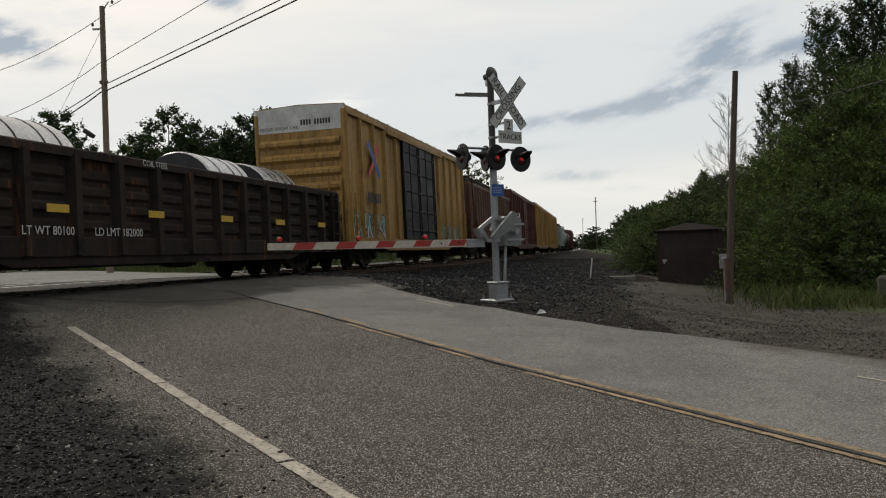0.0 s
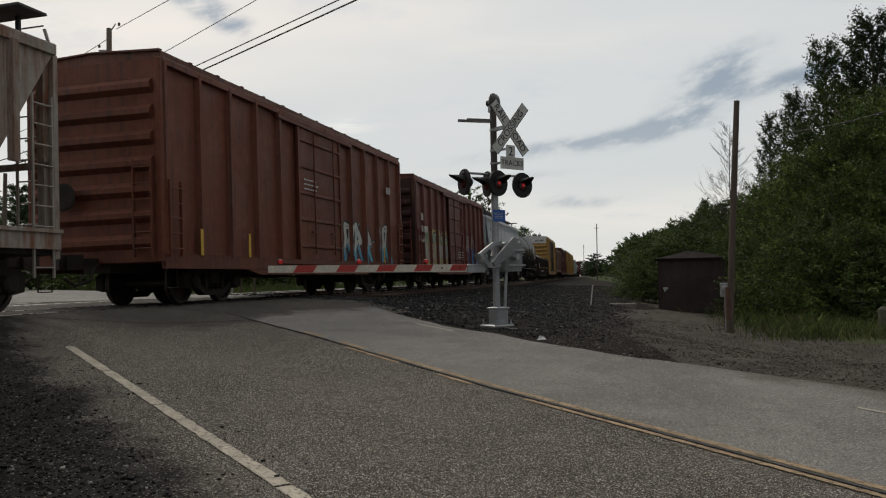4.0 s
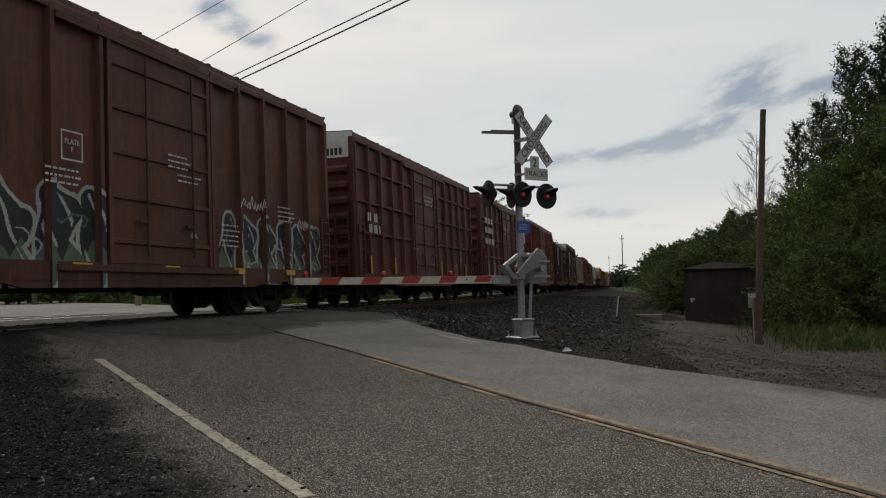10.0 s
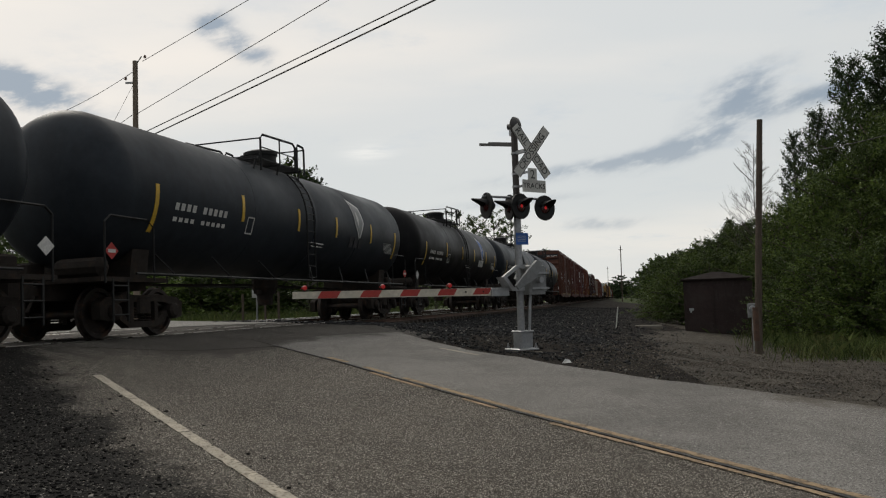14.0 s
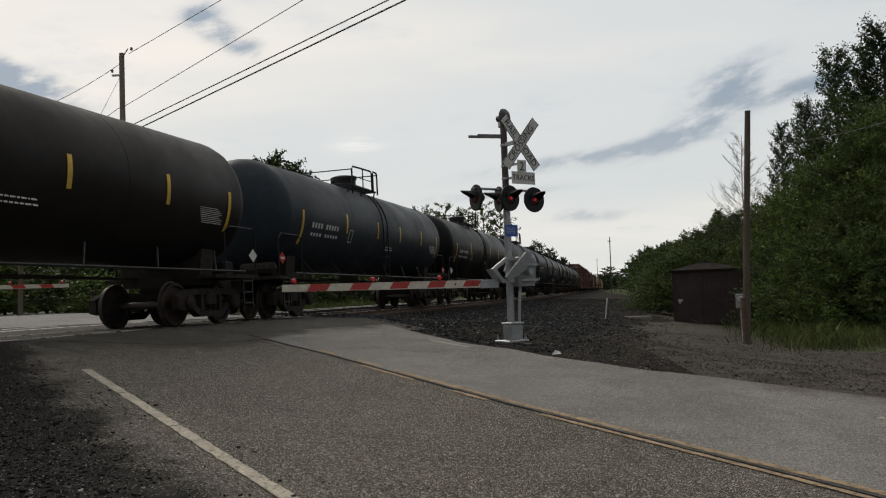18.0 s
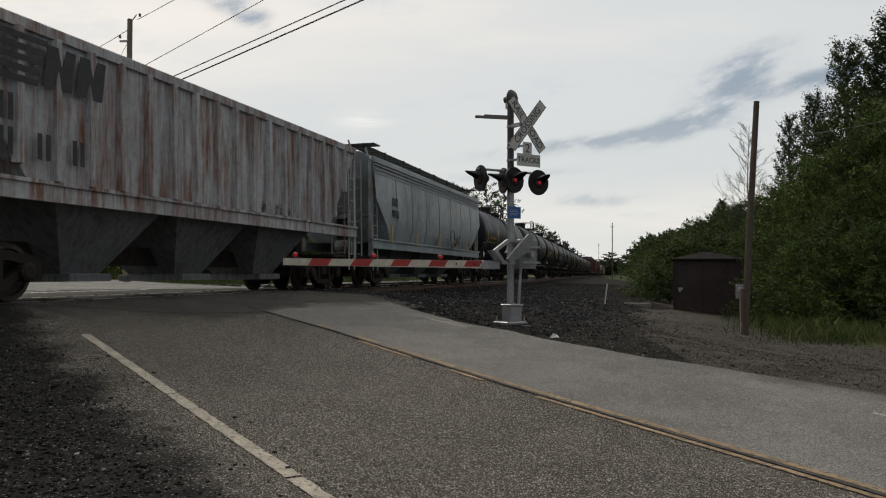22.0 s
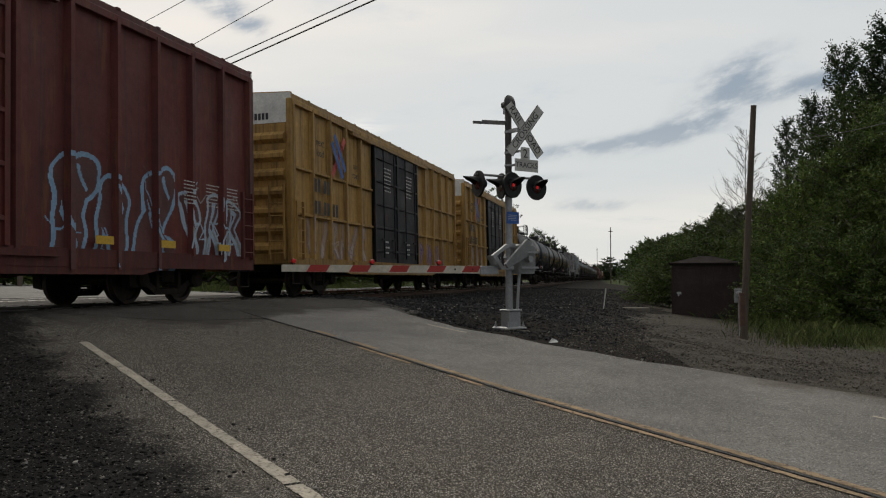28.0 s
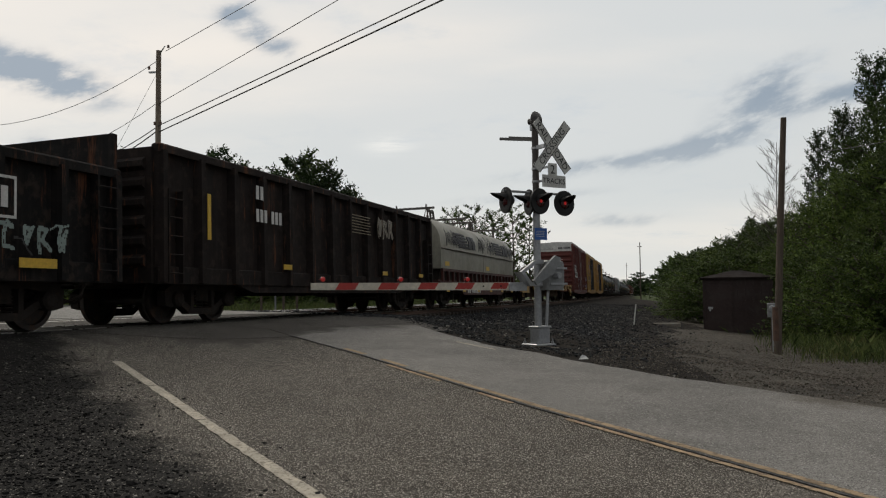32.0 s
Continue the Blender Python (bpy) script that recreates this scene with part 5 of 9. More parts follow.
    part("brake_pipe", shared(("tank_pipe", ln), lambda: Build().tube([(-hl + 2.2, 0.2, 1.02), (0, 0.25, 1.1), (hl - 2.2, 0.2, 1.02)], 0.03, 6), UNDER), car)
    if mark:
        mm = mark_mat or STENCIL
        y, tl = on_shell(0, zc - 0.42)
        stencil(car, -hl + 2.0, zc - 0.38, y, shared(("mark", "xxxx xxxxx", mm.name), lambda: char_bars("xxxx xxxxx", 0.37, 0.33), mm), mm, tilt=-tl, name="reporting_mark")
        y, tl = on_shell(0, zc - 0.85)
        stencil(car, -hl + 1.9, zc - 0.78, y - 0.02, fine_print(3, 1.7, 0.055, seed), mm, tilt=-tl, name="small_print")
        y, tl = on_shell(0, zc - 0.15)
        stencil(car, hl - 2.35, zc - 0.3, on_shell(0, zc - 0.3)[0] - 0.012, fine_print(9, 0.85, 0.022, seed + 9), mm, tilt=0, name="test_data_panel")
        y, tl = on_shell(0, zc - 0.45)
        stencil(car, -hl + 4.75, zc - 0.42, y - 0.004, Build().box(0, 0.3, -0.002, 0.002, -0.2, -0.17).box(0, 0.3, -0.002, 0.002, 0.17, 0.2).box(0, 0.03, -0.002, 0.002, -0.17, 0.17).box(0.27, 0.3, -0.002, 0.002, -0.17, 0.17), mm, name="stencil_frame", tilt=-tl)
        y, tl = on_shell(0, zc - 0.55)
        stencil(car, 0.2, zc - 0.6, y - 0.01, fine_print(2, 0.9, 0.05, seed + 3), mm, tilt=0, name="small_print")
    add_trucks(car, (-(hl - lead), hl - lead))
    add_couplers(car, hl + 0.25)
    CARS.append((car, u, ln))
    return car, on_shell, zc


def shell_patch(pts, sh, z0, off):
    """A painted outline (x, z) laid on a tank's curved flank in narrow strips."""
    b, n = Build(), 18
    lo, hi = min(q for _, q in pts), max(q for _, q in pts)

    def ends(z):
        xs = []
        for (x0, q0), (x1, q1) in zip(pts, pts[1:] + pts[:1]):
            if (q0 - z) * (q1 - z) <= 0 and q0 != q1:
                xs.append(x0 + (x1 - x0) * (z - q0) / (q1 - q0))
        return min(xs), max(xs)
    rows = []
    for i in range(n + 1):
        z = lo + (hi - lo) * min(0.999, max(0.001, i / n))
        x0, x1 = ends(z)
        y = sh(0, z0 + z, off)[0]
        rows.append(((x0, y, z), (x1, y, z)))
    v = [p for r_ in rows for p in r_]
    return b.add(v, [(2 * i, 2 * i + 1, 2 * i + 3, 2 * i + 2) for i in range(n)])


def hopper_car(u, ln, col, label, curved=True, top=4.12, low=1.3, rusty=False, ribs=17, chutes=3, roofwalk=True):
    """A covered hopper: slanted ends over open platforms, chutes below, a grating along the roof."""
    car = thing("covered_hopper", label, "hopper car", group="freight train cars")
    hl = ln / 2
    paint = CAR_RUSTY if rusty else TANK_PAINT
    sl = 1.9
    prof = [(-1.42, low), (-1.56, low + 0.5), (-1.6, (low + top) / 2), (-1.55, top - 0.5), (-1.48, top - 0.08), (-1.2, top + 0.18), (-0.6, top + 0.34), (0.6, top + 0.34), (1.2, top + 0.18), (1.48, top - 0.08), (1.55, top - 0.5), (1.6, (low + top) / 2), (1.56, low + 0.5), (1.42, low)] if curved else \
        [(-1.5, low), (-1.5, top - 0.05), (-1.35, top + 0.12), (-0.5, top + 0.3), (0.5, top + 0.3), (1.35, top + 0.12), (1.5, top - 0.05), (1.5, low)]

    def shell():
        """The side runs full length at the top and draws in towards the foot, where the end sheets slope."""
        b = Build()
        n = len(prof)

        def end_x(z):
            return hl - 0.3 - sl * max(0.0, min(1.0, (2.9 - z) / (2.9 - low)))
        v = [(-end_x(z), y, z) for y, z in prof] + [(end_x(z), y, z) for y, z in prof]
        b.add(v, [tuple(range(n)), tuple(range(2 * n - 1, n - 1, -1))] + [(i, i + n, (i + 1) % n + n, (i + 1) % n) for i in range(n)])
        return b
    part("body", shared(("hopper_body", ln, curved, top, low, rusty), shell, paint, curved), car, color=col)
    for s in (-1, 1):
        turn = 0 if s < 0 else 180
        part("side_sill", shared(("hopper_sill", ln, low), lambda: Build().box(-hl + 0.2, hl - 0.2, -0.05, 0.05, low - 0.3, low + 0.02, 0.02).box(-hl + 0.2, hl - 0.2, -0.09, 0.09, low - 0.04, low + 0.02), paint), car, color=tuple(min(1, c * 1.05) for c in col), m=pose(0, s * 1.46, 0))
        part("top_chord", shared(("hopper_chord", ln, top), lambda: Build().box(-hl + 0.3, hl - 0.3, -0.06, 0.06, top - 0.12, top + 0.06, 0.02), paint), car, color=col, m=pose(0, s * 1.5, 0))
        if not curved:
            for x in np.linspace(-hl + 1.2, hl - 1.2, ribs):
                zb = low + 0.02 if abs(x) < hl - 2.2 else low + 1.0 * (abs(x) - hl + 2.2) / 1.0
                part("side_rib", shared(("side_rib", top, round(zb, 1)), lambda: Build().prism([(-0.1, 0), (-0.06, -0.09), (0.06, -0.09), (0.1, 0)], "z", zb, top - 0.1), paint), car, color=col, m=pose(x, s * 1.5, 0, 0, 0, turn))
        else:
            for x in np.linspace(-hl + 2.5, hl - 2.5, 7):
                pts = [(0, -abs(y) - 0.004, z) for y, z in prof[:5]]
                part("weld_seam", shared(("hopper_seam", top, low), lambda: Build().tube([(0, y, z) for _, y, z in pts], 0.012, 5), paint), car, color=tuple(c * 0.8 for c in col), m=pose(x, 0, 0, 0, 0, turn))
        if curved:
            for k in range(3):
                part("chord_rib", shared(("chord_rib", ln), lambda: Build().box(-hl + 0.3, hl - 0.3, -0.02, 0.02, -0.025, 0.025), paint), car, color=tuple(c * 0.9 for c in col), m=pose(0, s * 1.545, top - 0.2 - 0.13 * k))
        for q in (-1, 1):
            part("corner_post", shared(("corner_post", top), lambda: Build().box(-0.05, 0.05, -0.05, 0.05, 0.85, top - 0.1).tube([(0, 0, top - 0.1), (-0.35 * 0, 0.15, top + 0.35)], 0.03, 5), paint), car, color=col, m=pose(q * (hl - 0.25), s * 1.42, 0))
            part("ladder", shared(("ladder", 2.9), lambda: rungs(2.9, 0.42, 9, 0.03), paint), car, color=col, m=pose(q * (hl - 0.55), s * 1.45, 0.55, 0, 0, turn))
    for q in (-1, 1):
        m = pose(q * (hl - 0.95), 0, 0) if q > 0 else pose(q * (hl - 0.95), 0, 0, 0, 0, 180)
        part("end_platform", shared("hopper_platform", lambda: Build().box(-0.9, 0.85, -1.42, 1.42, 0.92, 1.0).box(-0.9, 0.9, -0.32, 0.32, 0.62, 0.95).box(-0.8, -0.4, -0.2, 0.2, 1.0, 2.6), UNDER), car, m=m)
        part("end_brace", shared(("end_brace", top), lambda: Build().box(0.5, 0.62, -1.4, -1.3, 1.0, top - 0.2).box(0.5, 0.62, 1.3, 1.4, 1.0, top - 0.2).box(0.5, 0.6, -1.4, 1.4, 2.3, 2.4).lathe([(0, -0.35), (0.22, -0.32), (0.22, 0.32), (0, 0.35)], "y", 12, (0.3, 0.4, 1.35)), paint), car, color=tuple(c * 0.8 for c in col), m=m)
        part("end_ladder", shared(("end_ladder", 3.2), lambda: rungs(3.2, 0.42, 9, 0.03), paint), car, color=col, m=pose(q * (hl - 0.25), -0.9, 0.9, 0, 0, -90 if q < 0 else 90))
    span = (ln - 5.6) / chutes
    for i in range(chutes):
        x = -(ln - 5.6) / 2 + span * (i + 0.5)

        def chute():
            w = span * 0.48
            b = Build().add([(-w, -1.4, low + 0.02), (w, -1.4, low + 0.02), (w, 1.4, low + 0.02), (-w, 1.4, low + 0.02), (-w * 0.3, -0.55, 0.42), (w * 0.3, -0.55, 0.42), (w * 0.3, 0.55, 0.42), (-w * 0.3, 0.55, 0.42)],
                            [(0, 1, 2, 3), (4, 7, 6, 5), (0, 4, 5, 1), (1, 5, 6, 2), (2, 6, 7, 3), (3, 7, 4, 0)])
            return b.box(-w * 0.34, w * 0.34, -0.8, 0.8, 0.3, 0.44, 0.02)
        # chutes repeat the body colour at 0.4, the darkening under the body in their colour
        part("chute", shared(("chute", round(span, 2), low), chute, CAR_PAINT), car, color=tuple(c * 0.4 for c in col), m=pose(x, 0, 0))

    def walkway():
        b = Build()
        w = 1.05
        for k in range(8):
            for s in (-1, 1):
                b.box(-hl + 0.5, hl - 0.5, s * (0.5 + 0.08 * k) - 0.012, s * (0.5 + 0.08 * k) + 0.012, 0, 0.03)
        for i in range(int(ln / 0.45)):
            x = -hl + 0.5 + 0.45 * i
            b.box(x - 0.01, x + 0.01, -1.08, 1.08, -0.02, 0.0)
        for i in range(8):
            x = -hl + 0.6 + (ln - 1.2) * i / 7
            for s in (-1, 1):
                b.box(x - 0.03, x + 0.03, s * 1.08 - 0.03, s * 1.08 + 0.03, -0.42, 0.05)
        for q in (-1, 1):
            b.box(q * (hl - 0.75) - 0.3, q * (hl - 0.75) + 0.3, -1.5, 1.5, -0.02, 0.02)
        return b
    if roofwalk:
        part("roofwalk", shared(("roofwalk", ln), walkway, GRATE), car, m=pose(0, 0, top + 0.5))
    part("hatch_cover", shared(("hatch_cover", ln), lambda: Build().box(-hl + 1.2, hl - 1.2, -0.35, 0.35, 0, 0.14, 0.04), paint), car, color=tuple(c * 0.8 for c in col), m=pose(0, 0, top + 0.34))
    part("centre_sill", shared(("centre_sill", ln), lambda: Build().box(-hl, hl, -0.25, 0.25, 0.62, 0.98), UNDER), car)
    add_trucks(car, (-(hl - 1.75), hl - 1.75))
    add_couplers(car, hl + 0.15)
    CARS.append((car, u, ln))

    def face(x):
        return -1.605 if curved else -1.5
    return car, face


def gondola(u, ln, col, label, top=3.2, ribs=13, low=0.75, raised_end=0.0, pressed=False):
    car = thing("gondola", label, "gondola car", group="freight train cars")
    hl = ln / 2

    part("floor", shared(("gon_floor", ln, low), lambda: Build().box(-hl, hl, -1.4, 1.4, low + 0.3, low + 0.4), GON_PAINT), car, color=col)
    for s in (-1, 1):
        turn = 0 if s < 0 else 180
        part("side_sheet", shared(("side_sheet", ln, top, low), lambda: Build().box(-hl, hl, -0.025, 0.025, low + 0.2, top), GON_PAINT), car, color=col, m=pose(0, s * 1.425, 0))
        part("top_rail", shared(("top_rail", ln), lambda: Build().box(-hl, hl, -0.1, 0.1, -0.08, 0.08, 0.03), GON_PAINT), car, color=col, m=pose(0, s * 1.47, top))
        part("side_sill", shared(("gon_sill", ln), lambda: Build().box(-hl, hl, -0.08, 0.06, -0.12, 0.2, 0.02).prism([(-hl + 2.6, -0.1), (hl - 2.6, -0.1), (hl - 3.3, -0.28), (-hl + 3.3, -0.28)], "y", -0.05, 0.05), GON_PAINT), car, color=tuple(c * 0.8 for c in col), m=pose(0, s * 1.46, low + 0.1))
        for x in np.linspace(-hl + 0.12, hl - 0.12, ribs):
            part("side_rib", shared(("gon_rib", top, low), lambda: Build().prism([(-0.12, 0), (-0.07, -0.16), (0.07, -0.16), (0.12, 0)], "z", low, top - 0.04), GON_PAINT), car, color=col, m=pose(x, s * 1.45, 0, 0, 0, turn))
        for x in np.linspace(-hl + 0.12, hl - 0.12, ribs)[:-1] if pressed else ():
            w = (ln - 0.24) / (ribs - 1)
            part("pressed_panel", shared(("pressed_panel", round(w, 2), top, low), lambda: [b := Build(), [b.prism([(-0.0, z - 0.1), (-0.05, z - 0.05), (-0.05, z + 0.05), (0.0, z + 0.1)], "x", 0.2, w - 0.2) for z in np.linspace(low + 0.5, top - 0.35, max(3, int((top - low) / 0.42)))]][0], GON_PAINT), car, color=tuple(c * 0.9 for c in col), m=pose(x if s < 0 else x + w, s * 1.45, 0, 0, 0, turn))
        ew = part("end_wall", shared(("gon_end", top, low, raised_end), lambda: Build().box(-0.06, 0.06, -1.42, 1.42, low, top + raised_end), GON_PAINT), car, color=col, m=pose(s * hl, 0, 0) if s < 0 else pose(hl, 0, 0, 0, 0, 180))
        for z in np.linspace(low + 0.4, top + raised_end - 0.3, 6):
            part("corrugation", shared("gon_corrugation", lambda: Build().prism([(-0.06, -0.12), (-0.15, -0.05), (-0.15, 0.05), (-0.06, 0.12)], "y", -1.3, 1.3), GON_PAINT), ew, color=col, m=pose(0, 0, z))
        for q in (-1, 1):
            part("ladder", shared(("gon_ladder", 1.7), lambda: rungs(1.7, 0.42, 5, 0.16), GON_PAINT), car, color=col, m=pose(q * (hl - 0.4), s * 1.47, low, 0, 0, turn))
    add_underframe(car, ln, 3, low + 0.25)
    add_trucks(car, (-(hl - 2.0), hl - 2.0))
    add_couplers(car, hl + 0.25)
    CARS.append((car, u, ln))
    return car


def flat_car(u, ln, col, label):
    car = thing("flat_car", label, "flat car", group="freight train cars")
    hl, z1 = ln / 2, 1.18
    part("deck", shared(("flat_deck", ln), lambda: Build().box(-hl, hl, -1.35, 1.35, z1 - 0.1, z1).box(-hl, hl, -0.5, 0.5, 0.62, z1 - 0.1).box(-hl + 5.2, hl - 5.6, -0.9, 0.9, 0.36, z1 - 0.1), CAR_RUSTY), car, color=tuple(c * 0.09 for c in col))
    for s in (-1, 1):
        turn = 0 if s < 0 else 180

        def fish():
            k = hl
            return Build().prism([(-k, z1 + 0.06), (-k, 0.66), (-k + 1.2, 0.66), (-k + 1.8, 0.98), (-k + 4.2, 0.98), (-k + 4.9, 0.8), (k - 4.9, 0.8), (k - 4.2, 0.98), (k - 1.8, 0.98), (k - 1.2, 0.66), (k, 0.66), (k, z1 + 0.06)], "y", -0.05, 0.05).box(-k, k, -0.11, 0.08, z1 - 0.02, z1 + 0.06)
        part("side_sill", shared(("flat_sill", ln), fish, CAR_RUSTY), car, color=tuple(c * 0.8 for c in col), m=pose(0, s * 1.4, 0))
        for x in np.linspace(-hl + 0.7, hl - 0.7, 22):
            part("stake_pocket", shared("stake_pocket", lambda: Build().box(-0.08, 0.08, -0.09, 0, 0, 0.24, 0.02), CAR_RUSTY), car, color=tuple(c * 0.3 for c in col), m=pose(x, s * 1.45, z1 - 0.22, 0, 0, turn))
        for x, w in ((-8.2, 1.5), (-6.6, 0.5), (-3.1, 0.6), (4.2, 0.7), (7.9, 1.4)):
            part("paint_patch", shared(("paint_patch", w), lambda: Build().box(-w / 2, w / 2, -0.055, 0, 0, 0.16), CAR_RUSTY), car, "faded yellow paint left on the rail", color=tuple(c * 0.9 for c in col), m=pose(x, s * 1.4, 0.98, 0, 0, turn))
        for x in (hl - 0.35, hl - 1.1, hl - 2.0):
            part("stanchion", shared("flat_stanchion", lambda: Build().box(-0.05, 0.05, -0.05, 0.05, 0, 0.34, 0.01).box(-0.14, 0.14, -0.07, 0.07, 0.28, 0.38, 0.02), CAR_RUSTY), car, color=tuple(c * 0.9 for c in col), m=pose(x, s * 1.42, 0.92))
        for q in (-1,):
            part("end_plate", shared("flat_end_plate", lambda: Build().box(-1.2, 1.2, -0.03, 0.03, 0.0, 0.62, 0.03).prism([(-1.2, 0.62), (-1.2, 0.7), (1.2, 0.7), (1.2, 0.62)], "y", -0.12, 0.06), CAR_RUSTY), car, color=tuple(min(1, c * 1.1) for c in col), m=pose(q * (hl - 1.25), s * 1.48, 0.6))
        for q in (-1, 1):
            part("bolster_plate", shared("flat_bolster_plate", lambda: Build().prism([(-0.35, 0.0), (0.35, 0.0), (0.42, 0.42), (-0.9, 0.42), (-0.75, 0.25)], "y", -0.03, 0.03), CAR_RUSTY), car, color=col, m=pose(q * (hl - 4.6), s * 1.48, 0.8))
            part("sill_step", shared("flat_step", lambda: Build().tube([(-0.25, 0, 0), (-0.25, 0, -0.3), (0.25, 0, -0.3), (0.25, 0, 0)], 0.02, 5), CAR_RUSTY), car, color=col, m=pose(q * (hl - 0.6), s * 1.42, 0.68))
    part("bridge_plate", shared("bridge_plate", lambda: Build().box(-0.5, 0.5, -0.6, 0.6, 0, 0.03).box(-0.5, -0.44, -0.6, 0.6, 0.03, 0.22), CAR_PAINT), car, color=col, m=pose(-hl + 0.9, 0, z1))
    for k, (x, w, h, mt) in enumerate(((3.2, 1.5, 0.32, STENCIL_K), (-0.6, 1.2, 0.36, STENCIL_K), (-1.9, 1.3, 0.42, STENCIL), (6.4, 0.9, 0.3, STENCIL))):
        scrawl(car, x, 0.8, w, h, mt, 61 + k, -1.46, 0.07)
    stencil(car, -6.1, 0.95, -1.458, char_bars("xxx xxxxx", 0.3, 0.4), STENCIL, name="reporting_mark")
    part("black_panel", shared("black_panel", lambda: Build().box(0, 2.1, -0.002, 0.002, -0.2, 0.2), STENCIL_K), car, m=pose(-6.25, -1.4525, 0.95))
    stencil(car, -hl + 2.0, 1.0, -1.46, fine_print(3, 1.2, 0.05, 4), STENCIL_K, name="small_print")
    reflectors(car, np.linspace(-hl + 2, hl - 2, 6), 0.98, -1.456, 0.12, 0.4)
    add_trucks(car, (-(hl - 2.7), hl - 3.9))
    add_couplers(car, hl + 0.3)
    CARS.append((car, u, ln))
    return car


def coil_car(u, ln, label):
    car = thing("coil_car", label, "coil car", group="freight train cars")
    hl = ln / 2
    red, cream = (0.070, 0.020, 0.017), (0.285, 0.275, 0.228)
    part("frame", shared(("coil_frame", ln), lambda: Build().box(-hl, hl, -0.4, 0.4, 0.6, 1.0).box(-hl, hl, -1.42, 1.42, 0.98, 1.08), CAR_PAINT), car, color=red)
    for s in (-1, 1):
        part("side_sill", shared(("coil_sill", ln), lambda: Build().prism([(-hl, 0.72), (-hl + 2.9, 0.72), (-hl + 3.5, 0.5), (hl - 3.5, 0.5), (hl - 2.9, 0.72), (hl, 0.72), (hl, 1.02), (-hl, 1.02)], "y", -0.05, 0.05), CAR_PAINT), car, color=red, m=pose(0, s * 1.45, 0))
        part("upper_rail", shared(("coil_rail", ln), lambda: Build().box(-hl + 0.4, hl - 0.4, -0.05, 0.05, 1.42, 1.52), CAR_PAINT), car, color=red, m=pose(0, s * 1.45, 0))
        for x in np.linspace(-hl + 0.5, hl - 0.5, 19):
            part("stanchion", shared("stanchion", lambda: Build().box(-0.06, 0.06, -0.05, 0.05, 1.0, 1.44), CAR_PAINT), car, color=red, m=pose(x, s * 1.45, 0))
    # solid dark block stands in for the shaded space behind the stanchions
    part("trough", shared(("coil_trough_shade", ln), lambda: Build().box(-hl + 0.5, hl - 0.5, -1.3, 1.3, 1.08, 1.5), UNDER), car)
    w = ln / 2 - 0.35

    def hood():
        pr = [(-1.46, 1.52)] + [(-1.46 * math.cos(math.pi * k / 14) * (1 if k else 1), 2.35 + 1.32 * math.sin(math.pi * k / 14) ** 0.8) for k in range(15)] + [(1.46, 1.52)]
        return Build().prism(pr, "x", -w / 2, w / 2)
    for k, q in enumerate((-1, 1)):
        x = q * (w / 2 + 0.03)
        h = part("hood", shared(("hood", round(w, 2)), hood, TANK_PAINT, True), car, "cream steel coil hood", color=cream, m=pose(x, 0, 0))
        part("hood_rail", shared(("hood_rail", round(w, 2)), lambda: Build().tube([(-w / 2, -1.5, 2.3), (w / 2, -1.5, 2.3)], 0.03, 6).tube([(-w / 2, 1.5, 2.3), (w / 2, 1.5, 2.3)], 0.03, 6), CAR_PAINT), h, color=(0.22, 0.2, 0.17))
        for e in (-1, 1):
            part("lifting_stand", shared("lifting_stand", lambda: Build().tube([(-0.25, -0.62, 3.55), (0, -0.62, 4.1), (0.25, -0.62, 3.55)], 0.03, 5).tube([(-0.25, 0.62, 3.55), (0, 0.62, 4.1), (0.25, 0.62, 3.55)], 0.03, 5).box(-0.06, 0.06, -0.95, 0.95, 3.92, 4.0), CAR_PAINT), h, color=(0.12, 0.11, 0.1), m=pose(e * w * 0.36, 0, 0))
        part("lifting_loop", shared("lifting_loop", lambda: [b := Build(), [b.tube([(0.24 * math.cos(a) + dx, 0, 3.65 + 0.42 * max(0, math.sin(a)) + 0.1) for a in np.linspace(0, math.pi, 9)], 0.05, 6) for dx in (-0.2, 0.25)]][0], CAR_PAINT), h, color=(0.1, 0.095, 0.09), m=pose(0.1, 0, 0))
        # a plain emblem of bars and blocks on the curved flank
        def flank(z):
            k = math.asin(max(0.0, min(1.0, (z - 2.35) / 1.32)) ** 1.25)
            return -1.46 * math.cos(k), -math.degrees(math.atan2(1.46 * math.sin(k), 1.32 * 0.8 * max(0.05, math.sin(k)) ** -0.2 * math.cos(k)))
        for i in range(5):
            y, tl = flank(2.5 + 0.13 * i)
            part("emblem_bar", shared(("emblem_bar", i), lambda: Build().box(-0.8, 0.8, -0.012, 0.012, -0.045, 0.045), STENCIL_K), h, m=pose(0.0 - 0.07 * i, y - 0.012, 2.5 + 0.13 * i, tl, 0, 0))
        for i in range(2):
            for zz, kx in ((2.56, 0), (2.74, 1), (2.92, 2)):
                y, tl = flank(zz)
                part("emblem_block", shared("emblem_block", lambda: Build().box(-0.26, 0.26, -0.012, 0.012, -0.1, 0.1), STENCIL_K), h, m=pose(1.1 + 0.6 * i + (0.06 if kx == 1 else 0), y - 0.014, zz, tl, 0, 0))
        part("notice", shared("yellow_notice", lambda: Build().box(-0.3, 0.3, -0.004, 0.004, -0.09, 0.09), REFLEX), h, m=pose(-w * 0.38, -1.466, 1.72))
    stencil(car, -3.1, 0.78, -1.507, char_bars("xx xxxxxx", 0.40, 0.46), STENCIL, name="reporting_mark")
    reflectors(car, np.linspace(-hl + 1, hl - 1, 6), 0.62, -1.51, 0.1, 0.4)
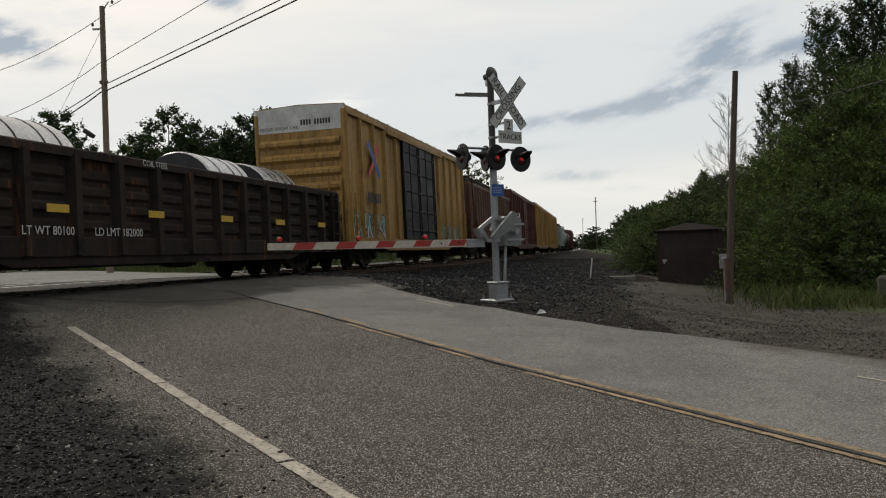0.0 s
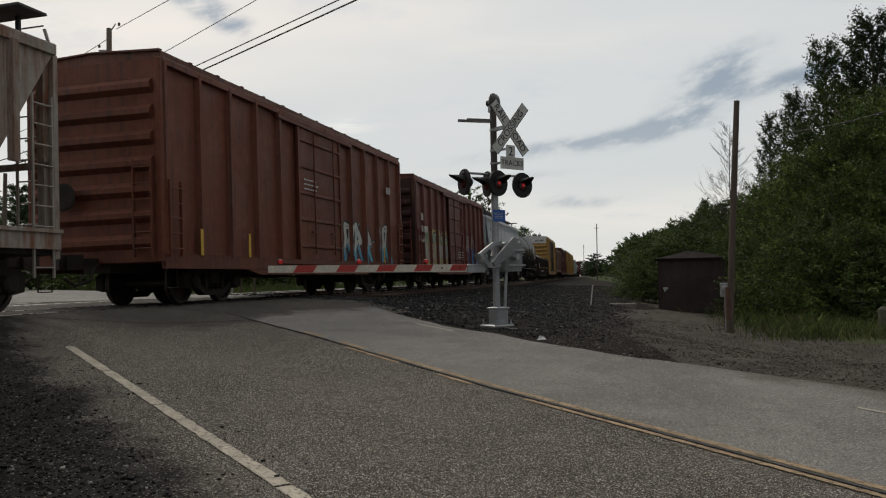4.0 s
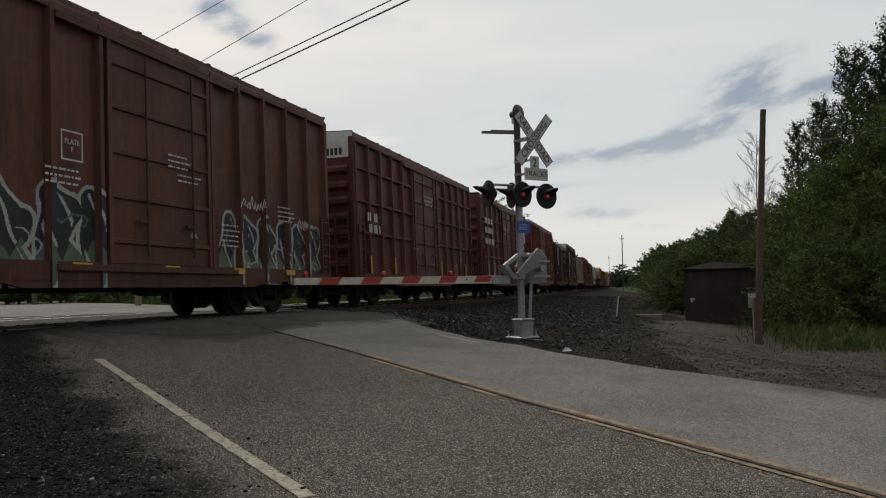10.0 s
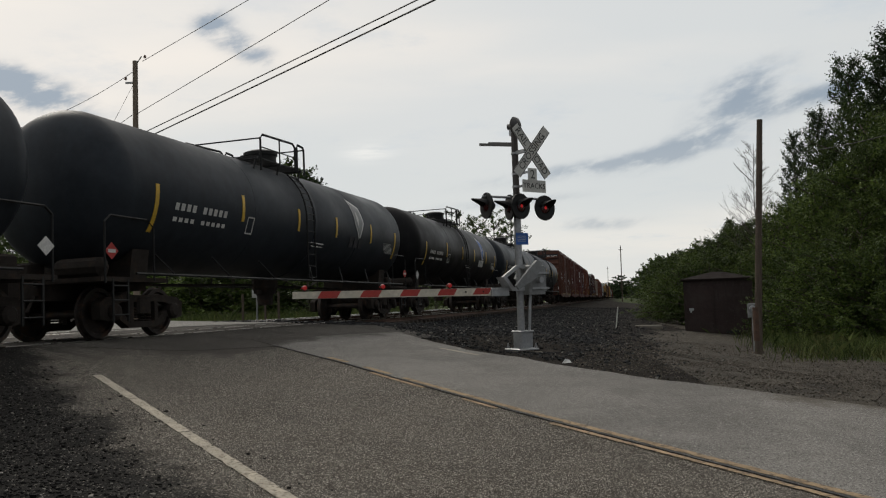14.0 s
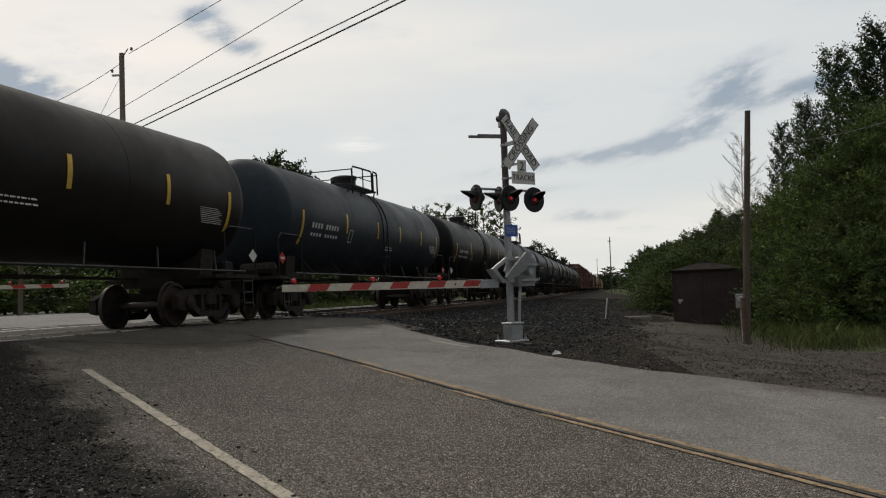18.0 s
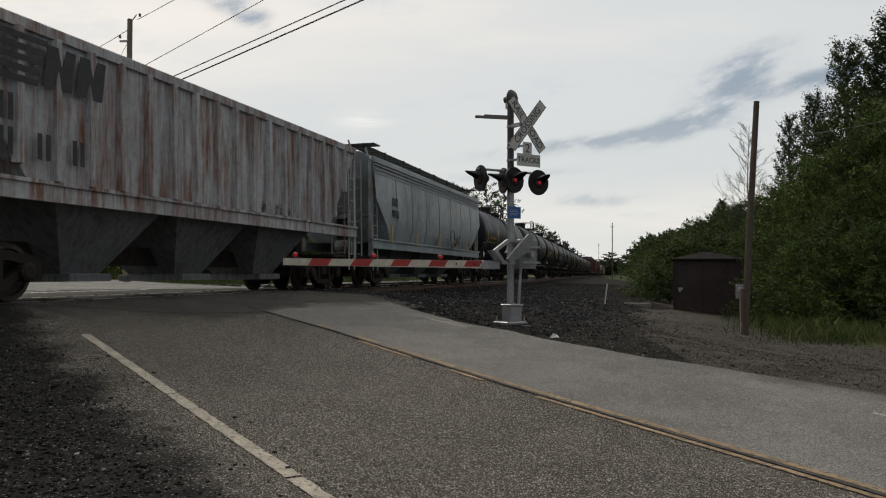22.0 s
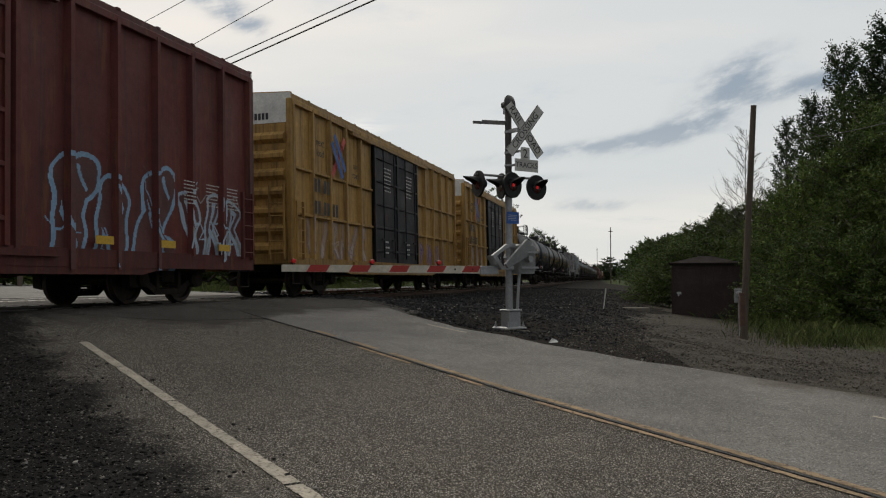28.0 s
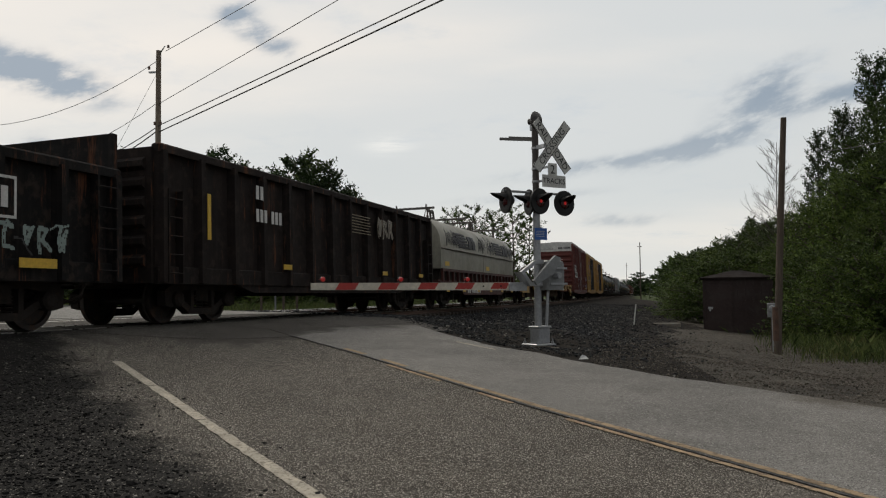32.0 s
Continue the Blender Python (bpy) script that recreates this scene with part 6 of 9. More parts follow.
    add_trucks(car, (-(hl - 2.0), hl - 2.0))
    add_couplers(car, hl + 0.3)
    CARS.append((car, u, ln))

    def face(z):
        k = math.asin(max(0.0, min(1.0, (z - 2.35) / 1.32)) ** 1.25)
        return -1.465 * math.cos(k)
    return car, face


CARS = []

RUST_RUN = material("thin_rust_run", (0.34, 0.28, 0.17), 0.7, tones=((0.38, 0.38, 0.35),), scale=4)
STENCIL_C = material("faded_cream_stencil", (0.34, 0.29, 0.20), 0.7, tones=((0.2, 0.15, 0.1),), scale=5)

# ---- the train, front to rear: position of each front end at the start ----
OXIDE, OXIDE_D, OXIDE_R, PLUM = (0.165, 0.048, 0.036), (0.12, 0.038, 0.030), (0.19, 0.060, 0.034), (0.098, 0.032, 0.032)
YELLOW, LIGHT_GREY, BLACK_T, GREY_T = (0.46, 0.275, 0.08), (0.46, 0.50, 0.52), (0.014, 0.014, 0.015), (0.032, 0.038, 0.046)
WH, BK = (0.6, 0.6, 0.58), (0.02, 0.02, 0.025)

# far cars already past the crossing
boxcar(206, 15, 4.7, OXIDE, "oxide red boxcar far down the train")
tank_car(188.5, 15.3, BLACK_T, "black tank car coupled far down the train")
tank_car(171.2, 15.3, (0.3, 0.31, 0.3), "pale grey tank car far down the train")
hopper_car(154, 16.3, (0.34, 0.40, 0.38), "grey-green covered hopper far down the train")
boxcar(126.5, 20, 5.18, YELLOW, "yellow boxcar with a plug door", posts=15, door="double", lead=3.0)
boxcar(104.8, 20.5, 5.18, YELLOW, "yellow boxcar with ribbed sides", posts=15, door="double", lead=3.0)
c, f = boxcar(82.6, 19.6, 5.0, OXIDE_D, "dark red long boxcar behind a brown hopper", posts=15, lead=3.0)
stencil(c, -6, 3.2, -1.57, char_bars("xxxx", 0.5), STENCIL, name="reporting_mark")
hopper_car(61.8, 15.6, (0.15, 0.10, 0.08), "brown rusty ribbed covered hopper", curved=False, rusty=True, top=4.2)
c, f = boxcar(43.9, 17.4, 5.18, YELLOW, "yellow ribbed boxcar with black doors and a white end band", posts=14, white=True, door="double", door_col=(0.02, 0.022, 0.03))
graffiti(c, -8.2, 0.95, 3.4, 1.0, (BK, (0.25, 0.5, 0.5), WH, None), 11, f, fill=0.8)
graffiti(c, 3.2, 0.95, 4.2, 0.9, (BK, (0.2, 0.42, 0.4), (0.3, 0.5, 0.45), None), 12, f, fill=0.8)
stencil(c, -6.9, 2.4, -1.575, char_bars("xxx xxx", 0.34), STENCIL_K, name="reporting_mark")
part("lettering", text_mesh("EXCESS HEIGHT CAR", 0.14, STENCIL_K), c, m=pose(-8.7 - 0.064, 0.7, 4.6, 0, 0, -90))
part("reporting_mark", char_bars("xxxx xxxxxx", 0.17, 0.36), c, mat=STENCIL_K, m=pose(-8.7 - 0.064, -0.05, 4.75, 0, 0, -90))
for i, cc in enumerate((LOGO_RED, LOGO_BLUE)):
    part("emblem", Build().box(-0.8, 0.8, -0.002, 0.002, -0.12, 0.12), c, "crossed red and blue emblem", cc, m=pose(-6.1, -1.57 - 0.003 * i, 3.7, 0, 44 if i else -44, 0))

g = gondola(25.5, 16.2, (0.040, 0.031, 0.026), "rusty black gondola loaded with covered steel coils", top=2.3, ribs=15, low=0.6, pressed=True)
part("lettering", text_mesh("LT WT 80100", 0.2, STENCIL, 1.0, "LEFT"), g, m=pose(-4.75, -1.625, 0.98))
part("lettering", text_mesh("LD LMT 182000", 0.2, STENCIL, 1.0, "LEFT"), g, m=pose(-3.1, -1.625, 0.98))
stencil(g, -7.6, 1.55, -1.63, char_bars("xx", 0.4), STENCIL, name="reporting_mark")
part("lettering", text_mesh("COIL STEEL", 0.16, STENCIL), g, m=pose(-1.2, -1.58, 2.3))
reflectors(g, np.linspace(-6.6, 6.6, 6), 1.28, -1.63, 0.13, 0.5)
COILS = []
for dx in (-6.4, -3.5, 2.9, 5.7):
    coil = thing("steel_coil", "dark wrapped sheet steel coil riding in a gondola", "steel coil", group="coils in the gondola",
                 data=Build().lathe([(0.3, -0.95), (0.98, -0.95), (1.02, -0.9), (1.02, 0.9), (0.98, 0.95), (0.3, 0.95)], "x", 40).mesh("steel_coil", COILM, True))
    for e in (-0.96, 0.96):
        part("end_wrap", Build().lathe([(0.3, -0.01), (0.99, -0.01), (0.99, 0.01), (0.3, 0.01)], "x", 40, (e, 0, 0)), coil, "black end wrapping", STENCIL_K)
    for e in (-0.45, 0.2, 0.6):
        part("strap", Build().lathe([(1.02, -0.02), (1.027, -0.02), (1.027, 0.02), (1.02, 0.02)], "x", 40, (e, 0, 0)), coil, "steel binding strap", STENCIL_K)
    COILS.append((coil, 25.5, 16.2, dx))

c, sh, zc = tank_car(8.0, 15.4, BLACK_T, "black tank car with white reporting marks and a cream rear head", pale_end=(0.5, 0.42, 0.3), ladder=False)
part("notice", Build().box(-0.25, 0.25, -0.004, 0.004, -0.28, 0.28), c, "yellow notice panel", REFLEX, m=pose(4.2, -1.49, zc + 0.1))

c, f = hopper_car(-8.7, 16.4, LIGHT_GREY, "pale grey curved-side covered hopper with scrawled graffiti", low=1.3, top=4.1)
for k, (x, w, h, th) in enumerate(((-4.4, 3.0, 1.35, 0.05), (-4.0, 2.6, 0.9, 0.03), (-1.1, 1.3, 0.75, 0.035), (0.9, 2.4, 0.8, 0.035), (1.2, 2.0, 0.5, 0.025), (3.9, 1.4, 0.45, 0.025))):
    scrawl(c, x, 1.38, w, h, STENCIL_K, 21 + k, -1.608, th)
scrawl(c, -6.9, 3.2, 0.5, 0.5, STENCIL_K, 28, -1.6, 0.02)
stencil(c, -6.2, 2.55, -1.60, char_bars("xxx", 0.3), STENCIL_K, name="reporting_mark")
stencil(c, -6.2, 2.1, -1.605, char_bars("xxxx", 0.28), STENCIL_K, name="reporting_mark")
stencil(c, -6.2, 1.75, -1.6, fine_print(2, 1.2, 0.06, 5), STENCIL_K, name="small_print")
reflectors(c, (-6.5, -4.3, -2.0, 0.6, 3.2, 5.6), 1.42, -1.605, 0.6, 0.09)
stencil(c, 4.0, 1.2, -1.52, fine_print(2, 2.6, 0.05, 8), STENCIL_K, name="small_print")

# this car's ends are near black, far darker than its sides
c, f = boxcar(-26, 15.1, 4.61, OXIDE, "oxide red boxcar with tall colourful graffiti letters", posts=13, end_col=(0.045, 0.02, 0.017))
graffiti(c, -6.3, 0.7, 5.4, 1.75, ((0.03, 0.05, 0.06), (0.30, 0.40, 0.26), (0.34, 0.38, 0.42), (0.46, 0.36, 0.12)), 31, f, fill=1.6, letters=8)
graffiti(c, -5.9, 0.85, 5.2, 1.2, ((0.45, 0.15, 0.04), (0.34, 0.38, 0.42), (0.24, 0.34, 0.14), None), 36, lambda x: f(x) - 0.003, fill=0.8, letters=8)
scrawl(c, -7.2, 1.9, 0.9, 0.4, STENCIL, 34, -1.572, 0.03)
scrawl(c, 2.3, 1.7, 0.7, 0.8, STENCIL, 35, -1.572, 0.03)
graffiti(c, 3.4, 0.9, 2.5, 1.15, ((0.01, 0.05, 0.16), (0.02, 0.13, 0.36), (0.05, 0.2, 0.42), None), 32, f, fill=1.5)
graffiti(c, 2.4, 1.9, 2.6, 0.8, ((0.4, 0.4, 0.42), (0.12, 0.05, 0.05), (0.3, 0.15, 0.12), None), 33, f, fill=0.25)
stencil(c, -6.8, 3.0, -1.575, char_bars("xx", 0.3), STENCIL, name="reporting_mark")
stencil(c, -6.8, 2.5, -1.575, char_bars("xx xxxx", 0.26), STENCIL, name="reporting_mark")
stencil(c, 0.2, 1.7, -1.58, fine_print(3, 1.4, 0.07, 6), STENCIL, name="small_print")

c, f = boxcar(-43.2, 15.6, 4.95, OXIDE_R, "red-brown boxcar with broad white graffiti", posts=13)
graffiti(c, 1.9, 0.9, 4.6, 1.5, (BK, (0.55, 0.55, 0.5), (0.1, 0.35, 0.5), None), 41, f)
stencil(c, -1.2, 3.2, -1.58, fine_print(3, 1.0, 0.07, 6), STENCIL, name="small_print")
reflectors(c, (-6.5, -4.4, 5.6), 1.0, -1.57, 0.55, 0.1)
stencil(c, 6.0, 3.6, -1.57, char_bars("xxx", 0.25), STENCIL, name="small_print")

c, f = hopper_car(-61.4, 17.2, (0.36, 0.32, 0.28), "rust-streaked grey ribbed covered hopper with white graffiti", curved=False, rusty=True, top=4.25)
graffiti(c, -3.0, 1.3, 2.6, 1.0, ((0.1, 0.1, 0.3), WH, (0.4, 0.4, 0.5), None), 51, f, fill=0.5)
graffiti(c, 1.0, 1.3, 3.0, 1.0, ((0.15, 0.12, 0.35), (0.4, 0.4, 0.5), WH, None), 52, f, fill=0.5)

c, f = boxcar(-80.6, 14.4, 5.18, PLUM, "plum red boxcar with a shield emblem and graffiti", posts=13, white=True)
graffiti(c, -6.4, 0.65, 4.8, 1.6, ((0.07, 0.23, 0.29), (0.30, 0.31, 0.34), (0.30, 0.235, 0.14), (0.21, 0.16, 0.10)), 61, f, letters=6, fill=1.5)
graffiti(c, 2.2, 0.7, 4.8, 1.45, ((0.42, 0.41, 0.38), (0.075, 0.05, 0.04), (0.24, 0.16, 0.08), None), 62, f, fill=1.2, letters=7)
scrawl(c, 2.9, 1.5, 2.6, 0.7, graf_mat((0.10, 0.30, 0.36)), 63, -1.574, 0.05)
part("emblem", Build().tube([(-0.45, 0, 0.7), (0, 0, 0.62), (0.45, 0, 0.7), (0.55, 0, 0.1), (0.35, 0, -0.5), (0, 0, -0.8), (-0.35, 0, -0.5), (-0.55, 0, 0.1), (-0.45, 0, 0.7)], 0.025, 5), c, "white outlined shield emblem", STENCIL, m=pose(-4.4, -1.565, 3.7))
stencil(c, 2.0, 3.9, -1.57, char_bars("x x x x x x x x x", 0.42, 0.26), STENCIL_C, name="reporting_mark")
stencil(c, 2.2, 3.25, -1.57, char_bars("x x x x x x x", 0.42, 0.26), STENCIL_C, name="reporting_mark")
part("number_panel", Build().box(-0.5, 0.5, -0.005, 0.005, -0.65, 0.65), c, "black number panel", STENCIL_K, m=pose(-5.6, -1.572, 1.95))
stencil(c, -6.0, 2.3, -1.58, char_bars("xx", 0.28), STENCIL, name="reporting_mark")
stencil(c, -6.0, 1.9, -1.58, char_bars("xxx", 0.28), STENCIL, name="reporting_mark")
part("lettering", text_mesh("CLOSE AND LOCK\nDOORS BEFORE\nMOVING CAR", 0.15, STENCIL), c, m=pose(-0.4, -1.59, 3.55))
reflectors(c, (-6.7, -4.6, -2.2, 2.2, 4.4, 6.5), 0.95, -1.575, 0.5, 0.1)

c, f = boxcar(-97, 14.6, 4.5, (0.060, 0.024, 0.025), "dark plum boxcar with a faded shield emblem", posts=13)
graffiti(c, 4.6, 0.9, 2.2, 1.3, ((0.26, 0.23, 0.12), (0.16, 0.14, 0.06), (0.30, 0.27, 0.13), None), 71, f, fill=1.4, letters=3)
graffiti(c, -5.5, 0.85, 3.5, 1.2, ((0.05, 0.15, 0.18), (0.1, 0.1, 0.09), (0.12, 0.12, 0.1), None), 72, f)
part("emblem", Build().tube([(-0.5, 0, 0.75), (0, 0, 0.66), (0.5, 0, 0.75), (0.6, 0, 0.1), (0.4, 0, -0.55), (0, 0, -0.85), (-0.4, 0, -0.55), (-0.6, 0, 0.1), (-0.5, 0, 0.75)], 0.02, 5), c, "pale outlined shield emblem", STENCIL, m=pose(-4.5, -1.565, 3.4))
stencil(c, 2.2, 3.7, -1.57, char_bars("x x x x x x x x x", 0.4, 0.26), STENCIL_C, name="reporting_mark")
stencil(c, 2.4, 3.1, -1.57, char_bars("x x x x x x x", 0.4, 0.26), STENCIL_C, name="reporting_mark")
stencil(c, -6.4, 1.8, -1.57, char_bars("xx xxx", 0.22), STENCIL, name="reporting_mark")
reflectors(c, (-6.9, 4.0, 6.6), 0.95, -1.575, 0.45, 0.16)

c, f = boxcar(-114.1, 14.9, 5.18, (0.195, 0.056, 0.030), "rust-red boxcar with black number panels and sketchy graffiti", posts=14, white=True)
graffiti(c, -4.6, 0.85, 2.6, 1.15, ((0.35, 0.3, 0.16), (0.12, 0.05, 0.03), (0.3, 0.2, 0.08), None), 81, f, fill=0.6)
graffiti(c, 4.2, 0.95, 1.9, 1.3, ((0.02, 0.12, 0.09), (0.06, 0.14, 0.1), (0.12, 0.1, 0.04), None), 82, f)
for z, n in ((2.5, "xxx"), (2.05, "xxx"), (1.95, "")):
    if n:
        part("number_panel", Build().box(-0.42, 0.42, -0.004, 0.004, -0.2, 0.2), c, "black number panel", STENCIL_K, m=pose(-6.0, -1.572, z))
        stencil(c, -6.35, z, -1.578, char_bars(n, 0.22), STENCIL, name="reporting_mark")
stencil(c, 3.8, 2.5, -1.57, fine_print(7, 0.5, 0.06, 7), STENCIL, name="small_print")
stencil(c, 5.2, 2.5, -1.57, fine_print(6, 0.5, 0.06, 17), STENCIL, name="small_print")
part("lettering", text_mesh("PLATE\nF", 0.09, STENCIL), c, m=pose(-3.2, -1.575, 2.6))
reflectors(c, (-7.1, 3.2, 6.9), 1.0, -1.575, 0.8, 0.09)
part("reporting_mark", char_bars("xxx xxxxxx", 0.17), c, mat=STENCIL_K, m=pose(-7.45 - 0.064, 0.8, 4.7, 0, 0, -90))

c, f = boxcar(-131.2, 15.0, 5.18, (0.135, 0.042, 0.035), "brown grid-sided boxcar with a large white curved emblem", posts=12, grid=(2.1, 3.05, 4.05))
graffiti(c, 2.3, 0.6, 4.4, 1.55, (WH, (0.17, 0.04, 0.03), (0.13, 0.03, 0.025), None), 91, f, fill=1.5, letters=6)
for k, (x, z, w, h) in enumerate(((2.4, 2.15, 0.5, 0.35), (3.0, 2.4, 0.7, 0.35), (5.4, 2.1, 0.6, 0.5), (-0.9, 1.75, 1.1, 0.7), (0.6, 1.8, 0.6, 0.5), (6.6, 0.95, 0.7, 0.5))):
    scrawl(c, x, z, w, h, graf_mat((0.30, 0.44, 0.46)), 93 + k, -1.592, 0.035)
graffiti(c, -6.6, 0.8, 5.0, 1.3, ((0.12, 0.2, 0.3), (0.28, 0.14, 0.16), (0.3, 0.2, 0.12), None), 92, f, fill=0.9)
part("emblem", ribbon([(0.62, 0.40), (0.2, 0.42), (-0.06, 0.33), (-0.16, 0.12), (-0.16, -0.12), (-0.06, -0.33), (0.2, -0.42), (0.75, -0.42), (0.9, -0.3), (0.95, 0.3), (1.02, 0.4), (1.12, 0.3), (1.32, -0.3), (1.44, -0.4), (1.54, -0.28), (1.58, 0.45)], 0.17), c, "white flowing line emblem", STENCIL, m=pose(5.0, -1.575, 3.75))
stencil(c, 5.0, 3.05, -1.57, char_bars("xxx  xx xx", 0.2), STENCIL, name="small_print")
for i, n in enumerate(("xxx xxx xx", "xxx xxx xx", "xxx xxx xxx")):
    stencil(c, -6.6, 3.95 - 0.48 * i - (0.1 if i == 2 else 0), -1.57, char_bars(n, 0.3, 0.55), STENCIL, name="reporting_mark")
part("lettering", text_mesh("CLOSE AND LOCK\nDOOR BEFORE\nMOVING CAR", 0.14, STENCIL), c, m=pose(-0.6, -1.59, 3.7))
part("lettering", text_mesh("PLATE\nF", 0.09, STENCIL), c, m=pose(-3.6, -1.56, 2.7))
part("lettering", text_mesh("SEAL", 0.12, STENCIL), c, m=pose(-0.3, -1.59, 1.9))
stencil(c, 4.1, 2.7, -1.5, fine_print(7, 0.6, 0.06, 27), STENCIL, name="small_print")
reflectors(c, (-6.9, -4.2, 3.5, 5.6, 7.2), 1.05, -1.575, 0.55, 0.1)

c, f = boxcar(-148.4, 14.7, 5.18, (0.135, 0.040, 0.030), "dark red grid-sided boxcar with a white end band", posts=14, grid=(2.25, 3.2, 4.2), white=True)
stencil(c, -6.4, 2.75, -1.57, char_bars("xx  xx", 0.26), STENCIL, name="reporting_mark")
stencil(c, -6.3, 2.4, -1.57, char_bars("xx xx x", 0.26), STENCIL, name="reporting_mark")
part("lettering", text_mesh("CLOSE AND LOCK\nDOOR BEFORE\nMOVING CAR", 0.15, STENCIL), c, m=pose(0.2, -1.59, 3.85))
part("lettering", text_mesh("NOT LUBE DOORS", 0.07, STENCIL), c, m=pose(-1.5, -1.57, 1.95))
stencil(c, 4.9, 2.1, -1.5, fine_print(6, 0.7, 0.06, 37), STENCIL, name="small_print")
stencil(c, 5.9, 2.1, -1.5, fine_print(6, 0.5, 0.06, 39), STENCIL, name="small_print")
reflectors(c, (-6.2, -3.9, 1.9, 4.3, 5.9), 1.0, -1.575, 0.55, 0.1)
part("reporting_mark", char_bars("xxxx xxxxx", 0.22), c, mat=STENCIL_K, m=pose(-7.35 - 0.064, 0.1, 4.65, 0, 0, -90))

c, f = boxcar(-165.1, 14.7, 5.18, (0.132, 0.050, 0.032), "brown boxcar with black and white graffiti along the sill", posts=14, white=False)
graffiti(c, -5.2, 0.6, 4.2, 1.6, ((0.42, 0.46, 0.42), (0.015, 0.018, 0.02), (0.09, 0.15, 0.10), None), 101, f, fill=2.0, letters=4)
graffiti(c, 2.0, 0.65, 5.0, 1.55, ((0.38, 0.42, 0.38), (0.02, 0.022, 0.025), (0.10, 0.17, 0.11), None), 102, f, fill=1.5, letters=6)
scrawl(c, 2.7, 2.3, 1.0, 0.35, STENCIL, 103, -1.592, 0.025)
scrawl(c, 5.4, 2.0, 0.6, 0.3, STENCIL, 104, -1.592, 0.025)
stencil(c, -6.7, 2.9, -1.57, char_bars("xxx", 0.24), STENCIL, name="reporting_mark")
stencil(c, -6.7, 2.5, -1.57, char_bars("xxx xxx", 0.24), STENCIL, name="reporting_mark")
part("lettering", text_mesh("PLATE\nF", 0.12, STENCIL), c, m=pose(-2.4, -1.575, 2.85))
part("lettering", text_mesh("SEAL", 0.12, STENCIL), c, m=pose(0.9, -1.59, 1.6))
part("lettering", text_mesh("EXCESS HEIGHT CAR", 0.15, STENCIL), c, m=pose(-7.35 - 0.064, 0.8, 4.7, 0, 0, -90))
part("reporting_mark", char_bars("xxx xxxxxx", 0.17), c, mat=STENCIL, m=pose(-7.35 - 0.064, -0.3, 4.7, 0, 0, -90))
part("black_panel", Build().box(-0.06, 0, -1.48, 1.48, 4.35, 4.92), c, "dark end band", STENCIL_K, m=pose(-7.35, 0, 0))
reflectors(c, (-5.0, -2.2, 0.2, 2.6, 5.0), 0.88, -1.578, 0.12, 0.45)
for x, z, n in ((-3.0, 2.45, 3), (0.1, 3.1, 3), (0.4, 2.75, 2), (1.9, 1.9, 5), (4.4, 2.5, 4)):
    stencil(c, x, z, -1.592, fine_print(n, 0.8, 0.06, int(x * 7) + 40), STENCIL, name="small_print")
part("stencil_frame", Build().box(-0.24, 0.24, -0.002, 0.002, -0.24, -0.215).box(-0.24, 0.24, -0.002, 0.002, 0.215, 0.24).box(-0.24, -0.215, -0.002, 0.002, -0.215, 0.215).box(0.215, 0.24, -0.002, 0.002, -0.215, 0.215), c, mat=STENCIL, m=pose(-2.4, -1.572, 2.85))

# black and blue-grey tank cars
ADM = [(GREY_T, 0), (GREY_T, 0), (BLACK_T, 1), (GREY_T, 2), (GREY_T, 0), (GREY_T, 3), (BLACK_T, 0), ((0.036, 0.045, 0.055), 0), ((0.02, 0.017, 0.016), 0), (GREY_T, 4), (GREY_T, 4)]
for i, (col, extra) in enumerate(ADM):
    lab = ("black" if col[0] < 0.03 else "dark blue-grey") + " tank car with yellow reflective strips" + (" and a leaf emblem" if extra in (1, 2) else " and chalky scrawls" if extra == 3 else "")
    u = -182.4 - 17.1 * i + (0.3 if i in (9, 10) else 0)
    c, sh, zc = tank_car(u + 0.5, 15.9, col, lab, seed=i, mark_mat=STENCIL_Y if extra == 4 else None)
    if extra in (1, 2):
        for k, (mt, sc) in enumerate(((PLATE_W, 1.0), (LOGO_BLUE if extra == 1 else GREY_PAINT, 0.86), (PLATE_W, 0.5))):
            pts = [(-0.3, 0.75), (0.5, 0.5), (0.62, -0.1), (0.15, -0.8), (-0.25, -0.2)] if k < 2 else [(0.0, 0.6), (0.28, 0.1), (0.1, -0.6), (-0.14, 0.0)]
            part("emblem", shell_patch([(p * sc * 0.82, q * sc * 0.82) for p, q in pts], sh, zc + 0.3, 0.006 + 0.004 * k), c, "blue and white leaf emblem", mt, m=pose(3.4, 0, zc + 0.3))
        stencil(c, 2.75, zc - 0.42, sh(0, zc - 0.42)[0] - 0.02, char_bars("xxx", 0.32, 0.9), STENCIL if extra == 1 else STENCIL_K, name="brand_bars", tilt=-sh(0, zc - 0.42)[1])
    if extra == 3:
        part("graffiti", Build().tube([(0, 0, 0.2), (0.3, 0, -0.1), (0.7, 0, 0.15), (1.0, 0, 0.2), (1.3, 0, -0.1), (1.1, 0, -0.5), (0.9, 0, -0.2), (1.3, 0, 0.1), (1.6, 0, -0.4), (1.9, 0, 0.0), (2.2, 0, -0.35)], 0.012, 4), c, "thin pale scrawl", GREY_PAINT, m=pose(-2.0, -1.49, zc + 0.05))

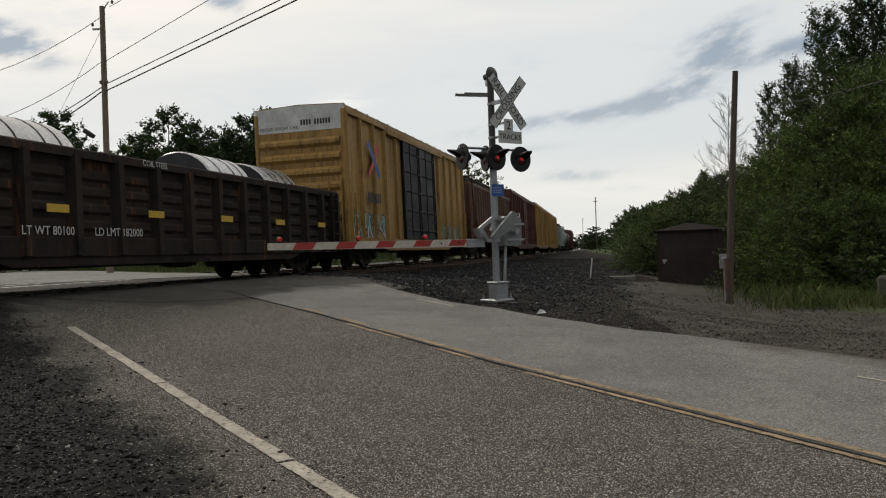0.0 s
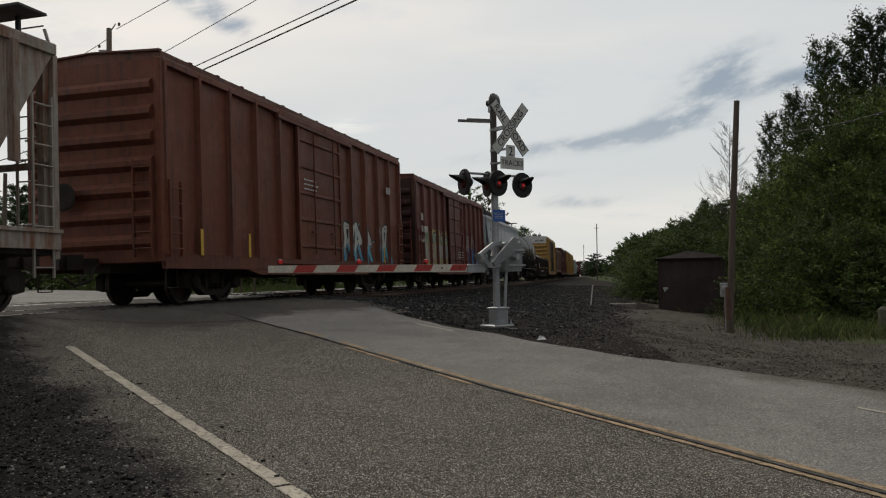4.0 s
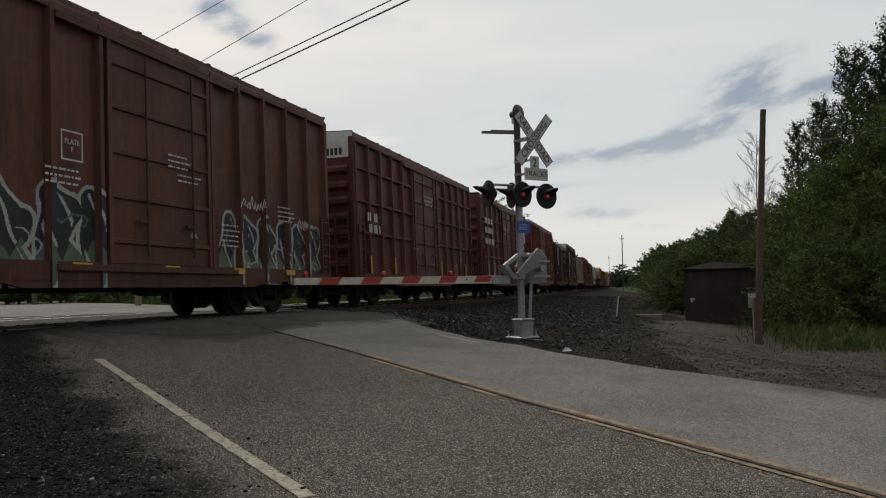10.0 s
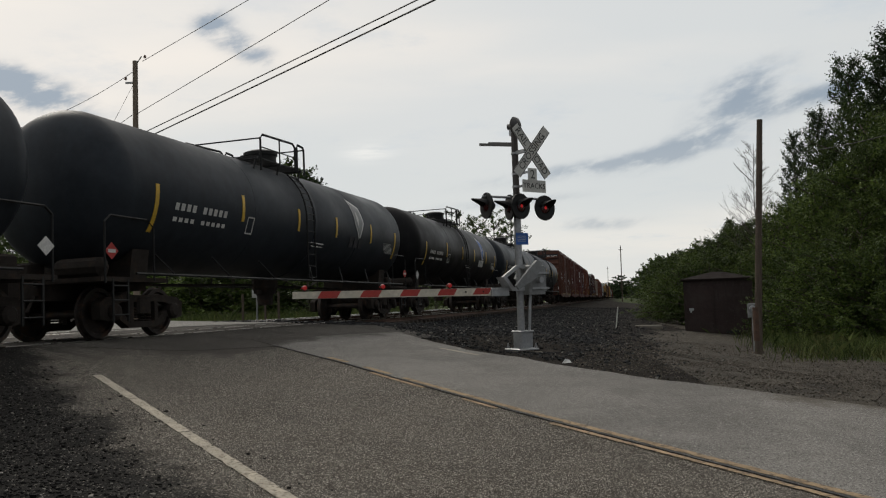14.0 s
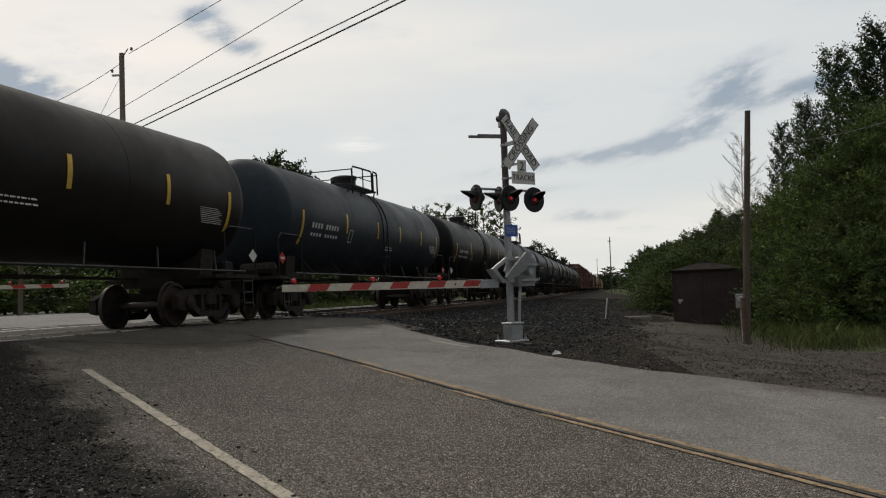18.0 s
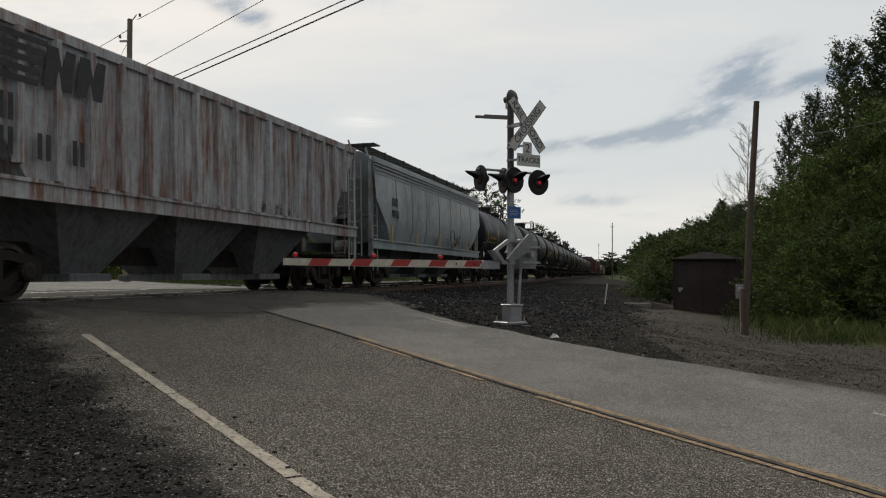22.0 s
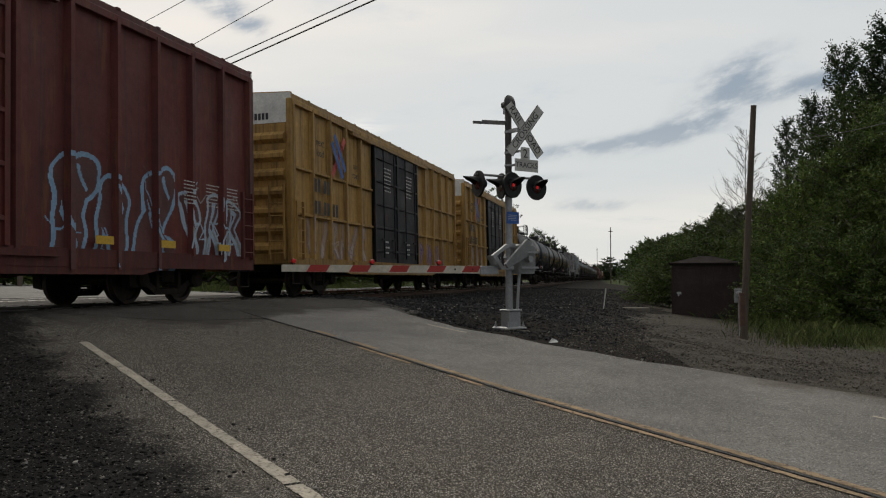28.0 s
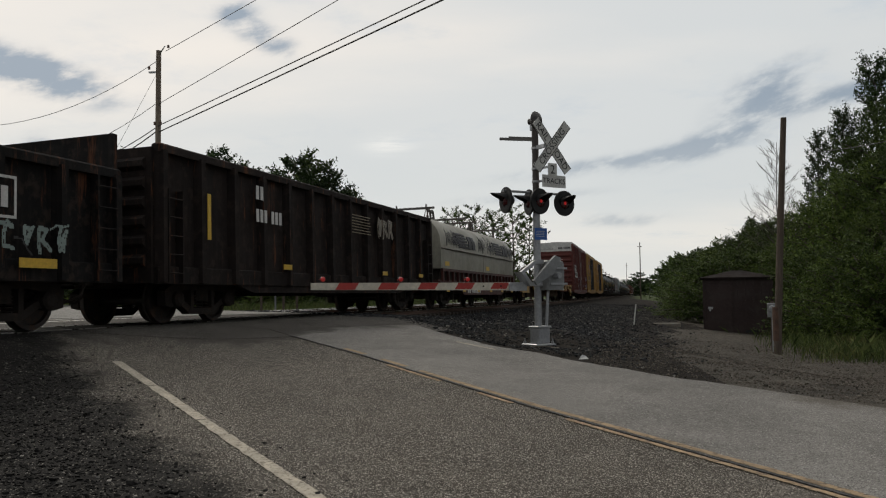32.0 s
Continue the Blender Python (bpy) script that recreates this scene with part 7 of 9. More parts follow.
c, f = hopper_car(-369.9, 16.7, (0.33, 0.375, 0.395), "pale grey curved hopper with rusty yellow vertical stains", low=1.56, top=4.2)
for x in np.linspace(-6.2, 6.2, 9):
    part("rust_run", shared("rust_run", lambda: Build().add([(-0.06, -1.5, 4.1), (0.06, -1.5, 4.1), (0.035, -1.6, 2.95), (-0.035, -1.6, 2.95), (0.015, -1.57, 1.95), (-0.015, -1.57, 1.95)], [(0, 1, 2, 3), (3, 2, 4, 5)]), RUST_RUN), c, "yellow-brown rust run", m=pose(x, -0.012, 0))
part("graffiti", Build().tube([(0.42 * math.cos(a) * 0.9, 0, 0.42 * math.sin(a)) for a in np.linspace(0, 6.0, 16)] + [(0.55, 0, -0.3), (0.8, 0, 0.15), (1.0, 0, -0.2), (1.3, 0, 0.2)], 0.014, 4), c, "thin round scrawl", STENCIL_K, m=pose(2.2, -1.612, 1.95))
stencil(c, -6.4, 2.9, -1.61, char_bars("xxxx", 0.28), STENCIL_K, name="reporting_mark")
stencil(c, -6.4, 2.5, -1.61, char_bars("xxxxx", 0.26), STENCIL_K, name="reporting_mark")
for x in (-1.0, 1.0, 3.6, 5.2):
    stencil(c, x, 1.9, -1.605, fine_print(4, 0.6, 0.05, int(x * 10) + 50), STENCIL_K, name="small_print")
reflectors(c, (-6.4, -3.4, 0.0, 3.0, 5.0, 7.0), 1.5, -1.60, 0.6, 0.09)

c, f = hopper_car(-387.6, 15.7, (0.46, 0.48, 0.50), "rust-streaked white ribbed hopper with a black bar emblem", curved=False, rusty=True, top=4.2, low=1.84, ribs=18, roofwalk=False)
for i in range(5):
    part("emblem_bar", Build().box(-0.75 + 0.05 * i, 0.75 + 0.05 * i, -0.002, 0.002, -0.05, 0.05), c, "black stripe of an emblem", STENCIL_K, m=pose(-6.3, -1.594, 3.3 + 0.16 * i))
for i in range(2):
    part("emblem_block", Build().prism([(-0.34, -0.33), (-0.12, -0.33), (0.0, 0.0), (0.06, -0.33), (0.28, -0.33), (0.38, 0.33), (0.16, 0.33), (0.06, 0.02), (-0.02, 0.33), (-0.24, 0.33)], "y", -0.002, 0.002), c, "black block of an emblem", STENCIL_K, m=pose(-5.1 + 0.72 * i, -1.594, 3.62))
stencil(c, -6.3, 2.85, -1.594, char_bars("xx", 0.4, 0.24), STENCIL_K, name="reporting_mark")
stencil(c, -6.3, 2.35, -1.594, char_bars("xx  xx  xx", 0.4, 0.24), STENCIL_K, name="reporting_mark")
graffiti(c, 1.6, 1.65, 1.6, 0.5, (BK, (0.36, 0.33, 0.31), (0.36, 0.33, 0.31), None), 131, f, fill=0.3)
part("reporting_mark", char_bars("xxxxxx", 0.26), c, mat=STENCIL_K, m=pose(-7.6, 0.5, 3.85, 0, 0, -90))

for i, (col, lab) in enumerate((((0.018, 0.018, 0.019), "glossy black tank car with yellow lettering"), ((0.021, 0.0165, 0.015), "brownish black tank car with yellow lettering"),
                                ((0.042, 0.051, 0.062), "blue-black tank car with an orange cargo panel"), ((0.024, 0.018, 0.016), "brownish black tank car with gold lettering"))):
    c, sh, zc = tank_car((-404.55, -420.25, -436.25, -452.05)[i], 14.9, col, lab, r=1.44, mark_mat=STENCIL_Y, seed=20 + i)
    part("notice", Build().box(-0.25, 0.25, -0.004, 0.004, -0.22, 0.22), c, "yellow notice panel", REFLEX, m=pose(2.6, -1.46, zc - 0.5, 15, 0, 0))
    if i == 0 or i == 2:
        part("cargo_panel", Build().box(-0.45, 0.45, -0.004, 0.004, -0.1, 0.1), c, "orange cargo name panel", PLATE_O, m=pose(6.0, -1.45, zc - 0.15))
        part("lettering", text_mesh("ASPHALT", 0.15, STENCIL_K), c, m=pose(6.0, -1.46, zc - 0.15))

# yellow boxcars with black plug doors
for u, ln, marks in ((-468.9, 16.9, 0), (-487.8, 17.2, 1)):
    c, f = boxcar(u, ln, 5.18, YELLOW, "yellow ribbed boxcar with black double doors and graffiti", posts=15, grid=(2.15, 3.35), white=True, door="double", door_col=(0.016, 0.018, 0.026))
    graffiti(c, -7.6, 0.95, 4.6, 1.25, ((0.28, 0.2, 0.2), (0.42, 0.3, 0.22), (0.5, 0.4, 0.34), None), 141 + marks, f, fill=0.8)
    graffiti(c, 3.0, 0.95, 3.6, 0.95, ((0.12, 0.06, 0.2), (0.3, 0.22, 0.34), (0.34, 0.22, 0.2), None), 145 + marks, f, fill=0.8)
    for i, cc in enumerate((LOGO_RED, LOGO_BLUE)):
        for q in (-1, 1):
            part("emblem", Build().box(-0.62, 0.62, -0.002, 0.002, -0.1, 0.1), c, "crossed red and blue emblem", cc, m=pose(-5.55 + 0.1 * q, -1.572 - 0.003 * i, 4.0 + 0.12 * q, 0, 50 if i else -50, 0))
    part("lettering", text_mesh("next\nload", 0.3, STENCIL_K), c, m=pose(-6.9, -1.572, 4.05))
    part("lettering", text_mesh("any\nroad", 0.28, STENCIL_K), c, m=pose(-4.2, -1.572, 3.75))
    stencil(c, -7.3, 3.0, -1.575, char_bars("xx xx", 0.36), STENCIL_K, name="reporting_mark")
    stencil(c, -7.3, 2.4, -1.575, char_bars("xx xx xx", 0.36), STENCIL_K, name="reporting_mark")
    for q in (-1, 1):
        stencil(c, 1.2 * q - 0.4, 4.2, -1.59, fine_print(7, 0.8, 0.07, 61 + q), STENCIL, name="small_print")
        stencil(c, 1.2 * q - 0.3, 1.7, -1.59, fine_print(3, 0.4, 0.1, 66 + q), STENCIL, name="small_print")
    part("reporting_mark", char_bars("xxxx xxxxxx", 0.17), c, mat=STENCIL_K, m=pose(-ln / 2 - 0.064, 0.2, 4.65, 0, 0, -90))

c, f = boxcar(-507.1, 17.4, 5.18, (0.138, 0.036, 0.030), "maroon ribbed boxcar with white number plates and blue graffiti", posts=16, white=True, door="single", low=0.8)
graffiti(c, 2.3, 0.62, 3.5, 1.85, ((0.25, 0.4, 0.58), (0.10, 0.034, 0.03), (0.12, 0.045, 0.04), None), 151, f, fill=2.0, letters=3)
scrawl(c, -0.4, 1.9, 0.6, 0.4, STENCIL, 154, -1.6, 0.02)
scrawl(c, 6.2, 0.95, 1.4, 0.9, graf_mat((0.4, 0.5, 0.62)), 155, -1.572, 0.05)
graffiti(c, 5.9, 0.8, 2.5, 1.5, ((0.4, 0.5, 0.62), (0.12, 0.045, 0.045), (0.3, 0.3, 0.3), None), 152, f, fill=0.5)
graffiti(c, -4.4, 0.75, 4.0, 1.4, ((0.1, 0.1, 0.12), (0.5, 0.5, 0.46), (0.5, 0.35, 0.3), (0.2, 0.4, 0.5)), 153, f)
for i, (x, z, n) in enumerate(((-7.4, 2.95, "xx"), (-6.3, 2.95, "xx"), (-7.4, 2.35, "xx"), (-6.3, 2.35, "xx"), (-5.2, 2.35, "xx"))):
    part("number_plate_panel", Build().box(-0.4, 0.4, -0.004, 0.004, -0.26, 0.26), c, "white number panel", PLATE_W, m=pose(x, -1.572, z))
    stencil(c, x - 0.24, z, -1.58, char_bars(n, 0.34, 0.6), STENCIL_K, name="number_bars")
for x, z in ((-1.0, 3.6), (0.8, 3.6), (5.9, 2.4), (6.7, 2.4), (7.5, 2.4)):
    stencil(c, x, z, -1.59, fine_print(7, 0.45, 0.04, int(10 * x) + 80), STENCIL, name="small_print")
reflectors(c, (3.6, 5.4, 7.4), 1.05, -1.578, 0.14, 0.45)
for z in (3.7, 3.1, 2.5):
    part("small_print", fine_print(3, 0.9, 0.05, int(z * 10)), c, mat=STENCIL, m=pose(-8.7 - 0.17, 0.3, z, 0, 0, -90))
part("lettering", text_mesh("EXCESS HEIGHT CAR", 0.13, STENCIL_K), c, m=pose(-8.7 - 0.064, 0.85, 4.7, 0, 0, -90))
part("reporting_mark", char_bars("xxxx xxxxxx", 0.17), c, mat=STENCIL_K, m=pose(-8.7 - 0.064, -0.2, 4.75, 0, 0, -90))

flat_car(-526.8, 26.6, (0.48, 0.32, 0.11), "long yellow empty flat car with rust stains")
c, f = coil_car(-555.5, 14.4, "red coil car under two cream hoods with black emblems")
for k, (x, w) in enumerate(((-6.1, 1.3), (-5.0, 1.4), (-0.9, 1.1), (0.9, 1.3), (5.2, 1.2))):
    for j, (dz, hh, th) in enumerate(((0.0, 0.92, 0.05), (0.08, 0.7, 0.03), (0.2, 0.5, 0.03))):
        scrawl(c, x + 0.12 * j, 2.36 + dz, w, hh, STENCIL_K, 161 + 3 * k + j, lambda z: f(z) - 0.014, th)

g = gondola(-571.1, 15.7, (0.021, 0.016, 0.0145), "rusty black high-sided gondola with white graffiti", top=3.2, ribs=14)
stencil(g, -4.6, 2.75, -1.63, char_bars("xx", 0.3), STENCIL, name="reporting_mark")
stencil(g, -4.6, 2.25, -1.63, char_bars("xxx xxx", 0.28), STENCIL, name="reporting_mark")
stencil(g, 0.6, 2.75, -1.62, fine_print(7, 1.5, 0.045, 171), STENCIL_C, name="small_print")
graffiti(g, 2.4, 2.2, 1.4, 0.65, ((0.3, 0.26, 0.2), (0.05, 0.04, 0.03), (0.12, 0.1, 0.08), None), 172, lambda x: -1.62, fill=0.5)
reflectors(g, (-6.4,), 1.6, -1.63, 0.9, 0.12)
reflectors(g, (-3.2, 3.0, 6.4), 1.1, -1.63, 0.12, 0.4)
g = gondola(-587.8, 15.7, (0.011, 0.0105, 0.0105), "grimy black gondola with raised ends", top=2.55, ribs=14, raised_end=0.7)
stencil(g, 5.0, 1.9, -1.63, Build().box(0, 0.6, -0.002, 0.002, -0.3, -0.26).box(0, 0.6, -0.002, 0.002, 0.26, 0.3).box(0, 0.04, -0.002, 0.002, -0.26, 0.26).box(0.56, 0.6, -0.002, 0.002, -0.26, 0.26).box(0.15, 0.27, -0.002, 0.002, -0.15, 0.15).box(0.33, 0.45, -0.002, 0.002, -0.15, 0.15), STENCIL, name="stencil_frame")
reflectors(g, (6.0,), 0.92, -1.63, 0.14, 0.7)
graffiti(g, 5.3, 1.1, 1.3, 0.5, ((0.22, 0.28, 0.26), (0.03, 0.03, 0.03), (0.03, 0.03, 0.03), None), 181, lambda x: -1.62, fill=0.15, cell=0.02)
gondola(-605.0, 15.7, (0.05, 0.035, 0.03), "rusty brown gondola at the rear", top=2.6, ribs=14)

# ---- level crossing signal ----
def lamp_hood():
    """A half-round visor, longest at its crown."""
    n, v = 13, []
    for i in range(n):
        a = math.pi * i / (n - 1)
        k = 0.3 * max(0.12, math.sin(a))
        for rad, y in ((0.125, -0.02), (0.125, -0.02 - k), (0.135, -0.02 - k), (0.135, -0.02)):
            v.append((rad * math.cos(a), y, rad * math.sin(a)))
    f = [(4 * i + j, 4 * i + (j + 1) % 4, 4 * i + 4 + (j + 1) % 4, 4 * i + 4 + j) for i in range(n - 1) for j in range(4)]
    return Build().add(v, f + [(0, 1, 2, 3), (4 * n - 4, 4 * n - 3, 4 * n - 2, 4 * n - 1)])


def crossing_signal(m, label):
    """x to the driver's right, y on along the road, z up from the foundation."""
    sig = thing("crossing_signal", label, "crossing signal", m, group="crossing signals")
    part("foundation", Build().box(-0.31, 0.31, -0.3, 0.3, -0.5, 0.0, 0.03), sig, "worn concrete foundation", CONCRETE)
    part("base_plate", Build().box(-0.24, 0.24, -0.24, 0.24, 0.04, 0.07, 0.01), sig, mat=GALV)
    for x in (-0.19, 0.19):
        for y in (-0.19, 0.19):
            part("anchor_bolt", shared("anchor_bolt", lambda: Build().lathe([(0.03, 0), (0.03, 0.04), (0.015, 0.04), (0.015, 0.1)], "z", 6), GALV), sig, m=pose(x, y, 0.07))
    part("mast", Build().lathe([(0.07, 0.07), (0.07, 2.6)], "z", 18), sig, "bright galvanised lower mast", GALV, True)
    # above the gate gear the mast gets a much darker colour
    part("upper_mast", Build().lathe([(0.065, 2.6), (0.065, 4.28)], "z", 18), sig, "dark upper mast", material("dark_upper_mast", (0.055, 0.047, 0.044), 0.6, scale=4), True)
    jb = part("junction_box", Build().box(-0.12, 0.16, -0.16, 0.12, 0.08, 0.38, 0.015), sig, mat=GALV)
    part("lid", Build().box(-0.14, 0.18, -0.18, 0.14, 0.38, 0.41, 0.01), jb, mat=GALV)
    part("conduit", Build().tube([(0.12, -0.1, 0.39), (0.15, -0.1, 0.8), (0.2, -0.08, 1.2)], 0.03, 10), sig, mat=GALV)
    # gate mechanism
    mech = part("gate_mechanism", Build().box(0.1, 0.5, -0.2, 0.26, 1.1, 1.68, 0.03), sig, "grey gate motor housing", GREY_PAINT)
    part("housing_door", Build().box(0.5, 0.53, -0.17, 0.22, 1.16, 1.62), mech, mat=GREY_PAINT)
    for z in (1.22, 1.52):
        part("housing_rib", shared("housing_rib", lambda: Build().box(0.14, 0.56, -0.23, -0.2, -0.02, 0.02), GALV), mech, m=pose(0, 0, z))
    part("shaft", Build().tube([(0.28, -0.34, 1.38), (0.28, 0.4, 1.38)], 0.06, 12), mech, mat=GALV)
    ring = [(0.06, 1.68), (-0.16, 1.67), (-0.5, 1.45), (-0.28, 1.18), (0.02, 1.18)], [(0.06, 1.61), (-0.14, 1.60), (-0.40, 1.44), (-0.24, 1.25), (0.02, 1.25)]
    for y in (-0.1,):
        sup = Build()
        for k in range(4):
            q = [ring[0][k], ring[0][k + 1], ring[1][k + 1], ring[1][k]]
            sup.prism(q, "y", y - 0.03, y + 0.03)
        part("gate_support_arm", sup, sig, "bent grey support arm", GALV)
    part("arm_bracket", Build().prism([(-0.5, 1.45), (-0.28, 1.18), (-0.24, 1.25), (-0.40, 1.44)], "y", -0.07, 0.1), sig, mat=GALV)
    part("counterweight_plate", Build().prism([(0.16, 1.76), (0.3, 1.72), (0.14, 1.42), (-0.3, 1.2), (-0.36, 1.28), (-0.2, 1.44)], "y", -0.36, -0.3), sig, "slanted grey counterweight plate", GREY_PAINT)
    part("counterweight", Build().prism([(0.14, 1.42), (0.3, 1.72), (0.56, 1.7), (0.6, 1.36), (0.4, 1.22)], "y", 0.3, 0.36), sig, mat=GREY_PAINT)
    part("arm_clamp", Build().box(-0.72, -0.3, -0.06, 0.06, 1.09, 1.25, 0.01), sig, mat=GALV)
    # barrier arm, level across the lane
    L_, x0 = 4.72, -0.35
    arm = part("barrier_arm", Build().prism([(x0, 1.10), (x0, 1.25), (-L_, 1.245), (-L_, 1.13)], "y", -0.02, 0.02), sig, "aged white barrier arm", ARM_WHITE)
    for y in (-0.0225, 0.0225):
        for i in range(5):
            x = -L_ + 0.42 + 0.79 * i
            part("red_stripe", shared("red_stripe", lambda: Build().prism([(0, -0.058), (0.36, -0.058), (0.44, 0.058), (0.08, 0.058)], "y", -0.002, 0.002), RED_TAPE), arm, m=pose(x, y, 1.187))
    for x in (-L_ + 0.2, -3.05, -1.65):
        lamp = part("arm_lamp", shared("arm_lamp", lambda: Build().lathe([(0.03, 0), (0.03, 0.02), (0.042, 0.03), (0.045, 0.075), (0.03, 0.09)], "z", 12), BLACK_PAINT), arm, m=pose(x, 0, 1.25))
        part("lens", shared("arm_lens", lambda: Build().lathe([(0.0, -0.055), (0.03, -0.05), (0.042, -0.02), (0.042, 0.02), (0.03, 0.05), (0.0, 0.055)], "y", 12), LAMP_RED), lamp, "lit red lamp", m=pose(0, 0, 0.055))
    for x in (-0.5, -0.9, -1.3):
        part("bolt", shared("arm_bolt", lambda: Build().lathe([(0.018, -0.03), (0.018, 0.03)], "y", 6), UNDER), arm, m=pose(x, 0, 1.18))
    # flashing lights on their cross arm
    part("light_arm", Build().tube([(-0.78, 0.02, 3.0), (0.72, -0.02, 3.0)], 0.024, 8).tube([(0.0, 0, 3.0), (0.0, 0, 2.9)], 0.03, 6), sig, mat=GALV)

    def lamp_head(x, y, turn, lit):
        h = part("light_backing", shared("light_backing", lambda: Build().lathe([(0.0, 0.02), (0.25, 0.02), (0.255, 0.0), (0.25, -0.02), (0.12, -0.02), (0.12, 0.1), (0.06, 0.16), (0.0, 0.16)], "y", 28), BLACK_PAINT, True), sig, "round black lamp backing", m=pose(x, y, 2.82, 0, 0, turn))
        part("lens", shared(("signal_lens", lit), lambda: Build().lathe([(0.0, -0.035), (0.06, -0.03), (0.1, -0.02), (0.105, 0.0)], "y", 20), LENS_DARK, True), h, "dark red lamp lens")
        part("hood", shared("lamp_hood", lamp_hood, BLACK_PAINT), h)
        if lit:
            part("bulb", shared("led_bulb", lambda: Build().lathe([(0.0, -0.045), (0.026, -0.042), (0.036, -0.03)], "y", 14), LAMP_LIT), h, "lit red lamp")
    lamp_head(-0.02, -0.14, 8, True)
    lamp_head(0.66, -0.06, 0, True)
    lamp_head(-0.72, 0.02, -100, False)
    lamp_head(-0.1, 0.1, -108, False)
    # signs
    cb = part("crossbuck", Build().box(-0.03, 0.03, -0.3, 0.0, 3.85, 3.92), sig, mat=GALV)
    for sgn, words in ((1, "RAIL   ROAD"), (-1, "CROSSING")):
        y = -0.31 if sgn > 0 else -0.325
        bl = part("blade", Build().box(-0.61, 0.61, -0.004, 0.004, -0.105, 0.105), cb, "white crossbuck blade", SIGN_WHITE, m=pose(0.16, y, 3.88, 0, 50 if sgn > 0 else -50, 0))
        part("lettering", text_mesh(words, 0.19, SIGN_BLACK, 1.02), bl, m=pose(0, -0.007, 0))
        part("blade_edge", Build().box(-0.61, 0.61, -0.006, -0.004, 0.092, 0.105).box(-0.61, 0.61, -0.006, -0.004, -0.105, -0.092), bl, mat=SIGN_BLACK)
    n2 = part("count_sign", Build().box(-0.11, 0.11, -0.004, 0.004, -0.13, 0.13), sig, "white track count plate", SIGN_WHITE, m=pose(0.16, -0.318, 3.42))
    part("lettering", text_mesh("2", 0.24, SIGN_BLACK), n2, m=pose(0, -0.007, 0))
    tk = part("tracks_sign", Build().box(-0.29, 0.29, -0.004, 0.004, -0.12, 0.12), sig, "white track count plate", SIGN_WHITE, m=pose(0.2, -0.31, 3.2))
    part("lettering", text_mesh("TRACKS", 0.15, SIGN_BLACK), tk, m=pose(0, -0.007, 0))
    part("sign_bracket", Build().box(0.02, 0.06, -0.3, 0.0, 3.2, 3.24).box(0.02, 0.06, -0.3, 0.0, 3.45, 3.49), sig, mat=GALV)
    part("side_board", Build().box(-0.72, -0.05, -0.02, 0.02, 4.02, 4.07).box(-0.5, 0.0, 0.1, 0.14, 4.07, 4.12), sig, "weathered grey board seen edge-on", material("weathered_board", (0.16, 0.155, 0.15), 0.8, scale=4), m=pose(0, 0, 0, 0, 0, -20))
    bell = part("bell", Build().lathe([(0.0, -0.12), (0.08, -0.12), (0.16, -0.08), (0.19, -0.02), (0.175, 0.0), (0.07, 0.06), (0.06, 0.13), (0.0, 0.13)], "y", 20), sig, "round grey warning bell", material("bell_grey", (0.045, 0.042, 0.04), 0.5, scale=4), True, m=pose(0.0, 0, 4.42, 0, 0, 22))
    part("bell_bracket", Build().box(-0.03, 0.03, 0.0, 0.1, -0.18, 0.0), bell, mat=GALV)
    nt = part("notice_plate", Build().box(-0.15, 0.15, -0.004, 0.004, -0.115, 0.115), sig, "blue emergency notice plate", SIGN_BLUE, m=pose(0.03, -0.09, 2.19))
    part("small_print", fine_print(4, 0.22, 0.018, 3), nt, mat=SIGN_WHITE, m=pose(-0.12, -0.007, 0.05))
    for z in (2.15, 2.24, 3.22, 3.47, 3.88):
        part("band_clamp", shared("band_clamp", lambda: Build().lathe([(0.074, -0.02), (0.078, -0.02), (0.078, 0.02), (0.074, 0.02)], "z", 16), GALV), sig, m=pose(0, 0, z))
    return sig


MAST = (1.03, 15.97)
signal = crossing_signal(pose(*MAST, 0.70, 0, 0, 35), "crossing signal with lowered red and white barrier arm")
fx, fy = road_xy(28.3, 0.0)
far_signal = copy_thing(signal, pose(fx, fy, 1.22, 0, 0, 215))
far_signal["label"] = "far side crossing signal with lowered barrier arm"

# ---- shed, poles, wires ----
sx, sy = 35.2 * math.sin(radians(14.68)), 35.2 * math.cos(radians(14.68))
shed = thing("equipment_shed", "dark brown metal railway equipment shed with hipped roof", "shed", pose(sx, sy, -0.05, 0, 0, -16))
W_, D_, H_ = 2.68, 2.3, 2.33
part("wall", Build().box(0, W_, 0, D_, 0.1, H_).box(-0.02, W_ + 0.02, -0.02, D_ + 0.02, 0.0, 0.12), shed, mat=SHED_WALL)
part("skid", Build().box(0.2, 0.45, -0.04, D_, -0.1, 0.0).box(W_ - 0.5, W_ - 0.2, -0.04, D_, -0.1, 0.0), shed, mat=TIE)
part("roof", Build().add([(-0.1, -0.1, H_), (W_ + 0.1, -0.1, H_), (W_ + 0.1, D_ + 0.1, H_), (-0.1, D_ + 0.1, H_), (-0.1, -0.1, H_ + 0.06), (W_ + 0.1, -0.1, H_ + 0.06), (W_ + 0.1, D_ + 0.1, H_ + 0.06), (-0.1, D_ + 0.1, H_ + 0.06), (W_ * 0.42, D_ / 2, H_ + 0.36), (W_ * 0.58, D_ / 2, H_ + 0.36)],
                         [(0, 3, 2, 1), (0, 1, 5, 4), (1, 2, 6, 5), (2, 3, 7, 6), (3, 0, 4, 7), (4, 5, 9, 8), (5, 6, 9), (6, 7, 8, 9), (7, 4, 8)]), shed, mat=SHED_ROOF)
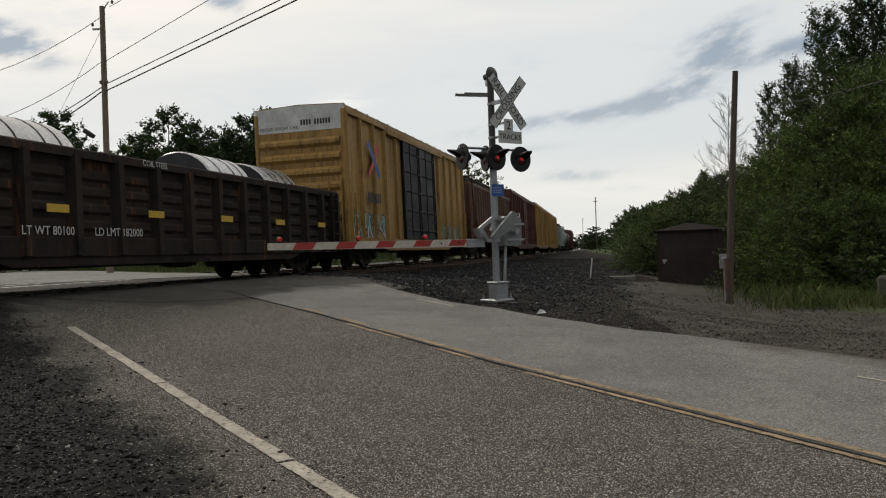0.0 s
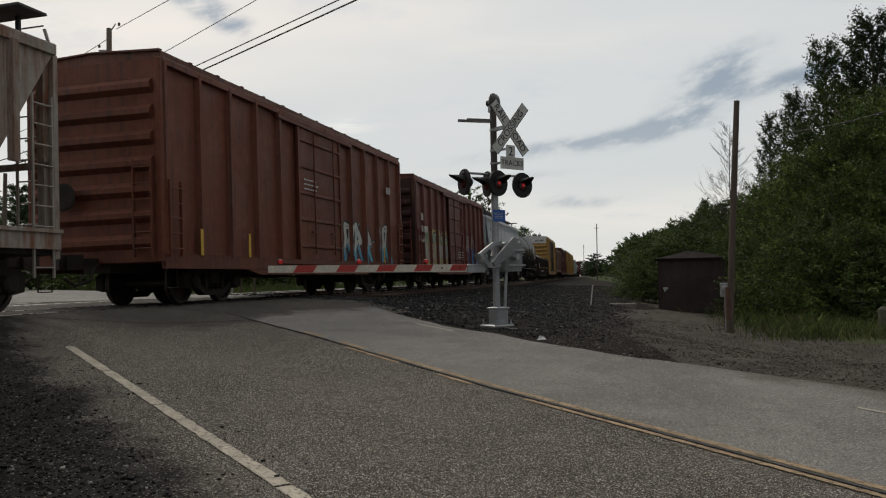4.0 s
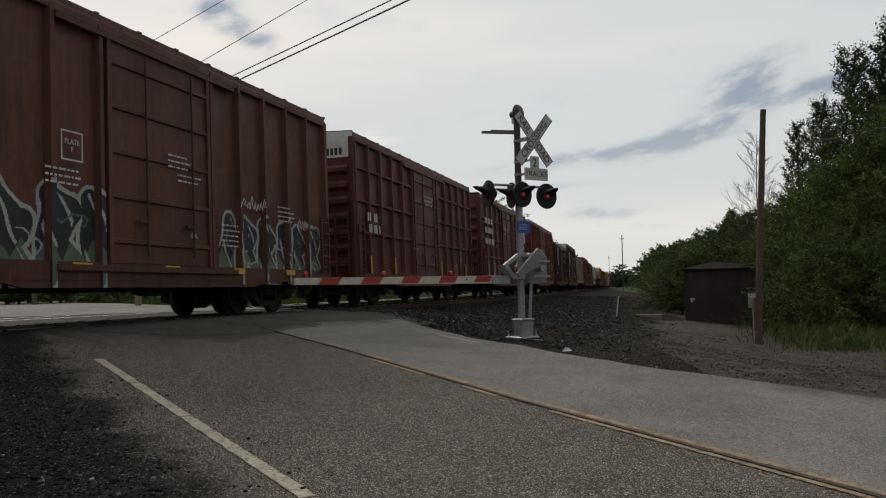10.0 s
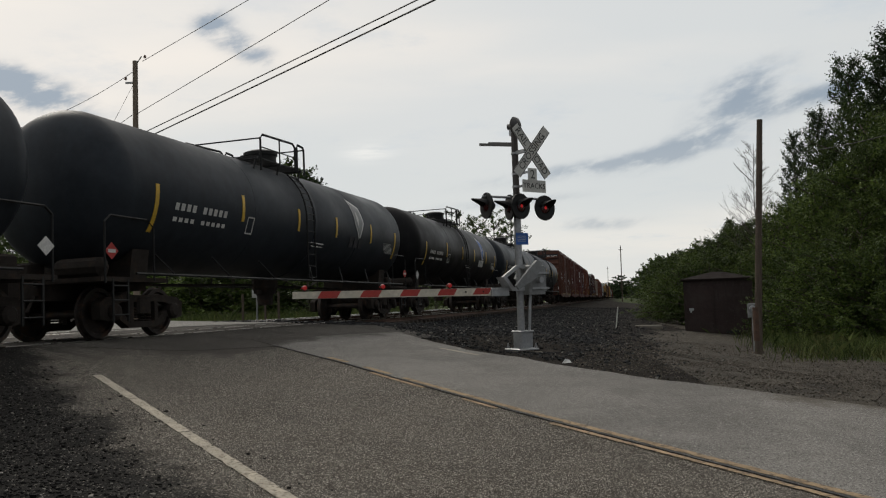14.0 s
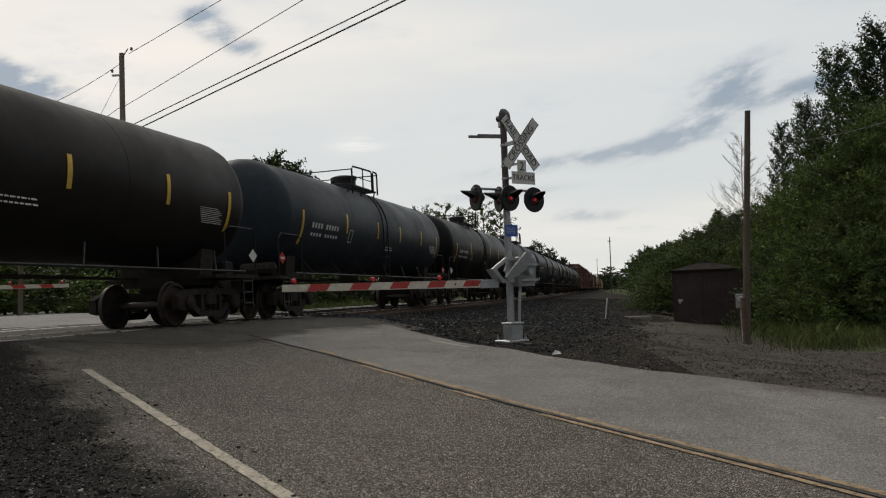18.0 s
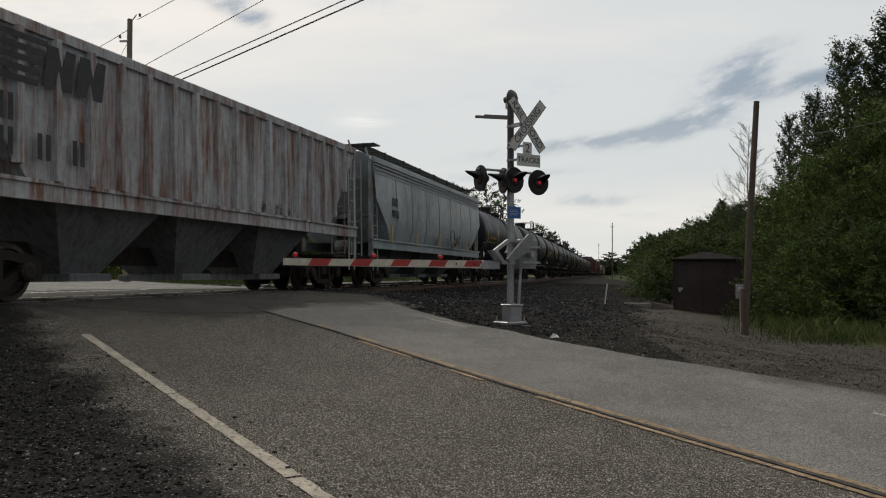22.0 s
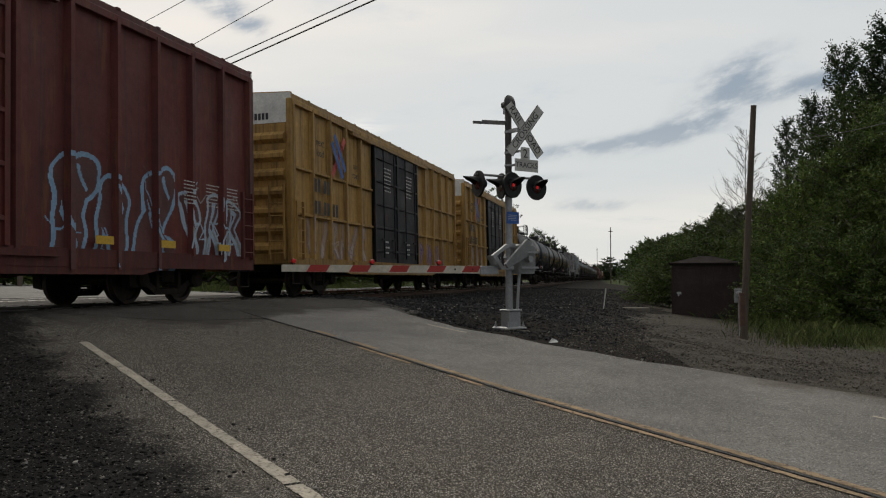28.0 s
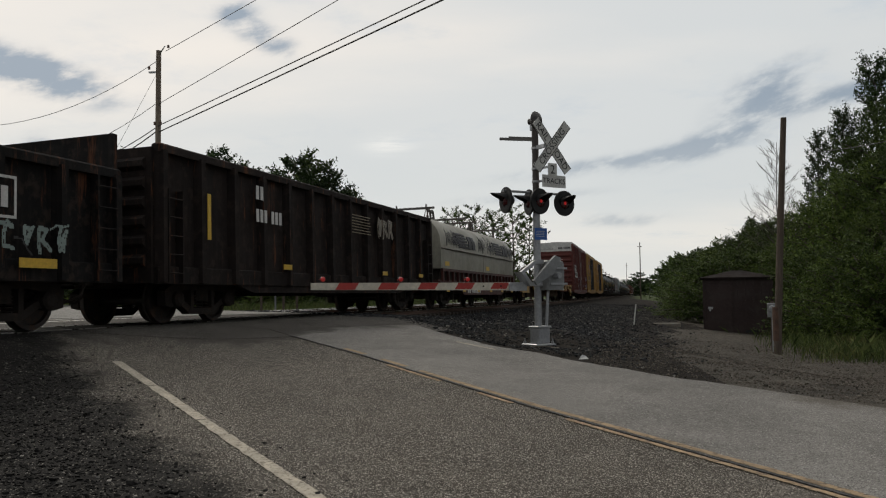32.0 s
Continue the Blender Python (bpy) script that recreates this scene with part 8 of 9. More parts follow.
door = part("door", Build().box(0.12, 1.12, -0.03, 0.0, 0.16, 2.16, 0.01), shed, mat=SHED_WALL)
part("door_frame", Build().box(0.06, 0.12, -0.04, 0.0, 0.12, 2.22).box(1.12, 1.18, -0.04, 0.0, 0.12, 2.22).box(0.06, 1.18, -0.04, 0.0, 2.16, 2.22), shed, mat=SHED_WALL)
part("latch", Build().box(0.2, 0.38, -0.07, -0.03, 1.1, 1.2, 0.01).box(0.24, 0.3, -0.1, -0.03, 1.02, 1.1), door, "bright padlock and hasp", GALV)
for i in range(5):
    part("wall_seam", shared("wall_seam", lambda: Build().box(-0.02, 0.02, -0.015, 0.0, 0.15, 2.3), SHED_WALL), shed, m=pose(1.35 + 0.3 * i, 0, 0))
part("vent", Build().box(1.6, 2.1, -0.02, 0, 0.16, 0.26), shed, mat=BLACK_PAINT)
slab = thing("concrete_slab", "pale concrete slab lying in the gravel", "slab", pose(sx - 1.8, sy - 0.6, float(height(sx - 1.8, sy - 0.6)), 0, 0, -10), data=Build().box(-0.7, 0.7, -0.3, 0.3, -0.1, 0.06, 0.02).mesh("concrete_slab", CONCRETE))


PALE_POLE = material("pale_weathered_pole", (0.25, 0.205, 0.165), 0.9, tones=((0.15, 0.12, 0.095),), scale=5, bump=0.7, stretch=(8, 8, 0.6), spec=0.1)


def wood_pole(m, h, r, lean, label, name="utility_pole", timber=POLE_WOOD):
    p = thing(name, label, "utility pole", m)
    part("shaft", Build().tube([(0, 0, -0.4), (lean[0] * 0.4, lean[1] * 0.4, h * 0.4), (lean[0], lean[1], h)], r, 12, r * 0.72), p, mat=timber, smooth=True)
    return p


pr = wood_pole(pose(7.77, 22.39, float(height(7.77, 22.39))), 6.35, 0.105, (0.36, -0.1), "bare weathered wooden pole stub beside the shed")
part("rust_band", Build().lathe([(0.112, 0.35), (0.110, 1.25)], "z", 12), pr, "brown stained butt of the pole", RUST, True, m=pose(0.03, 0, 0))
mb = thing("meter_box", "grey electric meter box on a short post", "meter box", pose(8.1, 23.6, float(height(8.1, 23.6)), 0, 0, -18))
part("post", Build().box(-0.05, 0.05, -0.05, 0.05, -0.3, 1.4), mb, mat=POLE_WOOD)
part("box", Build().box(-0.13, 0.13, -0.16, -0.05, 0.95, 1.35, 0.02), mb, mat=GREY_PAINT)
part("meter", Build().lathe([(0, -0.24), (0.08, -0.23), (0.09, -0.16)], "y", 14, (0, 0, 1.2)), mb, mat=GALV)
part("conduit", Build().tube([(0, -0.1, 0.95), (0, -0.1, -0.2)], 0.025, 8), mb, mat=GALV)

PL = (-15.85, 38.9)
gl = float(height(*PL))
pl = wood_pole(pose(*PL, gl), 13.95 - gl, 0.17, (-0.02, 0.0), "tall weathered wooden utility pole carrying wires", timber=PALE_POLE)
part("arm_bracket", Build().tube([(0, 0, 12.5), (0.35, -0.3, 12.75), (0.45, -0.4, 12.8)], 0.03, 6), pl, mat=GALV)
part("cross_arm", Build().box(-0.5, 0.1, -0.05, 0.05, 11.6, 11.68), pl, mat=GALV)
for dx, z in ((0.5, 12.8), (-0.45, 11.75), (-0.15, 9.0), (0.15, 9.0)):
    part("insulator", shared("insulator", lambda: Build().lathe([(0.03, 0), (0.07, 0.03), (0.05, 0.07), (0.07, 0.1), (0.04, 0.16), (0.0, 0.17)], "z", 10), material("brown_porcelain", (0.12, 0.06, 0.04), 0.3), True), pl, m=pose(dx, -0.1, z))
part("splice_case", Build().lathe([(0.0, -0.3), (0.1, -0.28), (0.12, 0.0), (0.1, 0.28), (0.0, 0.3)], "x", 12), pl, "black cable splice case", WIRE, m=pose(-0.6, -0.5, 6.6, 0, 35, 20))


def cable(name, label, p, q, sag, r):
    pts = []
    for i in range(33):
        t = i / 32
        pts.append((p[0] + (q[0] - p[0]) * t, p[1] + (q[1] - p[1]) * t, p[2] + (q[2] - p[2]) * t - sag * 4 * t * (1 - t)))
    return thing(name, label, "cable", data=Build().tube(pts, r, 6).mesh(name, WIRE))


def at(az, el, rng):
    return (rng * math.sin(radians(az)), rng * math.cos(radians(az)), EYE[2] + rng * math.tan(radians(el)))


def along(k, z):
    return (PL[0] + k, PL[1] - k, z)


cable("power_cable", "thick black overhead service cable", (PL[0], PL[1], 9.9), along(44, 12.25), 0.05, 0.028)
cable("power_cable", "thick black overhead service cable", (PL[0] - 0.1, PL[1], 10.17), along(44.2, 12.4), 0.05, 0.022)
cable("overhead_wire", "thin overhead wire from the pole top", (PL[0] + 0.5, PL[1] - 0.4, 13.8), along(44, 14.6), 0.1, 0.015)
cable("overhead_wire", "thin overhead wire below the pole top", (PL[0], PL[1], 11.3), along(44, 15.2), 0.1, 0.015)
for z, low_z, r in ((10.2, 7.45, 0.022), (10.0, 6.95, 0.028), (13.5, 10.9, 0.014), (11.4, 8.5, 0.014)):
    # lowest about a third of the way to the next pole
    sg = (z - low_z) / 0.399
    e = z + 1.472 * sg
    cable("overhead_wire", "overhead wire running along the railway", (PL[0], PL[1], z), (-47, 46, e), sg, r)
cable("overhead_wire", "thin drop wire beside the trees", at(21.6, 8.9, 28), at(42, 14.0, 19), 0.5, 0.012)
cable("guy_wire", "thin guy wire of the utility pole", (PL[0], PL[1], 13.0), (-22.5, 39.5, 1.3), 0.0, 0.008)

bx, by, _ = at(28.0, 0, 25.5)
thing("concrete_block", "weathered concrete block in tall grass", "concrete block", pose(bx, by, float(height(bx, by)) - 0.05, 0, 0, -30), data=Build().box(-0.05, 0.85, -0.1, 0.5, 0, 0.72, 0.06).mesh("concrete_block", material("mossy_concrete", (0.125, 0.115, 0.092), 0.95, tones=((0.08, 0.08, 0.055),), scale=5, bump=0.8, spec=0.1)))
mx, my, _ = at(10.15, 0, 30)
mk = thing("marker_stake", "leaning white marker stake beside the ballast", "stake", pose(mx, my, float(height(mx, my)), 0, 7, 0), data=Build().box(-0.02, 0.02, -0.02, 0.02, -0.2, 0.75, 0.006).mesh("marker_stake", SIGN_WHITE))
dx_, dy_ = 1.52, 12.9
thing("litter", "crumpled white paper litter at the road edge", "litter", pose(dx_, dy_, float(height(dx_, dy_)) + 0.02), data=Build().add([(-0.08, -0.04, 0), (0.07, -0.05, 0.01), (0.09, 0.05, 0), (-0.05, 0.06, 0.01), (-0.02, 0.0, 0.07), (0.04, 0.01, 0.05)], [(0, 1, 5, 4), (1, 2, 5), (2, 3, 4, 5), (3, 0, 4), (0, 3, 2, 1)]).mesh("litter", PLATE_W))
for az, rng, h in ((10.66, 168, 11.3), (9.75, 330, 13)):
    x, y, _ = at(az, 0, rng)
    p = wood_pole(pose(x, y, float(height(x, y))), h, 0.12, (0.05, 0), "distant wooden utility pole by the railway")
    part("cross_arm", Build().box(-0.45, 0.45, -0.05, 0.05, h - 0.9, h - 0.8), p, mat=POLE_WOOD)
x, y, ztop = at(-28.28, 6.9, 58)
wood_pole(pose(x, y, 1.0), ztop - 1.0, 0.16, (0.1, 0), "weathered wooden utility pole standing among trees")
# posts and signs on the far verge
for a, b, h in ((31.5, 11.2, 1.1), (30.5, 12.3, 1.2), (33.5, 12.9, 1.0)):
    x, y = road_xy(a, b)
    thing("verge_post", "thin dark post on the far verge", "post", pose(x, y, float(height(x, y))), data=Build().box(-0.04, 0.04, -0.04, 0.04, -0.2, h, 0.01).mesh("verge_post", POLE_WOOD))
x, y = road_xy(31, 11.6)
vs = thing("verge_sign", "small white sign on a post", "sign", pose(x, y, float(height(x, y)), 0, 0, 30))
part("post", Build().box(-0.03, 0.03, -0.02, 0.02, -0.2, 1.3), vs, mat=GALV)
part("plate", Build().box(-0.2, 0.2, -0.03, -0.02, 0.95, 1.3), vs, mat=SIGN_WHITE)

# ---- trees ----
def leaf_cloud(centres, radii, per, size, seed):
    """Many small pointed leaves round clump centres, as arrays; small clumps carry fewer."""
    r = np.random.RandomState(seed)
    radii = np.array(radii)
    counts = np.maximum(8, per * np.minimum(1.0, (radii / np.percentile(radii, 70)) ** 1.6)).astype(int)
    n = int(counts.sum())
    c = np.repeat(np.array(centres), counts, 0)
    rad = np.repeat(radii, counts)
    d = r.normal(0, 1, (n, 3))
    d /= np.linalg.norm(d, axis=1)[:, None]
    p = c + d * (rad * r.uniform(0.25, 1.0, n) ** 0.5)[:, None] * np.array([1, 1, 0.75])
    u = r.normal(0, 1, (n, 3))
    u[:, 2] *= 0.6
    u /= np.linalg.norm(u, axis=1)[:, None]
    w = np.cross(u, d + r.normal(0, 0.5, (n, 3)))
    w /= np.linalg.norm(w, axis=1)[:, None] + 1e-9
    s = size * r.uniform(0.6, 1.35, n)[:, None]
    v = np.stack([p - u * s, p + w * s * 0.42 - u * s * 0.1, p + u * s, p - w * s * 0.42 - u * s * 0.1], 1).reshape(-1, 3)
    f = np.arange(4 * n).reshape(n, 4)
    return v, f


def crown_mesh(name, v, f, mat):
    me = bpy.data.meshes.new(name)
    me.from_pydata(v.tolist(), [], f.tolist())
    me.materials.append(mat)
    return me


def tree_kind(name, label, h, rad, seed, leaf, limbs=60, twigs=14, per=11, size=0.07, low=0.15, form="round", rise=0.35, fill=60):
    """A broadleaf tree of height h: tapered trunk, limbs that reach out and up, leafy twigs along each limb, thicker leaf inside."""
    r = np.random.RandomState(seed)
    t = (np.arange(limbs) + r.uniform(0.1, 0.9, limbs)) / limbs
    env = {"round": np.sin(np.pi * np.minimum(1, t * 0.86 + 0.12)) ** 0.6, "tall": (1 - t) ** 0.6 * (0.6 + 0.5 * np.minimum(1, t * 4)) + 0.05,
           "bush": np.sqrt(np.maximum(0.04, 1 - t * t)), "plume": (1 - t) ** 0.8 * 0.95 + 0.1}[form]
    az = np.arange(limbs) * 2.39996 + r.uniform(-0.5, 0.5, limbs)
    lump = np.array([noise.noise(Vector((math.cos(q) * 1.3, math.sin(q) * 1.3, k * h * 0.4 + seed))) for q, k in zip(az, t)])
    reach = np.maximum(0.12 * rad, env * rad * (0.82 + 0.55 * lump + r.uniform(-0.12, 0.22, limbs)))
    up = rise * reach * (0.6 + 0.9 * t)
    z1 = np.minimum(h * (low + (1 - low) * t), h - 0.3 * (1 - t) - 0.02)
    z0 = np.maximum(h * 0.06, z1 - up - 0.15 * reach)
    a0 = np.stack([0 * z0, 0 * z0, z0], 1)
    a1 = np.stack([reach * np.cos(az), reach * np.sin(az), z1], 1)
    bow = np.stack([0 * z0, 0 * z0, 0.12 * reach], 1)
    # twigs
    n = limbs * twigs
    u = np.tile(np.linspace(0.34, 1.0, twigs), limbs)[:, None] + r.uniform(-0.04, 0.02, (n, 1))
    p0, p1, pb = (np.repeat(q, twigs, 0) for q in (a0, a1, bow))
    org = p0 + (p1 - p0) * u + pb * 4 * u * (1 - u)
    d = p1 - p0
    d /= np.linalg.norm(d, axis=1)[:, None]
    side = r.normal(0, 1, (n, 3)) * np.array([1, 1, 0.7])
    td = d * 0.75 + side * 0.62 + np.array([0, 0, 0.3 if form != "plume" else 0.42])
    td /= np.linalg.norm(td, axis=1)[:, None]
    tl = rad * 0.21 * (1.25 - 0.6 * u[:, 0]) * r.uniform(0.6, 1.3, n)
    # leaves in pairs along the twigs
    m = n * per
    k = np.tile((np.arange(per) + 0.6) / per, n)[:, None]
    D, T = np.repeat(td, per, 0), np.repeat(tl, per)[:, None]
    pos = np.repeat(org, per, 0) + D * T * k + r.normal(0, 0.055 * rad / 3, (m, 3)) * (1.15 - 0.6 * k)
    ax = D * 0.7 + r.normal(0, 0.75, (m, 3)) + np.array([0, 0, -0.15])
    ax /= np.linalg.norm(ax, axis=1)[:, None]
    w = np.cross(ax, r.normal(0, 0.55, (m, 3)) + np.array([0, 0, 1.0]))
    w /= np.linalg.norm(w, axis=1)[:, None] + 1e-9
    sz = size * r.uniform(0.65, 1.35, m)[:, None] * (1.12 - 0.35 * k)
    v = np.stack([pos - ax * sz, pos + w * sz * 0.46 - ax * sz * 0.1, pos + ax * sz, pos - w * sz * 0.46 - ax * sz * 0.1], 1).reshape(-1, 3)
    # the thick inside of the crown
    inner = a0 + (a1 - a0) * r.uniform(0.4, 0.78, (limbs, 1)) + bow
    v2, _ = leaf_cloud(inner, 0.10 * rad + 0.13 * reach, fill, size * 1.35, seed + 1)
    v = np.concatenate([v, v2])
    tr = thing(name, label, "tree" if form != "bush" else "bush")
    b = Build().tube([(0, 0, -0.3), (0.012 * h * r.uniform(-1, 1), 0.012 * h * r.uniform(-1, 1), h * 0.45), (0, 0, h * 0.93)], 0.014 * h + 0.03, 8, 0.02)
    for i in range(0, limbs, 2):
        q0, q1 = a0[i], a1[i]
        b.tube([q0, q0 + (q1 - q0) * 0.5 + bow[i], q1], 0.035 + 0.003 * h, 4, 0.01)
    part("trunk", b, tr, mat=BARK)
    part("crown", crown_mesh("crown", v, np.arange(len(v)).reshape(-1, 4), leaf), tr)
    return tr


def bare_tree(m):
    """A dead tree: one stem with long thin side limbs, each forking into twigs."""
    r = random.Random(5)
    tr = thing("dead_tree", "leafless grey dead tree behind a pole", "tree", m)
    part("trunk", Build().tube([(0, 0, -0.2), (0.06, 0, 3.0), (-0.04, 0.05, 6.2), (0.05, 0, 9.0)], 0.05, 7, 0.01), tr, mat=DEADWOOD)

    def grow(b, p, d, ln, rad, lev):
        q = p + d * ln
        mid = p + d * ln * 0.5 + Vector((r.uniform(-1, 1), r.uniform(-1, 1), -0.4)) * ln * 0.05
        b.tube([p, mid, q], rad, 4, rad * 0.5)
        if lev:
            for k in range(5):
                nd = (d + Vector((r.uniform(-0.6, 0.6), r.uniform(-0.6, 0.6), r.uniform(-0.15, 0.5)))).normalized()
                grow(b, p + (q - p) * r.uniform(0.25, 1.0), nd, ln * r.uniform(0.35, 0.6), rad * 0.55, lev - 1)
    for i in range(44):
        z = 3.4 + 5.4 * i / 44
        a = i * 2.4 + r.uniform(-0.4, 0.4)
        b = Build()
        grow(b, Vector((0, 0, z)), Vector((math.cos(a), math.sin(a), r.uniform(0.5, 1.3))).normalized(), (9.9 - z) * r.uniform(0.14, 0.27) + 0.25, 0.012, 2)
        part("limb", b, tr, mat=DEADWOOD)
    return tr


KINDS = [
    tree_kind("broadleaf_tree", "leafy green broadleaf tree in a roadside wood", 10, 3.6, 11, LEAF_A, limbs=78, twigs=15, per=12, size=0.075, fill=38),
    tree_kind("broadleaf_tree", "tall dark green tree with a feathery crown", 13, 4.0, 12, LEAF_C, form="plume", limbs=92, twigs=16, per=12, size=0.075, low=0.12, rise=0.75, fill=40),
    tree_kind("broadleaf_tree", "light green young broadleaf tree", 7, 2.8, 13, LEAF_B, limbs=70, low=0.06, twigs=14, per=12, size=0.066, fill=38),
    tree_kind("bush", "dense light green roadside bush", 3.6, 2.4, 14, LEAF_B, form="bush", limbs=54, low=0.04, twigs=12, per=11, size=0.056, fill=38),
    tree_kind("bush", "dense dark green roadside bush", 4.2, 2.6, 15, LEAF_A, form="bush", limbs=56, low=0.04, twigs=12, per=11, size=0.058, fill=38),
    tree_kind("broadleaf_tree", "rounded dark green tree beyond the railway", 12, 4.2, 16, LEAF_C, limbs=62, twigs=11, per=9, size=0.13, fill=40),
    tree_kind("broadleaf_tree", "slender dark tree with upswept branches in the wood", 13, 2.9, 17, LEAF_C, form="plume", limbs=84, twigs=13, per=11, size=0.075, low=0.1, rise=0.9, fill=36),
    tree_kind("broadleaf_tree", "thin-crowned tree with gaps of sky", 10, 3.2, 18, LEAF_A, limbs=36, twigs=9, per=8, size=0.12, low=0.25, fill=14),
]
FULL = [10, 13, 7, 3.6, 4.2, 12, 13, 10]
# far trees: the same growth with fewer, larger leaves
KINDS += [
    tree_kind("broadleaf_tree", "leafy mid green tree at the back of the land", 10, 3.6, 41, LEAF_A, limbs=52, twigs=10, per=8, size=0.13, low=0.05, fill=75),
    tree_kind("broadleaf_tree", "rounded dark green tree beyond the railway", 12, 4.2, 46, LEAF_C, limbs=58, twigs=11, per=8, size=0.145, low=0.06, fill=85),
    tree_kind("bush", "low dark green thicket beyond the railway", 4.2, 2.6, 45, LEAF_A, form="bush", limbs=34, low=0.03, twigs=8, per=7, size=0.11, fill=30),
    tree_kind("bush", "low light green thicket beyond the railway", 3.6, 2.4, 44, LEAF_B, form="bush", limbs=32, low=0.03, twigs=8, per=7, size=0.105, fill=30),
    tree_kind("broadleaf_tree", "light green young tree beside the railway", 7, 2.8, 43, LEAF_B, limbs=40, low=0.05, twigs=9, per=8, size=0.12, fill=34),
    tree_kind("broadleaf_tree", "hazy tree in the far belt of woodland", 12, 4.4, 56, LEAF_C, limbs=30, twigs=6, per=5, size=0.4, low=0.1, fill=18),
    tree_kind("bush", "hazy thicket in the far belt of woodland", 4.2, 2.6, 55, LEAF_C, form="bush", limbs=18, low=0.03, twigs=5, per=4, size=0.34, fill=14),
]
FULL += [10, 12, 4.2, 3.6, 7, 12, 4.2]
FAR = {0: 8, 1: 9, 2: 12, 3: 11, 4: 10, 5: 9, 6: 9}
DISTANT = {0: 13, 1: 13, 2: 13, 3: 14, 4: 14, 5: 13, 6: 13}
USED = set()


def plant(kind, x, y, h, turn, wide=1.0, z=None):
    """Put a tree of a kind at a place, grown to height h."""
    if math.hypot(x, y) > 62:
        kind = (DISTANT if math.hypot(x, y) > 210 else FAR).get(kind, kind)
    src = KINDS[kind]
    s = h / FULL[kind]
    g = float(height(x, y)) if z is None else z
    m = pose(x, y, g - 0.05, 0, 0, turn) @ Matrix.Diagonal((s * wide, s * wide, s, 1))
    if kind not in USED:
        USED.add(kind)
        src.matrix_basis = m
        return src
    keep = src.scale.copy()
    src.scale = (1, 1, 1)
    t = copy_thing(src, m)
    src.scale = keep
    return t


tr_ = random.Random(21)


def plant_at(kind, az, el, rng, wide=1.0, g=None):
    """A tree whose top shows at a bearing and elevation from the road."""
    x, y, ztop = at(az, el, rng)
    gz = float(height(x, y)) if g is None else g
    plant(kind, x, y, max(1.2, ztop - gz), tr_.uniform(0, 360), wide, gz)


# the wood right of the railway: tall trees behind, bushes in front
for az, el, rng, k, w in ((28.1, 15.6, 47, 1, 1.05), (25.4, 14.3, 47, 1, 0.9), (27.0, 14.4, 51, 6, 1.0), (23.5, 11.4, 48, 1, 0.9), (22.0, 10.2, 50, 6, 0.9), (29.6, 13.6, 50, 6, 1.0), (31.0, 14.2, 44, 1, 0.8), (33.2, 15.0, 42, 0, 0.85),
                          (34.6, 16, 40, 1, 1.0), (37, 16, 38, 0, 1.0), (26.2, 11.4, 43, 0, 0.9), (24.4, 9.6, 44, 0, 0.85), (28.4, 11.0, 42, 0, 0.9)):
    plant_at(k, az, el, rng, w)
for az, el, rng, k in ((20.6, 5.0, 42, 2), (21.6, 5.9, 39, 2), (23.0, 7.2, 37, 2), (24.7, 7.6, 36, 2), (26.3, 8.8, 36, 0), (27.7, 10.4, 38, 2), (29.4, 11.2, 36, 0), (31.2, 11.8, 35, 2), (33, 12, 33, 0), (35, 12, 32, 2), (25.6, 5.6, 33, 2), (28.6, 7.0, 33, 2), (30.4, 7.6, 32, 2), (32.4, 8, 31, 2),
                       (19.4, 4.6, 44, 0), (18.2, 4.4, 46, 2), (17.0, 3.9, 50, 0), (16.0, 3.6, 56, 2)):
    plant_at(k, az, el, rng)
for az, el, rng, k in ((20.3, 2.4, 37, 3), (21.6, 2.6, 34, 4), (22.8, 2.2, 32, 3), (24.0, 3.0, 31, 4), (25.4, 2.4, 30.5, 3), (26.8, 3.0, 30, 4), (28.2, 2.6, 31, 3), (29.6, 2.9, 29, 4), (31.2, 2.5, 28, 3), (33, 3, 27, 4), (19.3, 1.9, 39, 4), (18.4, 2.6, 40, 3), (17.4, 2.6, 41, 4), (16.4, 2.7, 42, 4), (15.4, 2.4, 43, 3), (14.5, 2.0, 43, 4), (13.6, 1.5, 44, 3), (12.9, 0.9, 47, 4)):
    plant_at(k, az, el, rng, 1.1)
for i in range(60):
    s = 42 + i * 5.0 + tr_.uniform(-1.5, 1.5)
    off = 18.0 + tr_.uniform(-2.2, 3.5)
    x, y = on_track(s, off)
    plant(tr_.choice((0, 2, 2, 4, 3, 4)), x, y, tr_.uniform(4.5, 7.0) + min(5, i * 0.12), tr_.uniform(0, 360), 1.15)
for i in range(34):
    s = 60 + i * 10 + tr_.uniform(-3, 3)
    x, y = on_track(s, 25 + tr_.uniform(-2, 5))
    plant(tr_.choice((0, 0, 5, 1)), x, y, tr_.uniform(7.5, 10) + min(6, i * 0.2), tr_.uniform(0, 360), 1.15)
bare_tree(pose(*at(19.5, 0, 40)[:2], 0.0) @ Matrix.Diagonal((0.95, 0.95, 0.95, 1)))
